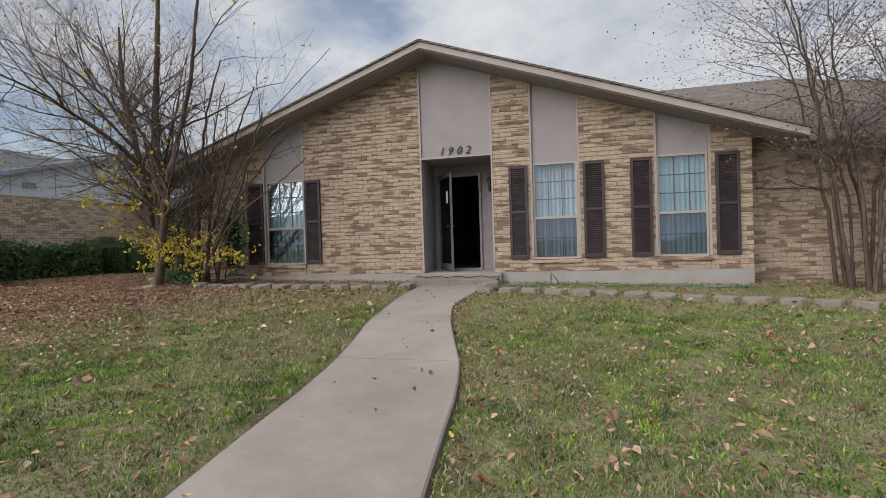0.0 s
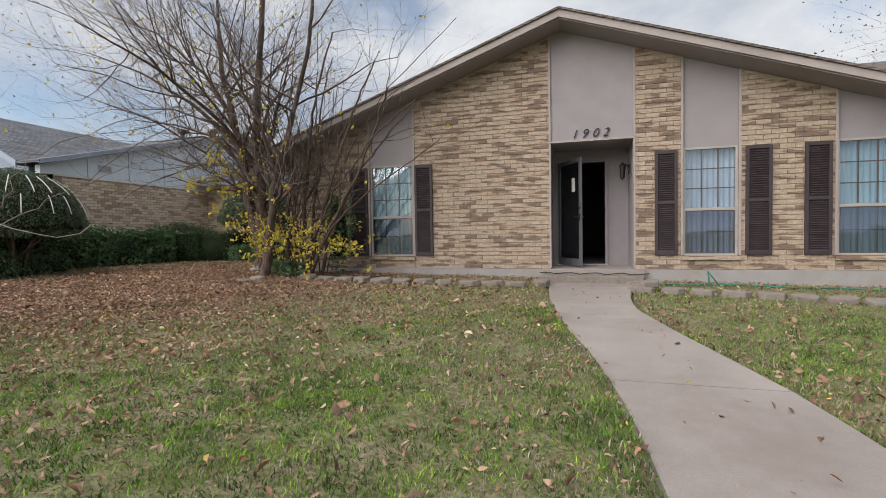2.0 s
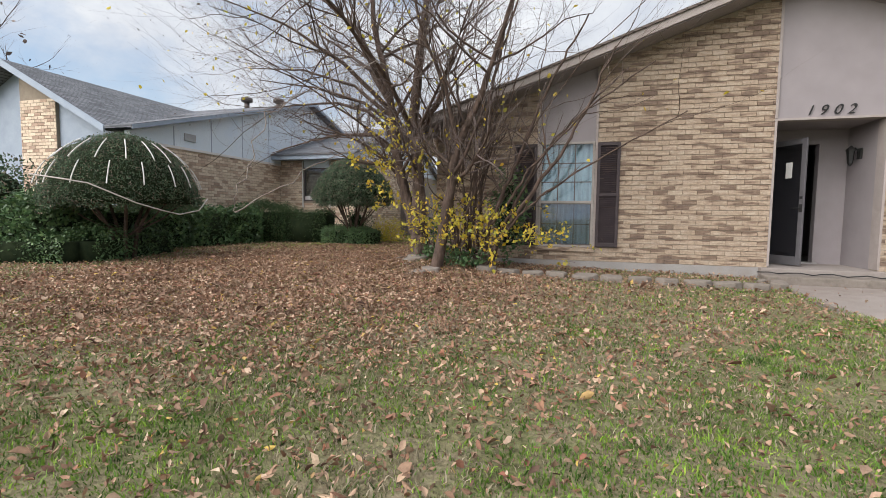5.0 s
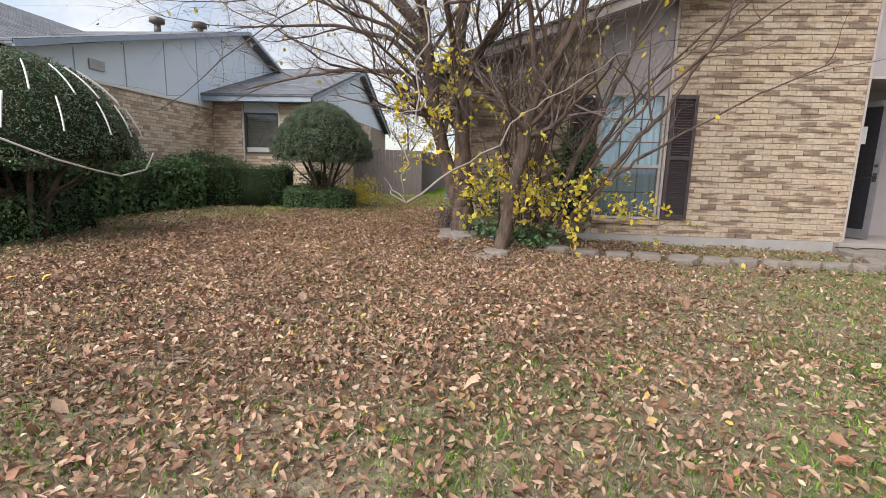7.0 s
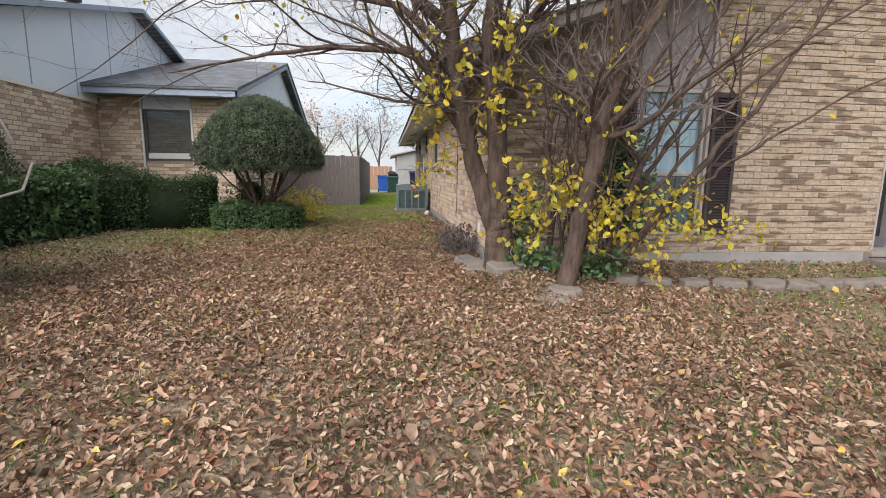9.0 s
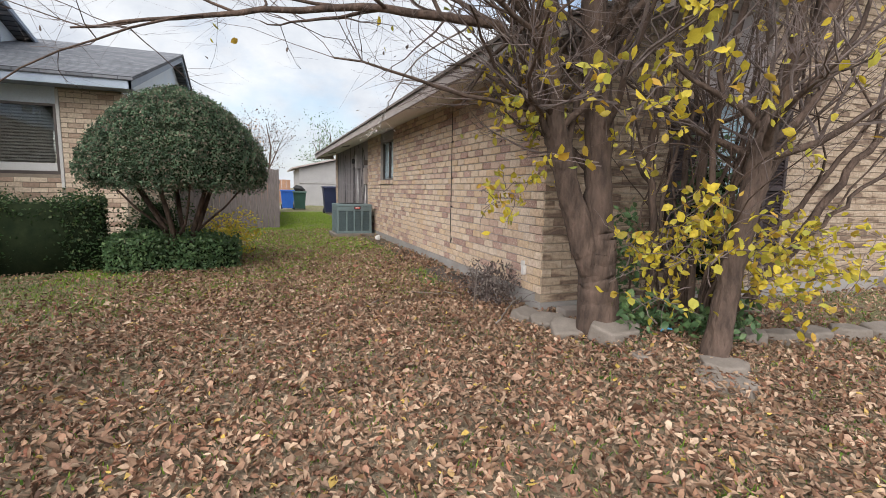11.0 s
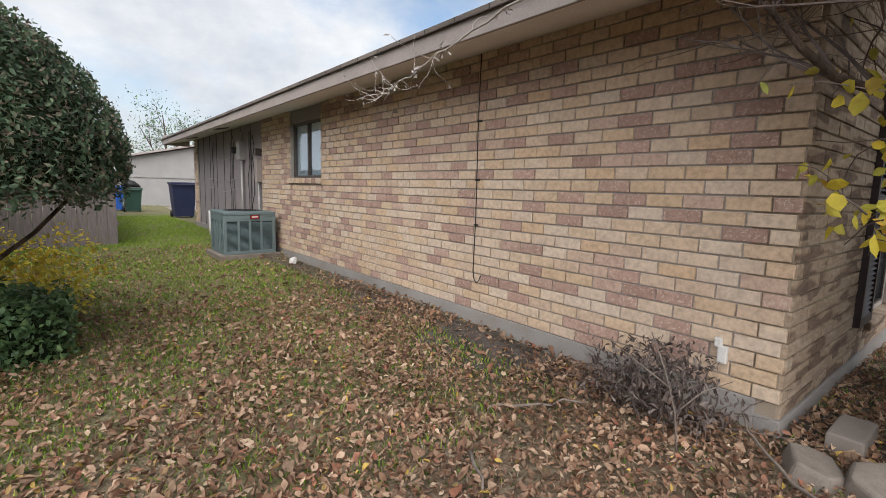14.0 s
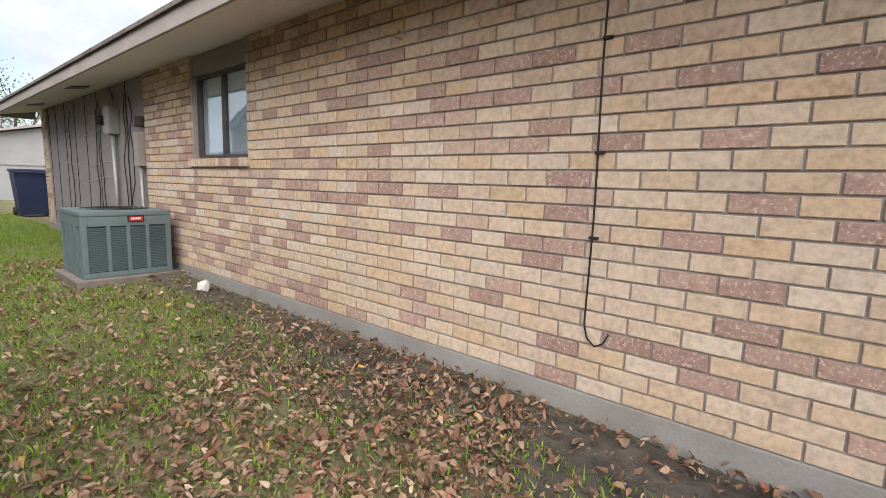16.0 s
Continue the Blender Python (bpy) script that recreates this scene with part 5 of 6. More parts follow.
def wheelie_bin(x, y, mat, label, h=1.0, w=0.6):
    b = tagged(empty("wheelie_bin", x, y, gz(x, y)), label, "bin", "wheeled bins")
    z = gz(x, y)
    z1 = z + h
    body = Shape()
    lo, hi = w * 0.40, w * 0.5
    body.v = [(x - lo, y - lo, z + 0.06), (x + lo, y - lo, z + 0.06), (x + lo, y + lo, z + 0.06), (x - lo, y + lo, z + 0.06), (x - hi, y - hi, z1), (x + hi, y - hi, z1), (x + hi, y + hi, z1), (x - hi, y + hi, z1)]
    body.f = [(3, 2, 1, 0), (4, 5, 6, 7), (0, 1, 5, 4), (1, 2, 6, 5), (2, 3, 7, 6), (3, 0, 4, 7)]
    part("body", body, mat, b)
    part("lid", Shape().box(x - hi - 0.03, x + hi + 0.03, y - hi - 0.04, y + hi + 0.03, z1, z1 + 0.07, 0.025), mat, b)
    part("handle", Shape().tube([(x - hi, y - hi - 0.02, z1 - 0.02), (x - hi, y - hi - 0.1, z1), (x + hi, y - hi - 0.1, z1), (x + hi, y - hi - 0.02, z1 - 0.02)], 0.016, 6), mat, b)
    for sx in (-1, 1):
        part("wheel", Shape().tube([(x + sx * (lo - 0.02), y + lo, z + 0.11), (x + sx * (lo + 0.05), y + lo, z + 0.11)], 0.11, 12), M_BLACK, b)


wheelie_bin(0.28, 16.1, M_NAVYBIN, "dark navy wheeled bin behind the house", 1.05, 0.66)
wheelie_bin(-1.25, 20.3, M_BLUEBIN, "bright blue wheeled recycling bin", 0.85, 0.6)
wheelie_bin(-0.75, 19.4, M_GREENBIN, "dark green wheeled bin with bags on top", 0.8, 0.55)
bag = Shape().tube([(-0.75, 19.4, gz(0, 19.4) + 0.87), (-0.75, 19.4, gz(0, 19.4) + 0.95), (-0.7, 19.4, gz(0, 19.4) + 1.05), (-0.68, 19.4, gz(0, 19.4) + 1.1)], [0.2, 0.3, 0.22, 0.03], 9)
tagged(part("rubbish_bag", bag, M_BLACK, smooth=True), "black rubbish bag resting on the green bin", "rubbish bag")

# dark cord lying across the entry step
cord = Shape().tube([(4.95 + 0.13 * i, -0.13 - 0.05 * math.sin(i * 1.7) - 0.012 * i, -0.03 + 0.012 * math.sin(i * 2.1)) for i in range(14)], 0.008, 6)
tagged(part("cord", cord, M_BLACK, smooth=True), "black cord lying across the cracked entry step", "cord")
tagged(part("yard_marker", Shape().tube([(-9.6, -3.6, -0.15), (-9.6, -3.6, 0.45)], 0.008, 5).box(-9.66, -9.54, -3.61, -3.59, 0.33, 0.6, 0.02), M_HOSE), "small green yard marker on a stake", "marker")

# ---- plants ----
def limb(start, aim, length, r0, r1, rng, wander=0.12, rise=0.0, n=9, sag=0.0):
    """A wandering, tapered line of points."""
    p, d = Vector(start), Vector(aim).normalized()
    pts, rad = [p.copy()], [r0]
    step = length / n
    for i in range(n):
        d = (d + Vector((rng.gauss(0, wander), rng.gauss(0, wander), rng.gauss(0, wander) + rise - sag * i / n))).normalized()
        p = p + d * step
        pts.append(p.copy())
        rad.append(r0 + (r1 - r0) * (i + 1) / n)
    return pts, rad


def tree(name, label, trunks, rng, bark, twig_mat, crown_lift=0.05, kids=(9, 6, 4), spread=0.9, leaves=None, twig_leaf=0.0, depth=3, floor=1.1, cat="tree", single=True):
    """trunks: (base, points list, r0, r1). Limbs and twigs grow from them."""
    t = tagged(empty(name, *trunks[0][0][0]), label, cat)
    twigs, limbs = Shape(), Shape()
    tips = []

    def grow(pts, rad, level):
        if level >= depth:
            return
        for k in range(kids[level]):
            i = rng.randrange(max(2, len(pts) // 4), len(pts))
            a = pts[i]
            if a.z < floor:
                continue
            d = (pts[i] - pts[i - 1]).normalized()
            side = Vector((rng.gauss(0, 1), rng.gauss(0, 1), rng.gauss(0.2, 0.6)))
            aim = d * 0.75 + side.normalized() * spread
            aim.z = max(aim.z, -0.2)
            L = (1.9, 1.15, 0.55)[level] * rng.uniform(0.6, 1.25) * (0.6 if a.z < 2.6 else 1)
            r = min(rad[i] * 0.55, (0.03, 0.013, 0.006)[level])
            q, rr = limb(a, aim, L, r, r * 0.3, rng, 0.14, crown_lift, (8, 6, 4)[level])
            if level == 0 and single:
                part("limb", Shape().tube(q, rr, 6, False), bark, t, "", True)
            else:
                (limbs if level == 0 else twigs).tube(q, rr, (6, 4, 3)[level], False)
            tips.extend(q[len(q) // 2:])
            grow(q, rr, level + 1)

    for pts, r0, r1 in trunks:
        radii = r0 if isinstance(r0, list) else [r0 + (r1 - r0) * i / (len(pts) - 1) for i in range(len(pts))]
        s = Shape()
        P = [Vector(p) for p in pts]
        fine, rad = [], []
        for i in range(len(P) - 1):
            steps = 14 if radii[0] > 0.05 else 5
            for j in range(steps):
                f = j / steps
                w = 0.011 if i and radii[0] <= 0.05 else 0.003
                fine.append(P[i].lerp(P[i + 1], f) + Vector((rng.gauss(0, w), rng.gauss(0, w), 0)))
                rad.append((radii[i] + (radii[i + 1] - radii[i]) * f) * (1 + 0.1 * math.exp(-(len(fine) - 1) / 3.0)) * rng.uniform(0.992, 1.008))
        fine.append(P[-1]); rad.append(r1)
        s.tube(fine, rad, 26 if radii[0] > 0.05 else 7, False)
        if radii[0] > 0.05:                       # rough, ridged bark
            for q, co in enumerate(s.v):
                vv = Vector(co)
                k = noise.noise(Vector((vv.x * 9, vv.y * 9, vv.z * 2.2))) * 0.022 + noise.noise(Vector((vv.x * 36, vv.y * 36, vv.z * 5))) * 0.013
                ax = fine[min(q // 26, len(fine) - 1)]
                out = (vv - ax)
                s.v[q] = tuple(vv + out.normalized() * min(k, out.length * 0.3))
        part("trunk", s, bark, t, "", True)
        grow(fine, rad, 0)
    if limbs.v:
        tagged(part("branch_growth", limbs, bark, t, "", True), kind="stuff")
    tagged(part("twig_growth", twigs, twig_mat, t), kind="stuff")
    return t, tips


rt = random.Random(21)
nr = np.random.default_rng(21)
g0 = gz(0, -0.9)
main_tree, tips = tree("yard_tree", "half-bare tree with forked trunk and yellowing leaves", [
    ([(-0.02, -0.82, g0 - 0.05), (-0.04, -0.80, 0.35), (-0.05, -0.79, 0.55), (-0.055, -0.78, 0.8), (-0.09, -0.77, 1.5), (-0.17, -0.75, 2.27), (-0.02, -0.85, 3.4), (0.2, -0.95, 4.8), (0.3, -1.0, 6.2)], [0.15, 0.135, 0.125, 0.105, 0.10, 0.085, 0.06, 0.04, 0.02], 0.02),
    ([(-0.06, -0.81, 0.32), (-0.16, -0.78, 0.62), (-0.33, -0.74, 1.13), (-0.44, -0.72, 1.5), (-0.51, -0.72, 2.1), (-0.58, -0.78, 2.7), (-0.85, -0.8, 3.8), (-1.0, -0.7, 5.2)], [0.085, 0.09, 0.088, 0.078, 0.07, 0.06, 0.04, 0.02], 0.02),
    ([(-0.47, -0.72, 1.72), (-0.9, -0.75, 2.05), (-1.7, -0.5, 2.12), (-2.6, -0.25, 2.02), (-3.3, -0.1, 1.9)], 0.040, 0.006),
    ([(-0.50, -0.72, 2.0), (-1.0, -0.7, 2.45), (-1.9, -0.2, 2.75), (-2.9, 0.2, 2.85), (-3.8, 0.5, 2.9)], 0.040, 0.006),
    ([(-0.55, -0.76, 2.5), (-1.1, -0.4, 3.2), (-1.9, 0.1, 3.8), (-2.8, 0.4, 4.4)], 0.045, 0.008),
    ([(-0.48, -0.72, 1.8), (-1.1, -1.2, 2.3), (-1.9, -1.5, 2.85), (-2.6, -1.7, 3.1)], 0.022, 0.004),
    ([(-0.54, -0.75, 2.4), (-1.2, -1.15, 3.1), (-2.1, -1.4, 3.7), (-3.1, -1.6, 4.1)], 0.042, 0.006),
    ([(-0.44, -0.72, 1.5), (-0.9, -1.2, 1.88), (-1.5, -1.35, 2.1), (-2.1, -1.4, 2.3)], 0.020, 0.004),
    ([(-0.57, -0.77, 2.6), (-0.9, -1.5, 3.5), (-1.5, -2.1, 4.3)], 0.03, 0.006),
    ([(-0.52, -0.73, 2.2), (-1.0, -0.85, 2.55), (-1.9, -0.85, 2.85), (-2.9, -1.0, 3.0)], 0.036, 0.005),
    ([(-0.60, -0.79, 2.8), (-1.1, -0.95, 3.7), (-2.0, -1.1, 4.5), (-3.2, -1.3, 5.0)], 0.040, 0.006),
    ([(-0.53, -0.74, 2.3), (-1.3, -0.6, 2.9), (-2.4, -0.4, 3.3), (-3.6, -0.5, 3.4)], 0.036, 0.005),
    ([(-0.12, -0.76, 1.85), (0.10, -0.85, 2.2), (0.35, -0.95, 2.65), (0.8, -1.1, 3.6)], 0.048, 0.012),
    ([(-0.43, -0.70, 1.50), (-0.52, -0.69, 1.55), (-0.62, -0.68, 1.57)], 0.036, 0.028),
    ([(-0.13, -0.76, 2.0), (0.6, -1.4, 2.9), (1.1, -1.9, 3.7)], 0.026, 0.006),
    ([(-0.13, -0.76, 1.95), (-0.25, -1.5, 2.6), (-0.5, -2.5, 3.2), (-0.7, -3.6, 3.5)], 0.045, 0.008),
], rt, M_BARK, M_TWIG, 0.03, (10, 8, 6), 0.95)
lean_tree, tips2 = tree("leaning_tree", "slender leaning trunk with bare spreading twigs", [
    ([(0.42, -1.40, gz(0.4, -1.4) - 0.04), (0.53, -1.39, 0.54), (0.62, -1.41, 1.04), (0.68, -1.43, 1.45), (0.77, -1.46, 1.75), (0.88, -1.5, 1.97), (1.1, -1.56, 2.4), (1.5, -1.6, 3.6), (1.7, -1.6, 5.0)], 0.082, 0.02),
    ([(0.76, -1.45, 1.7), (0.6, -1.65, 2.5), (0.3, -1.9, 3.3), (0.1, -2.1, 4.3)], 0.035, 0.01),
], rt, M_BARK, M_TWIG, 0.05, (13, 8, 6), 0.85)
stems = []
# thick stems: base, lean per metre of height, height, radius
for bx, by, ax, ay, H, r in ((0.50, -0.70, 0.02, 0.0, 3.6, 0.036), (0.72, -0.80, 0.20, -0.04, 4.2, 0.042), (0.86, -0.62, 0.10, 0.02, 3.9, 0.030), (1.00, -0.85, 0.42, -0.10, 3.6, 0.036),
                             (1.10, -0.70, 0.62, -0.06, 3.0, 0.030), (0.92, -0.95, 0.80, -0.22, 2.9, 0.026), (1.05, -1.00, 1.15, -0.25, 2.3, 0.022), (0.66, -0.98, -0.10, -0.12, 3.4, 0.028)):
    pts = [(bx, by, gz(bx, by) - 0.03)]
    for k in range(1, 7):
        f = k / 6
        pts.append((bx + ax * H * f * (0.45 + 0.55 * f) + rt.gauss(0, 0.035), by + ay * H * f + rt.gauss(0, 0.035), H * f * (1 - 0.1 * abs(ax) * f)))
    stems.append((pts, r, r * 0.3))
stems.append(([(1.0, -0.95, gz(1.0, -0.95) - 0.03), (1.31, -1.08, 0.40), (1.62, -1.18, 0.85), (1.93, -1.27, 1.3), (2.17, -1.35, 1.6), (2.45, -1.42, 2.1), (2.8, -1.5, 2.9)], 0.040, 0.012))
for i in range(15):
    bx, by = 0.85 + rt.gauss(0, 0.22), -0.72 + rt.gauss(0, 0.15)
    ax, ay = (bx - 0.55) * 0.55 + rt.gauss(0.12, 0.25), rt.gauss(-0.06, 0.16)
    H = rt.uniform(2.4, 4.4)
    pts = [(bx, by, gz(bx, by) - 0.03)]
    for k in range(1, 5):
        f = k / 4
        pts.append((bx + ax * H * f * (0.5 + 0.5 * f) * 0.75 + rt.gauss(0, 0.09), by + ay * H * f * 0.75 + rt.gauss(0, 0.07), H * f))
    r = rt.uniform(0.008, 0.018)
    stems.append((pts, r, r * 0.35))
shrub, tips3 = tree("stem_shrub", "tall bare shrub of many thin upright stems", stems, rt, M_BARK, M_TWIG, 0.03, (5, 4, 2), 0.95, floor=0.6, cat="shrub", single=False)


def fan(pts, n, spread, rng):
    c = np.array([tuple(p) for p in pts])
    return c[rng.integers(0, len(c), n)] + rng.normal(size=(n, 3)) * spread


# yellow leaves still on the twigs: thick low down, few above
cl = []
sprigs = Shape()
for (x, y, z, n, sp) in ((0.35, -1.25, 0.75, 120, 0.22), (0.65, -1.3, 0.65, 150, 0.26), (0.95, -1.25, 0.55, 120, 0.24), (0.25, -1.1, 0.8, 40, 0.2), (1.3, -1.1, 0.5, 70, 0.2), (0.6, -1.45, 0.72, 60, 0.2), (1.8, -1.25, 0.55, 70, 0.22), (2.1, -1.2, 0.42, 40, 0.2), (-0.45, -1.3, 1.25, 36, 0.13), (-0.25, -1.35, 1.75, 60, 0.2), (-0.1, -1.5, 2.15, 40, 0.2), (0.4, -1.6, 1.6, 30, 0.25), (1.5, -1.3, 0.75, 40, 0.2), (-0.5, -1.1, 2.4, 30, 0.25), (-0.42, -1.45, 1.55, 50, 0.2), (-0.15, -1.7, 1.8, 60, 0.28), (-0.6, -1.05, 1.9, 36, 0.2), (-0.42, -0.32, 1.15, 36, 0.10), (-0.40, -0.36, 1.5, 45, 0.13), (-0.3, -0.45, 1.9, 50, 0.18), (0.05, -0.4, 1.5, 36, 0.16), (0.3, -1.55, 1.3, 20, 0.25), (0.75, -1.5, 1.15, 30, 0.25), (1.2, -1.2, 0.85, 40, 0.22), (0.1, -1.15, 0.5, 60, 0.22), (0.9, -0.95, 0.95, 50, 0.25), (-0.78, -0.56, 1.08, 66, 0.12), (-0.68, -0.62, 1.65, 70, 0.18), (-0.80, -0.7, 1.95, 50, 0.2)):
    for q in range(max(2, n // (8 if x < -0.6 else 7 if z < 1.0 else 10 if x < 0.1 else 14))):
        a = (x + rt.gauss(0, sp * 0.7), y + rt.gauss(0, sp * 0.6), z - 0.12 + rt.gauss(0, sp * 0.5))
        pts, rr = limb(a, (rt.gauss(0, 1), rt.gauss(-0.3, 0.8), rt.uniform(0.1, 1.0)), rt.uniform(0.25, 0.55), 0.004, 0.0012, rt, 0.22, 0, 7, 0.35)
        sprigs.tube(pts, rr, 3, False)
        ends = np.array([tuple(p) for p in pts[2:]])
        cl.append(ends[nr.integers(0, len(ends), 9)] + nr.normal(size=(9, 3)) * 0.03)
cl.append(fan(tips, 560, 0.05, nr)); cl.append(fan(tips2, 150, 0.05, nr)); cl.append(fan(tips3, 120, 0.05, nr))
cl = np.concatenate(cl)
cl = cl[~((cl[:, 0] < -0.9) & (cl[:, 2] < 2.2))]
tagged(part("leaves", leaf_mesh("leaves", cl, nr.uniform(0.04, 0.08, len(cl)), M_LEAF_Y, nr, curl=0.4, width=0.60, droop=0.8, uneven=0.35), M_LEAF_Y, main_tree, "yellow and lime autumn leaves"), kind="stuff")
dry = np.concatenate([fan(tips, 1100, 0.04, nr), fan(tips2, 300, 0.04, nr)])
dry = dry[~((dry[:, 0] < -0.9) & (dry[:, 2] < 1.9))]
tagged(part("dry_leaves", leaf_mesh("dry_leaves", dry, nr.uniform(0.025, 0.05, len(dry)), M_DEAD, nr, curl=0.6, width=0.5, droop=0.9), M_DEAD, main_tree), kind="stuff")
tagged(part("sprig_growth", sprigs, M_TWIG, main_tree), kind="stuff")
# bare pale branch drooping over the lawn
def crooked(pts, k, amp, rng):
    P = [Vector(p) for p in pts]
    out = []
    for a, c in zip(P, P[1:]):
        for j in range(k):
            out.append(a.lerp(c, j / k) + (Vector((rng.gauss(0, amp), rng.gauss(0, amp), rng.gauss(0, amp))) if j or out else Vector()))
    return out + [P[-1]]


droop = Shape()
dp = [(0.1, -1.6, 2.7), (0.12, -2.8, 2.5), (0.05, -3.9, 2.0), (-0.05, -4.6, 1.55), (-0.06, -4.85, 1.1), (-0.08, -4.97, 0.74)]
cd = crooked(dp, 5, 0.02, rt)
droop.tube(cd, [0.0062 - 0.0032 * i / len(cd) for i in range(len(cd))], 7)
cd = crooked([(-0.08, -4.97, 0.74), (0.2, -4.8, 0.95), (0.5, -4.5, 1.2), (0.95, -4.1, 1.5)], 5, 0.015, rt)
droop.tube(cd, [0.006 - 0.004 * i / len(cd) for i in range(len(cd))], 6)
for q in range(14):
    a = Vector(dp[rt.randrange(1, 6)])
    pts, rr = limb(a, (rt.gauss(0, 1), rt.uniform(-0.2, 1), rt.uniform(-0.1, 0.5)), rt.uniform(0.15, 0.4), 0.003, 0.001, rt, 0.25, 0, 6)
    droop.tube(pts, rr, 4, False)
part("drooping_branch", droop, M_BARK_PALE, main_tree, "long pale drooping branch", True)
# fine pale branch with tufts of dead leaves reaching past the corner
tuft = Shape()
reach = crooked([(-1.02, -0.7, 2.07), (-1.22, -0.1, 1.95), (-1.24, 0.5, 1.83), (-1.15, 1.1, 1.76), (-1.117, 1.48, 1.70), (-1.145, 1.70, 1.635), (-1.17, 1.8, 1.59)], 5, 0.008, rt)
tuft.tube(reach, [0.007 - 0.0052 * i / len(reach) for i in range(len(reach))], 6)
ends = []
for q in range(26):
    a = reach[rt.randrange(10, len(reach))]
    pts, rr = limb(a, (rt.gauss(0, 0.6), rt.gauss(0.5, 0.5), rt.gauss(0.1, 0.5)), rt.uniform(0.06, 0.28), 0.0022, 0.0009, rt, 0.25, 0, 6)
    tuft.tube(pts, rr, 4, False)
    ends.append(pts[-1])
part("pale_branch", tuft, M_FLUFF, main_tree, "fine pale twiggy branch", True)
at_ends = np.array([tuple(p) for p in ends] + [(-1.117, 1.48, 1.70), (-1.145, 1.68, 1.64), (-1.15, 1.2, 1.74)] * 7) + nr.normal(size=(len(ends) + 21, 3)) * 0.014
tagged(part("withered_tufts", leaf_mesh("withered_tufts", at_ends, nr.uniform(0.018, 0.045, len(at_ends)), M_FLUFF, nr, curl=0.6, width=0.35), M_FLUFF, main_tree, "pale withered leaf tufts"), kind="stuff")


def foliage(name, label, cat, pos, nrm, size, mat, rng, flat=0.55, core=None, parent=None, width=0.55, curl=0.25, droop=0.0):
    me = leaf_mesh("leaves", pos, size, mat, rng, nrm, flat, curl, width, droop)
    e = parent or tagged(empty(name, float(np.mean(pos[:, 0])), float(np.mean(pos[:, 1])), gz(np.mean(pos[:, 0]), np.mean(pos[:, 1]))), label, cat)
    tagged(part("leaves", me, mat, e), kind="stuff")
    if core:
        # solid core, its dark colour standing for the shade inside the leaves
        part("shade_core", core, M_CORE, e, "", True)
    return e


def topiary(name, label, cx, cy, R, z0, z1, n, rng, trunk_r):
    th = rng.random(n) * 2 * math.pi
    prof = lambda q: np.clip(1 - q ** 2.0, 0, 1) ** 0.56
    h = rng.random(n) ** 1.1
    lump = 1 + 0.03 * np.sin(th * 4 + h * 5) + 0.03 * np.sin(th * 11 - h * 13) * np.sin(th * 7 + h * 19) + 0.025 * np.sin(th * 23 + h * 17) * np.cos(h * 31 - th * 9)
    hem = 0.07 * np.sin(th * 2 + 1.0) + 0.05 * np.sin(th * 5 + 2.0) + 0.04 * np.sin(th * 13)
    r = R * prof(h) * lump - np.abs(rng.normal(size=n)) * 0.045
    pos = np.stack([cx + r * np.cos(th), cy + r * np.sin(th), z0 + (z1 - z0) * h + hem * (1 - h) ** 2 + rng.normal(size=n) * 0.025], 1)
    m2 = n // 7
    low = np.stack([cx + R * np.sqrt(rng.random(m2)) * np.cos(th[:m2]), cy + R * np.sqrt(rng.random(m2)) * np.sin(th[:m2]), z0 + rng.normal(size=m2) * 0.05], 1)
    pos = np.concatenate([pos, low])
    c = np.array([cx, cy, z0 + (z1 - z0) * 0.2])
    nrm = pos - c
    nrm[len(th):] = (0, 0, -1)
    nrm /= np.linalg.norm(nrm, axis=1, keepdims=True)
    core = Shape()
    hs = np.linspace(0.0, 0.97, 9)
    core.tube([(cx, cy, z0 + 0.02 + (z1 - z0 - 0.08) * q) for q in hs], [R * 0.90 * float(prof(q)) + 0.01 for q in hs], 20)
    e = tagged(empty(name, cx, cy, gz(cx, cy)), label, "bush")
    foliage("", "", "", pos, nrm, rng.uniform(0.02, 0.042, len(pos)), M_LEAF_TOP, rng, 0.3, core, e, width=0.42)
    rr = random.Random(int(cx * -100))
    for k in range(5):
        a = k * 1.3 + 0.4
        ox, oy = math.cos(a) * 0.12, math.sin(a) * 0.12
        b = a + 0.7
        bx, by = math.cos(b), math.sin(b)
        part("branch", Shape().tube([(cx + ox, cy + oy, z0 * 0.32), (cx + bx * 0.28, cy + by * 0.28, z0 * 0.52), (cx + bx * R * 0.5, cy + by * R * 0.5, z0 * 0.72), (cx + bx * R * 0.8, cy + by * R * 0.8, z0 + 0.08)], [0.02, 0.017, 0.014, 0.01], 6), M_BARK, e, "", True)
        part("trunk", Shape().tube([(cx + ox, cy + oy, gz(cx, cy) - 0.05), (cx + ox * 1.6, cy + oy * 1.6, z0 * 0.45), (cx + ox * 4 + rr.gauss(0, 0.05), cy + oy * 4, z0 + 0.1)], [trunk_r, trunk_r * 0.8, trunk_r * 0.6], 7), M_BARK, e, "", True)
    return e


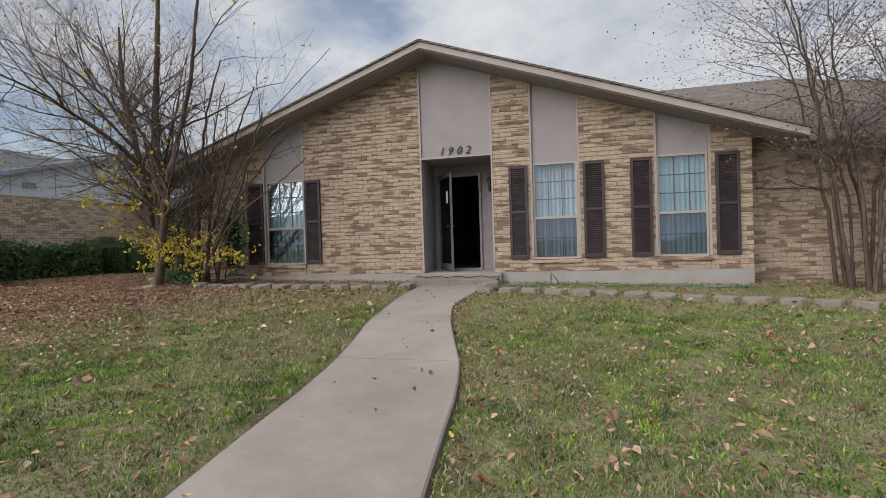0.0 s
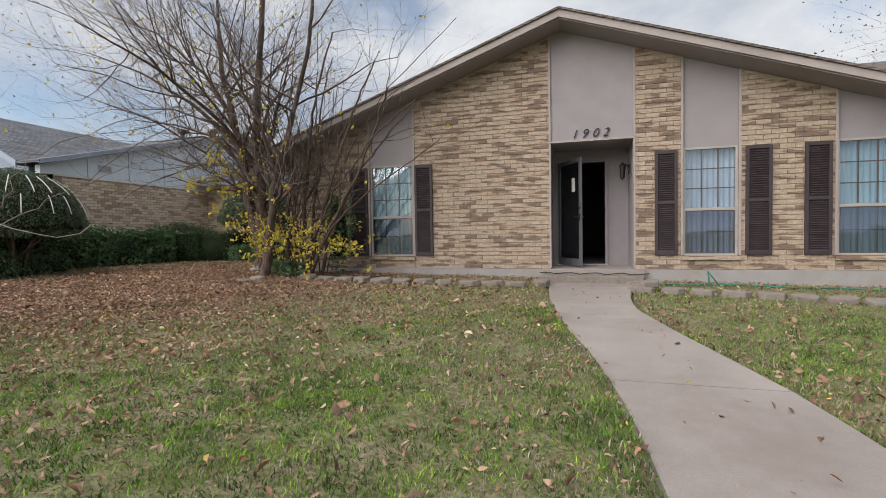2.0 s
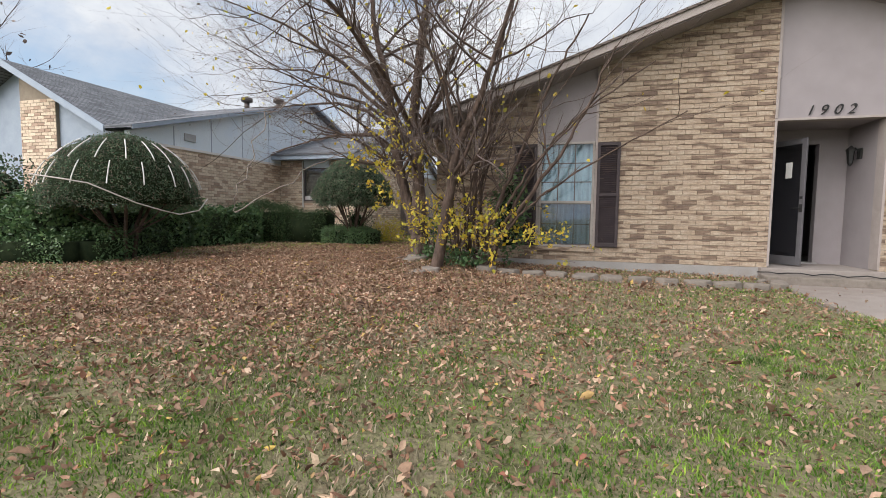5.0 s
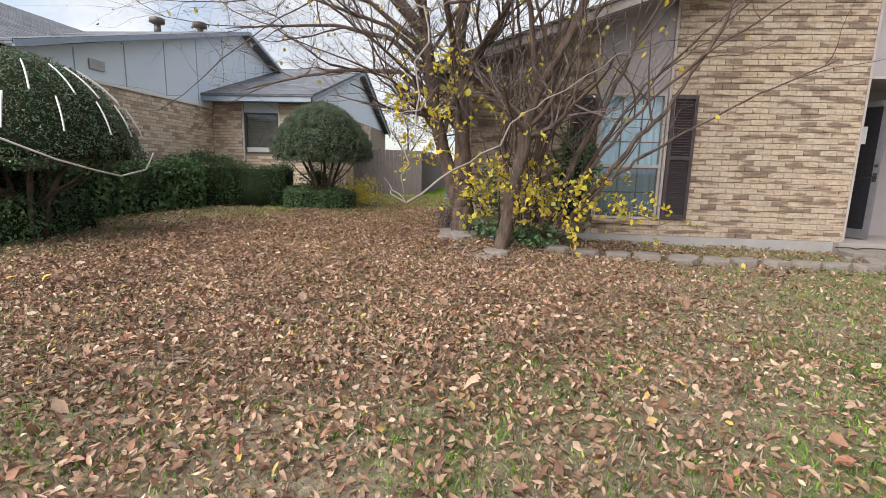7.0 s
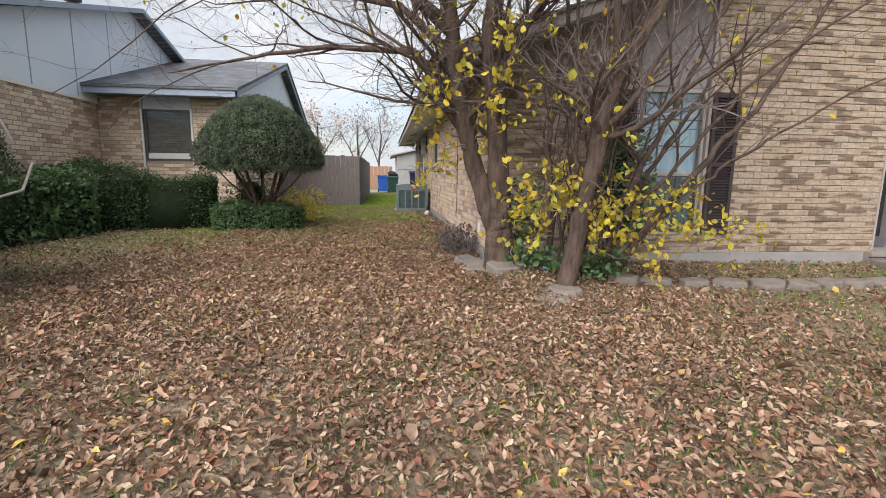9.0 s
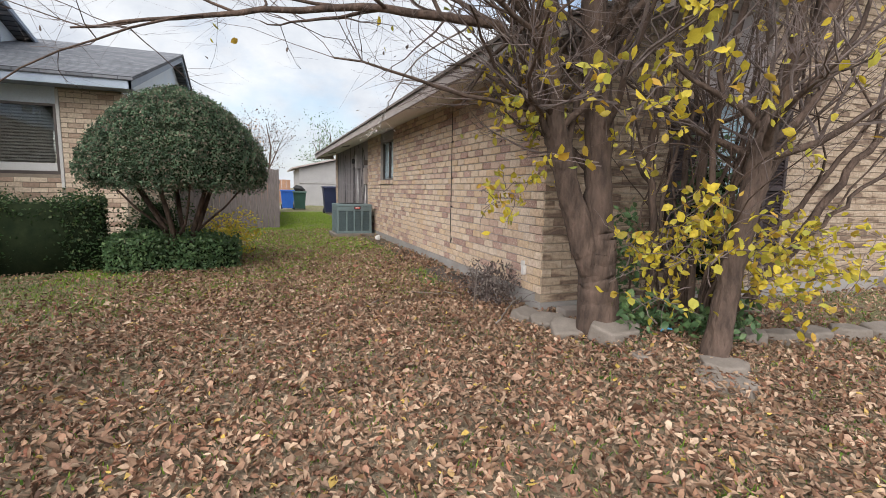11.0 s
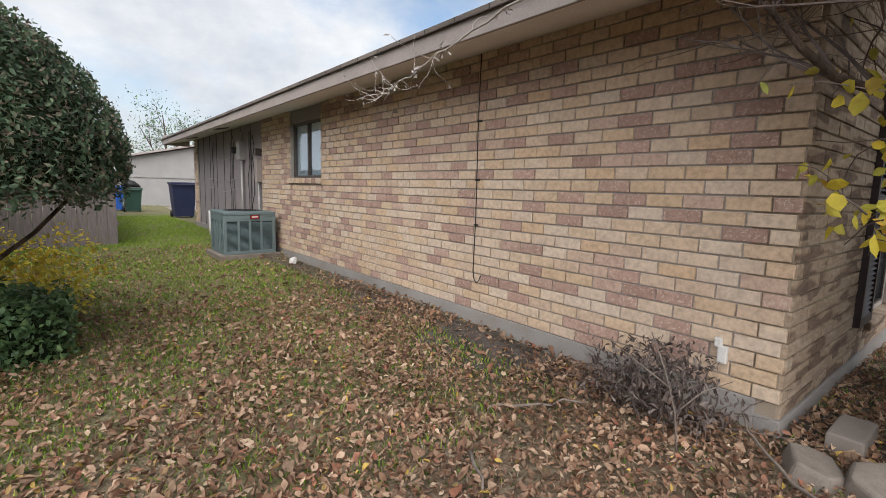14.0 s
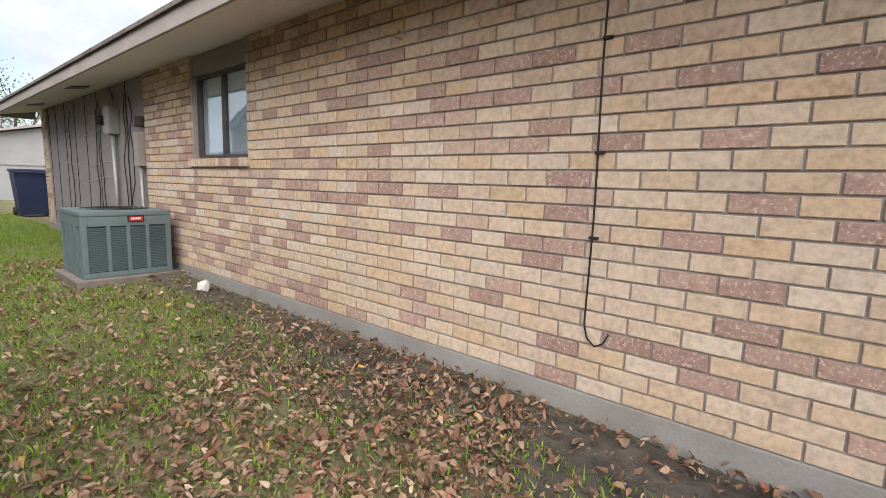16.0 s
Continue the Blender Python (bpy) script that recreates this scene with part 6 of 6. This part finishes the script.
nq = np.random.default_rng(33)
topiary("topiary_bush", "dome-clipped evergreen bush on several short trunks", -3.28, 3.25, 1.03, 1.03, 2.18, 46000, nq, 0.04)
big = topiary("topiary_bush", "large dome-clipped evergreen with white light strings", -5.2, -1.62, 1.2, 0.86, 2.06, 24000, nq, 0.04)
for k in range(32):
    a0 = k * 0.2
    pts = []
    for q in np.linspace(0.24, 0.54, 6) if k % 2 else np.linspace(0.58, 0.86, 6):
        r = 1.2 * (1 - q * q) ** 0.56 + 0.05
        pts.append((-5.2 + r * math.cos(a0 + 0.06 * q), -1.62 + r * math.sin(a0 + 0.06 * q), 0.86 + 1.2 * q + 0.01))
    part("light_string", Shape().tube(pts, 0.009, 4), M_WHITE, big, "white light string")
# pale cord draped round the lower rim
pts = []
for lat, z in ((-1.2, 1.28), (-0.8, 1.2), (-0.54, 1.15), (0.05, 0.87), (0.4, 0.76), (0.65, 0.70), (1.0, 0.77), (1.22, 0.98)):
    f = math.sqrt(max(0.02, 1.32 ** 2 - lat ** 2))
    pts.append((-5.2 + 0.57 * lat + 0.82 * f, -1.62 + 0.82 * lat - 0.57 * f, z))
part("light_cord", Shape().tube(pts, 0.011, 5), M_FLUFF, big, "pale cord sagging below the rim", True)


def hedge(name, label, line, half, z1, n, rng, mat, size=(0.035, 0.065), wild=0.0):
    """A clipped hedge along a line of plan points."""
    line = np.array(line, float)
    seg = np.linalg.norm(np.diff(line, axis=0), axis=1)
    cum = np.concatenate([[0], np.cumsum(seg)])
    def place(tt, across, zz):
        px = np.interp(tt, cum, line[:, 0]); py = np.interp(tt, cum, line[:, 1])
        k = np.clip(np.searchsorted(cum, tt) - 1, 0, len(seg) - 1)
        d = np.diff(line, axis=0)[k] / seg[k][:, None]
        return np.stack([px - d[:, 1] * across, py + d[:, 0] * across, ground_z(px, py) + zz], 1), np.stack([-d[:, 1], d[:, 0], 0 * px], 1)
    tt = rng.random(n) * cum[-1]
    f = rng.random(n)
    side = np.where(rng.random(n) < 0.5, -1.0, 1.0)
    bulge = 0.05 * np.sin(tt * 3.1) + 0.03 * np.sin(tt * 7.7) + wild * 0.1 * np.sin(tt * 2.3 + 1)
    top = z1 + bulge
    is_top = f > 0.62
    across = np.where(is_top, (rng.random(n) * 2 - 1) * half, side * (half + rng.normal(size=n) * 0.04 + bulge))
    zz = np.where(is_top, top + rng.normal(size=n) * (0.03 + wild * 0.05), rng.random(n) * top)
    pos, sd = place(tt, across, zz)
    nrm = np.where(is_top[:, None], np.array([0, 0, 1.0]), sd * side[:, None])
    end = rng.random(n // 14)
    for t_end in (0.0, cum[-1]):
        p2, _ = place(np.full(len(end), t_end), (end * 2 - 1) * half, rng.random(len(end)) * z1)
        pos = np.concatenate([pos, p2 + rng.normal(size=p2.shape) * 0.03]); nrm = np.concatenate([nrm, rng.normal(size=p2.shape)])
    nrm /= np.linalg.norm(nrm, axis=1, keepdims=True) + 1e-9
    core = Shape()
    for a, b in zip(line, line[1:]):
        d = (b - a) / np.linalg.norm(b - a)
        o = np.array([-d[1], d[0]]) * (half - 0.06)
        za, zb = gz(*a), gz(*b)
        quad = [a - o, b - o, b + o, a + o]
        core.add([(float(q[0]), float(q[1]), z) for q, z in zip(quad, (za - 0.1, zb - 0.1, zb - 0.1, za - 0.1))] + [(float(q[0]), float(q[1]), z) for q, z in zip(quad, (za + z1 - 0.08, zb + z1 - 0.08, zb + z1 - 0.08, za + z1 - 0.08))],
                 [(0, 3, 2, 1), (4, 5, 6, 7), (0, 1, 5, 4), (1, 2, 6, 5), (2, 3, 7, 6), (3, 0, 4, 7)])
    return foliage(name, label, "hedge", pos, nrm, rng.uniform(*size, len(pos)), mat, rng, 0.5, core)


hedge("hedge", "dark green clipped hedge below the neighbour's wall", [(-6.3, -2.6), (-6.35, 0.6), (-6.2, 2.0), (-6.0, 2.7)], 0.42, 0.86, 19000, nq, M_LEAF_G, (0.05, 0.1), 1.0)
hedge("hedge", "dark green yew-like hedge below the neighbour's window", [(-6.3, 3.1), (-5.4, 3.5), (-4.25, 3.75)], 0.5, 0.9, 17000, nq, M_LEAF_DARK, (0.025, 0.045), 0.9)
hedge("hedge", "low dark green hedge beside the topiary bush", [(-4.05, 3.3), (-2.65, 3.3)], 0.33, 0.4, 7000, nq, M_LEAF_G, (0.03, 0.05))
hedge("hedge", "low ragged green border hedge in fallen leaves", [(-7.6, -3.0), (-5.3, -2.35), (-5.4, -0.7)], 0.27, 0.42, 9000, nq, M_LEAF_G, (0.03, 0.055), 0.8)
hedge("hedge", "clipped green boundary hedge far along the yard", [(-13.5, -3.2), (-7.6, -3.2)], 0.5, 0.75, 10000, nq, M_LEAF_G, (0.05, 0.08))
# dark foliage beside the window and at the foot of the trees
def bush(name, label, centre, radii, n, mat, rng, size, cat="shrub", core=True, width=0.55, curl=0.25, droop=0.0):
    d = rng.normal(size=(n, 3)); d /= np.linalg.norm(d, axis=1, keepdims=True)
    r = rng.random(n) ** 0.4 * (1 + 0.2 * np.sin(d[:, 0] * 7 + d[:, 2] * 5))
    pos = np.array(centre) + d * np.array(radii) * r[:, None]
    c = Shape()
    if core:
        qs = np.linspace(-0.9, 0.9, 7)
        c.tube([(centre[0], centre[1], centre[2] + radii[2] * 0.7 * q) for q in qs], [0.6 * min(radii[:2]) * math.sqrt(1 - q * q) + 0.01 for q in qs], 10)
    return foliage(name, label, cat, pos, d, rng.uniform(*size, n), mat, rng, 0.2, c if core else None, width=width, curl=curl, droop=droop)


bush("shrub", "dense dark green shrub growing against the window", (1.35, -0.5, 0.75), (0.32, 0.25, 0.75), 1500, M_LEAF_G, nq, (0.04, 0.08))
bush("ivy", "green ivy at the foot of the tree", (0.25, -0.95, 0.1), (0.28, 0.22, 0.2), 420, M_LEAF_G, nq, (0.04, 0.08), "ivy", False)
bush("ivy", "green seedlings between the tree trunks", (0.75, -1.15, 0.08), (0.4, 0.2, 0.2), 420, M_LEAF_G, nq, (0.04, 0.08), "ivy", False)
bush("ivy", "green creeper climbing behind the trunk", (0.28, -0.62, 0.5), (0.22, 0.2, 0.45), 420, M_LEAF_G, nq, (0.04, 0.07), "ivy", False)
bush("shrub", "dark shrub behind the topiary trunks", (-3.75, 4.35, 0.42), (0.5, 0.35, 0.5), 2600, M_LEAF_DARK, nq, (0.03, 0.05))
bush("shrub", "yellow-green shrub beneath the topiary bush", (-2.85, 4.6, 0.25), (0.5, 0.7, 0.42), 1500, M_LEAF_Y, nq, (0.035, 0.06), core=False)
bush("shrub", "round dark evergreen by the neighbour's front wall", (-8.6, -1.6, 0.9), (1.1, 0.9, 0.9), 4500, M_LEAF_TOP, nq, (0.05, 0.08))
dead = bush("withered_shrub", "withered grey-brown shrub beside the foundation", (-0.27, 0.48, 0.10), (0.25, 0.38, 0.24), 1500, M_DEAD, nq, (0.022, 0.055), core=False, width=0.26, curl=0.7, droop=1.3)
for i in range(56):
    pts, rr = limb((-0.25 + rt.gauss(0, 0.06), 0.5 + rt.gauss(0, 0.12), -0.05), (rt.gauss(0, 0.6), rt.gauss(0, 0.8), rt.uniform(0.3, 1.0)), rt.uniform(0.2, 0.52), 0.004, 0.0015, rt, 0.2, 0, 6, 0.25)
    part("stem", Shape().tube(pts, rr, 4, False), M_TWIG, dead)
fork = Shape()
fork.tube([(-0.55, 0.22, -0.04), (-0.53, 0.25, 0.12), (-0.47, 0.33, 0.26), (-0.40, 0.45, 0.42)], [0.005, 0.0042, 0.0034, 0.002], 6)
fork.tube([(-0.53, 0.25, 0.12), (-0.44, 0.18, 0.22), (-0.33, 0.10, 0.27)], [0.004, 0.003, 0.0015], 6)
fork.tube([(-0.49, 0.30, 0.21), (-0.52, 0.46, 0.30), (-0.50, 0.62, 0.36)], [0.004, 0.0033, 0.002], 5)
part("forked_branch", fork, M_BARK_PALE, dead, "pale forked dead branch", True)
def stick(pts, r, mat, label, seed):
    rk = random.Random(seed)
    p = crooked([(x, y, gz(x, y) + h) for x, y, h in pts], 4, 0.008, rk)
    st = Shape().tube(p, [r * (1 - 0.6 * i / len(p)) for i in range(len(p))], 6)
    tagged(part("fallen_stick", st, mat, smooth=True), label, "stick", "fallen sticks")


stick([(-0.95, 1.0, 0.03), (-0.72, 0.86, 0.04), (-0.5, 0.72, 0.03)], 0.010, M_BARK_PALE, "short pale stick lying in the fallen leaves", 1)
stick([(-0.62, -0.35, 0.05), (-0.35, -0.05, 0.08), (-0.12, 0.12, 0.12)], 0.009, M_BARK_PALE, "thin pale stick leaning towards the house corner", 2)
stick([(-1.3, 0.75, 0.03), (-1.45, 0.52, 0.04)], 0.010, M_BARK_PALE, "broken pale twig on the leaf litter", 4)
scrap = Shape().tube([(0.30, -1.08, gz(0.30, -1.08) + 0.02), (0.33, -1.09, gz(0.33, -1.09) + 0.045), (0.37, -1.11, gz(0.37, -1.11) + 0.04)], [0.008, 0.012, 0.005], 6)
tagged(part("plastic_scrap", scrap, M_SCRAP), "small blue plastic scrap at the foot of the trees", "scrap")
# bare multi-stemmed tree at the far corner
cs = []
for i in range(13):
    bx, by = 11.95 + rt.gauss(0, 0.28), -0.55 + rt.gauss(0, 0.2)
    ax, ay, H = (bx - 11.95) * 0.7 + rt.gauss(-0.08, 0.3), rt.gauss(-0.05, 0.16), rt.uniform(3.2, 5.2)
    cs.append(([(bx, by, gz(bx, by) - 0.03)] + [(bx + ax * H * f * 0.7 * (0.6 + 0.4 * f) + rt.gauss(0, 0.03), by + ay * H * f * 0.7, H * f) for f in (0.25, 0.5, 0.75, 1.0)], rt.uniform(0.02, 0.038), 0.008))
corner_tree, ctips = tree("bare_tree", "bare multi-stemmed tree with dark seed heads", cs, rt, M_BARK, M_TWIG, 0.02, (13, 8, 6), 1.0, floor=1.2)
tagged(part("seed_growth", leaf_mesh("seed_growth", fan(ctips, 11000, 0.07, nr), nr.uniform(0.02, 0.05, 11000), M_DEAD, nr, curl=0.5), M_DEAD, corner_tree), kind="stuff")


def far_tree(x, y, h, seed, mat, n, label, R=1.6, lo=0.35):
    rr = random.Random(seed)
    ra = np.random.default_rng(seed)
    t, tp = tree("far_tree", label, [([(x, y, -0.3), (x + 0.1, y, h * 0.35), (x + rr.gauss(0, 0.3), y, h * 0.7), (x, y, h)], 0.14, 0.03), ([(x, y, h * 0.3), (x - R * 0.5, y + 0.3, h * 0.6), (x - R, y, h * 0.85)], 0.07, 0.02), ([(x, y, h * 0.35), (x + R * 0.5, y - 0.3, h * 0.6), (x + R, y, h * 0.85)], 0.07, 0.02)], rr, M_BARK, M_TWIG, 0.03, (8, 5, 3), 0.9)
    if n:
        tagged(part("leaves", leaf_mesh("leaves", fan(tp, n, 0.22, ra), ra.uniform(0.10, 0.2, n), mat, ra, curl=0.3), mat, t), kind="stuff")


far_tree(-6.5, 34, 5.0, 3, M_LITTER, 1500, "distant tree with rust-coloured autumn leaves")
far_tree(-3.6, 38, 5.6, 4, M_DEAD, 500, "distant bare grey tree")
far_tree(-1.9, 48, 7.2, 14, M_DEAD, 500, "distant bare grey tree")
far_tree(3.6, 42, 6.2, 6, M_LEAF_G, 1400, "distant green tree behind the garage")
far_tree(-15.5, 2.5, 6.0, 7, M_DEAD, 200, "bare street tree beyond the neighbour's house")

# ---- fallen leaves and grass ----
def scatter(n, x0, x1, y0, y1, rng):
    return rng.uniform(x0, x1, n), rng.uniform(y0, y1, n)


rl = np.random.default_rng(77)
x, y = scatter(330000, -7, 13, -11, 8.5, rl)
L = litter(x, y)
keep = (rl.random(len(x)) < np.where(on_path(x, y), 0.012, 0.20 + 0.26 * (1 - smoothstep(1.5, 4.5, x)) * (1 - L) + 0.78 * L ** 1.1)) & ~in_house(x, y) & ~((x > -0.66) & (x < -0.1) & (np.abs(y - 1.75) < 0.45) & (rl.random(len(x)) < 0.75))
x2, y2 = scatter(215000, -4.6, 2.6, -6.6, 4.6, rl)
fade = np.clip((2.6 - x2) / 2.2, 0, 1) * np.clip((y2 + 6.6) / 1.6, 0, 1) * np.clip((x2 + 4.6) / 1.0, 0, 1) * np.clip((4.6 - y2) / 1.2, 0, 1)
k2 = (rl.random(len(x2)) < 0.8 * fade * litter(x2, y2) ** 1.2) & ~((x2 > -0.62) & (x2 < 0) & (np.abs(y2 - 1.75) < 0.5) & (rl.random(len(x2)) < 0.8)) & ~in_house(x2, y2) & ~on_path(x2, y2)
x, y = np.concatenate([x[keep], x2[k2]]), np.concatenate([y[keep], y2[k2]])
pos = np.stack([x, y, ground_z(x, y) + rl.uniform(0.006, 0.042, len(x))], 1)
nrm = rl.normal(size=pos.shape) * 0.62 + np.array([0, 0, 1.0])
nrm /= np.linalg.norm(nrm, axis=1, keepdims=True)
sz = (0.016 + 0.038 * rl.random(len(x)) ** 1.4) * np.where(rl.random(len(x)) < 0.035, 1.7, 1.0)
me = leaf_mesh("fallen_leaves", pos, sz, M_LITTER, rl, nrm, 0.9, 0.55, 0.46)
xb, yb = scatter(520, -4, 12, -9.8, -0.8, rl)
xb, yb = xb[~on_path(xb, yb)], yb[~on_path(xb, yb)]
pb = np.stack([xb, yb, ground_z(xb, yb) + 0.045], 1)
nb_ = rl.normal(size=pb.shape) * 0.3 + np.array([0, 0, 1.0])
nb_ /= np.linalg.norm(nb_, axis=1, keepdims=True)
big_leaves = leaf_mesh("large_fallen_leaves", pb, rl.uniform(0.05, 0.085, len(xb)), M_LITTER, rl, nb_, 0.8, 0.9, 0.6)
tagged(new("large_fallen_leaves", big_leaves), "large curled tan leaves lying on the grass", "fallen leaves", kind="stuff")
tagged(new("fallen_leaves", me), "dry brown fallen leaves strewn over the lawn", "fallen leaves", kind="stuff")


def blades(name, x, y, h, w, mat, rng, label):
    n = len(x)
    z = ground_z(x, y) - 0.004
    a = rng.random(n) * 2 * math.pi
    s = np.stack([np.cos(a), np.sin(a), 0 * a], 1)
    b = rng.random(n) * 2 * math.pi
    lean = np.stack([np.cos(b), np.sin(b), 0 * b], 1) * (h * rng.uniform(0.15, 1.0, n))[:, None]
    base = np.stack([x, y, z], 1)
    up = np.array([0, 0, 1.0])
    v = np.empty((n, 5, 3))
    v[:, 0] = base - s * w[:, None] / 2
    v[:, 1] = base + s * w[:, None] / 2
    mid = base + up * (h * 0.55)[:, None] + lean * 0.35
    v[:, 2] = mid + s * w[:, None] * 0.4
    v[:, 3] = mid - s * w[:, None] * 0.4
    v[:, 4] = base + up * (h * 0.85)[:, None] + lean
    o = (np.arange(n) * 5)[:, None]
    tris = np.concatenate([o + np.array([[0, 1, 2]]), o + np.array([[0, 2, 3]]), o + np.array([[3, 2, 4]])])
    return tagged(new(name, arrays_mesh(name, v.reshape(-1, 3), tris, mat)), label, "grass", kind="stuff")


rgz = np.random.default_rng(99)
x, y = scatter(760000, -6.5, 12.5, -10.5, 8.0, rgz)
L = litter(x, y, False)
clump = np.clip(0.5 + 0.5 * wobble(x, y, 1.6, 2.0) + 0.55 * wobble(x, y, 6.0, 0.5), 0.03, 1)
near = np.clip(1.25 - 0.10 * np.abs(y + 6), 0.35, 1)
keep = (rgz.random(len(x)) < clump * (1 - 0.45 * L) * near) & ~on_path(x, y, 0.02) & ~in_house(x, y) & ~((x > -0.3) & (x < 0) & (y > 0.3) & (y < 6))
x, y = x[keep], y[keep]
xs, ys = scatter(620000, -1.5, 10.5, -8.2, -2.2, rgz)
ks = (rgz.random(len(xs)) < (1 - 0.7 * litter(xs, ys, False)) * np.clip(0.55 + 0.5 * wobble(xs, ys, 1.1, 4.0), 0.12, 1) * np.clip((ys + 8.2) / 0.8, 0, 1) * np.clip((-ys - 2.2) / 2.0 + 0.2, 0, 1)) & ~on_path(xs, ys, 0.02)
xs, ys = xs[ks], ys[ks]
blades("lawn_turf", xs, ys, rgz.uniform(0.012, 0.034, len(xs)), rgz.uniform(0.004, 0.007, len(xs)), M_GRASS, rgz, "short matted lawn turf between the taller tufts")
blades("lawn_grass", x, y, rgz.uniform(0.02, 0.055, len(x)), rgz.uniform(0.005, 0.010, len(x)), M_GRASS, rgz, "patchy lawn grass, green and straw-coloured blades")
x, y = scatter(170000, -4.5, 0, 0.8, 17, rgz)
keep = (rgz.random(len(x)) < np.clip(0.48 + 0.12 * (y - 1.5), 0, 1) * np.clip(0.7 + 0.5 * wobble(x, y, 1.5), 0.1, 1)) & ~((x > -0.36) & (y < 6.5)) & ~in_house(x, y)
x, y = x[keep], y[keep]
blades("side_grass", x, y, rgz.uniform(0.03, 0.06, len(x)), rgz.uniform(0.004, 0.008, len(x)), M_GRASS_B, rgz, "bright green grass beside the house")

# ---- bricks ----
def brick_shape(lx, top0, top1, deep, rng=None):
    """A brick along x from 0, its face at y = 0, joints recessed behind; its top may slope under the roof."""
    e = 0.003
    s = Shape()
    s.v = [(0, deep, 0), (lx, deep, 0), (lx, deep, top1), (0, deep, top0),
           (0, e, 0), (lx, e, 0), (lx, e, top1), (0, e, top0),
           (e, 0, e), (lx - e, 0, e), (lx - e, 0, max(top1 - e, 2 * e)), (e, 0, max(top0 - e, 2 * e))]
    s.f = [(0, 4, 7, 3), (1, 2, 6, 5), (3, 7, 6, 2), (0, 1, 5, 4), (4, 5, 9, 8), (5, 6, 10, 9), (6, 7, 11, 10), (7, 4, 8, 11), (8, 9, 10, 11)]
    return s


def courses(x0, x1, z0, ztop, zmax=None, first=0.0):
    """Cells of running bond between x0 and x1: (x, length, z, top at either end)."""
    k = 0
    z = z0
    while True:
        hi = max(ztop(x0), ztop(x1), ztop(min(max(RIDGE_X, x0), x1))) if zmax is None else zmax
        if z > hi - 0.01:
            return
        off = first + (BL / 2 if k % 2 else 0)
        i0 = math.floor((x0 - off) / BL) - 1
        for i in range(i0, i0 + int((x1 - x0) / BL) + 4):
            a, b = max(off + i * BL, x0), min(off + (i + 1) * BL, x1)
            if b - a < 0.035:
                continue
            a, b = a + JOINT / 2, b - JOINT / 2
            t0, t1 = (min(CH - JOINT, ztop(q) - z) if zmax is None else min(CH - JOINT, zmax - z) for q in (a, b))
            if min(t0, t1) > 0.02:
                yield a, b - a, z, t0, t1
        z += CH
        k += 1


def lay(cells, place, parent, mat, mat_rest, near, rest_name):
    """Bricks near the walk become pieces of their own; the rest are joined."""
    whole = {}
    rest = Shape()
    rng = random.Random(11)
    count = 0
    for a, l, z, t0, t1 in cells:
        out = rng.uniform(-0.002, 0.002)
        if near(a, z) and count < 300:
            key = (round(l, 3), round(t0, 3), round(t1, 3))
            if key not in whole:
                whole[key] = brick_shape(l, t0, t1, 0.02).mesh("brick")
                whole[key].materials.append(mat)
            ob = new("brick", whole[key])
            ob.parent = parent
            ob.matrix_parent_inverse = parent.matrix_world.inverted()
            ob.matrix_basis = place(a, out, z)
            count += 1
        else:
            b = brick_shape(l, t0, t1, 0.02)
            m = place(a, out, z)
            rest.add([tuple(m @ Vector(p)) for p in b.v], b.f)
    tagged(part(rest_name, rest, mat_rest, parent), kind="stuff")


def place_front(a, out, z):
    return Matrix.Translation((a, -0.004 + out, z))


def place_side(a, out, z):                # a runs from the back towards the front corner
    return Matrix.Translation((-0.008 + out, HY - a, z)) @ pose(0, 0, 0, 0, 0, -90)


for x0, x1, kind in STRIPS:
    if kind == "b":
        cells = list(courses(x0 + (0.006 if x0 == 0 else 0), x1, FZ, under))
    elif kind == "w":
        cells = list(courses(x0, x1, FZ, under, SILL - 0.07))
    else:
        continue
    cells = [(a - 0.003, l + 0.006, z, t0, t1) for a, l, z, t0, t1 in cells]     # thin upright joints
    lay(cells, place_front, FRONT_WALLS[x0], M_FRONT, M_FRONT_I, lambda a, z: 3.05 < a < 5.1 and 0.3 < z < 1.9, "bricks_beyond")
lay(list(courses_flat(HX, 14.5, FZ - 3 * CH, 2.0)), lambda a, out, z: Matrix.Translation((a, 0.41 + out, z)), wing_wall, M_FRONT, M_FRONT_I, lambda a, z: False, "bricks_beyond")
side_cells = []
Y = lambda y: HY - y
for a, b, top in ((Y(SW[0]), Y(0.0), None), (Y(7.47), Y(SW[1]), None), (Y(HY - 0.02), Y(12.33), None)):
    side_cells += list(courses(a, b, SZ, None, SIDE_TOP))
side_cells += list(courses(Y(SW[1]), Y(SW[0]), SZ, None, SW[2] - 0.08))
side_wall = bpy.data.objects["wall_side"]
lay(side_cells, place_side, side_wall, M_BRICK, M_BRICK_I, lambda a, z: 0.25 < HY - a < 3.6 and 0.15 < z < 1.75, "bricks_beyond")

for nb_wall, cells, place in NB_BRICKS:
    rest = Shape()
    for a, l, z, t0, t1 in cells:
        b = brick_shape(l, t0, t1, 0.02)
        m = place(a, z)
        rest.add([tuple(m @ Vector(p)) for p in b.v], b.f)
    tagged(part("bricks", rest, M_NB_BRICK, nb_wall), kind="stuff")
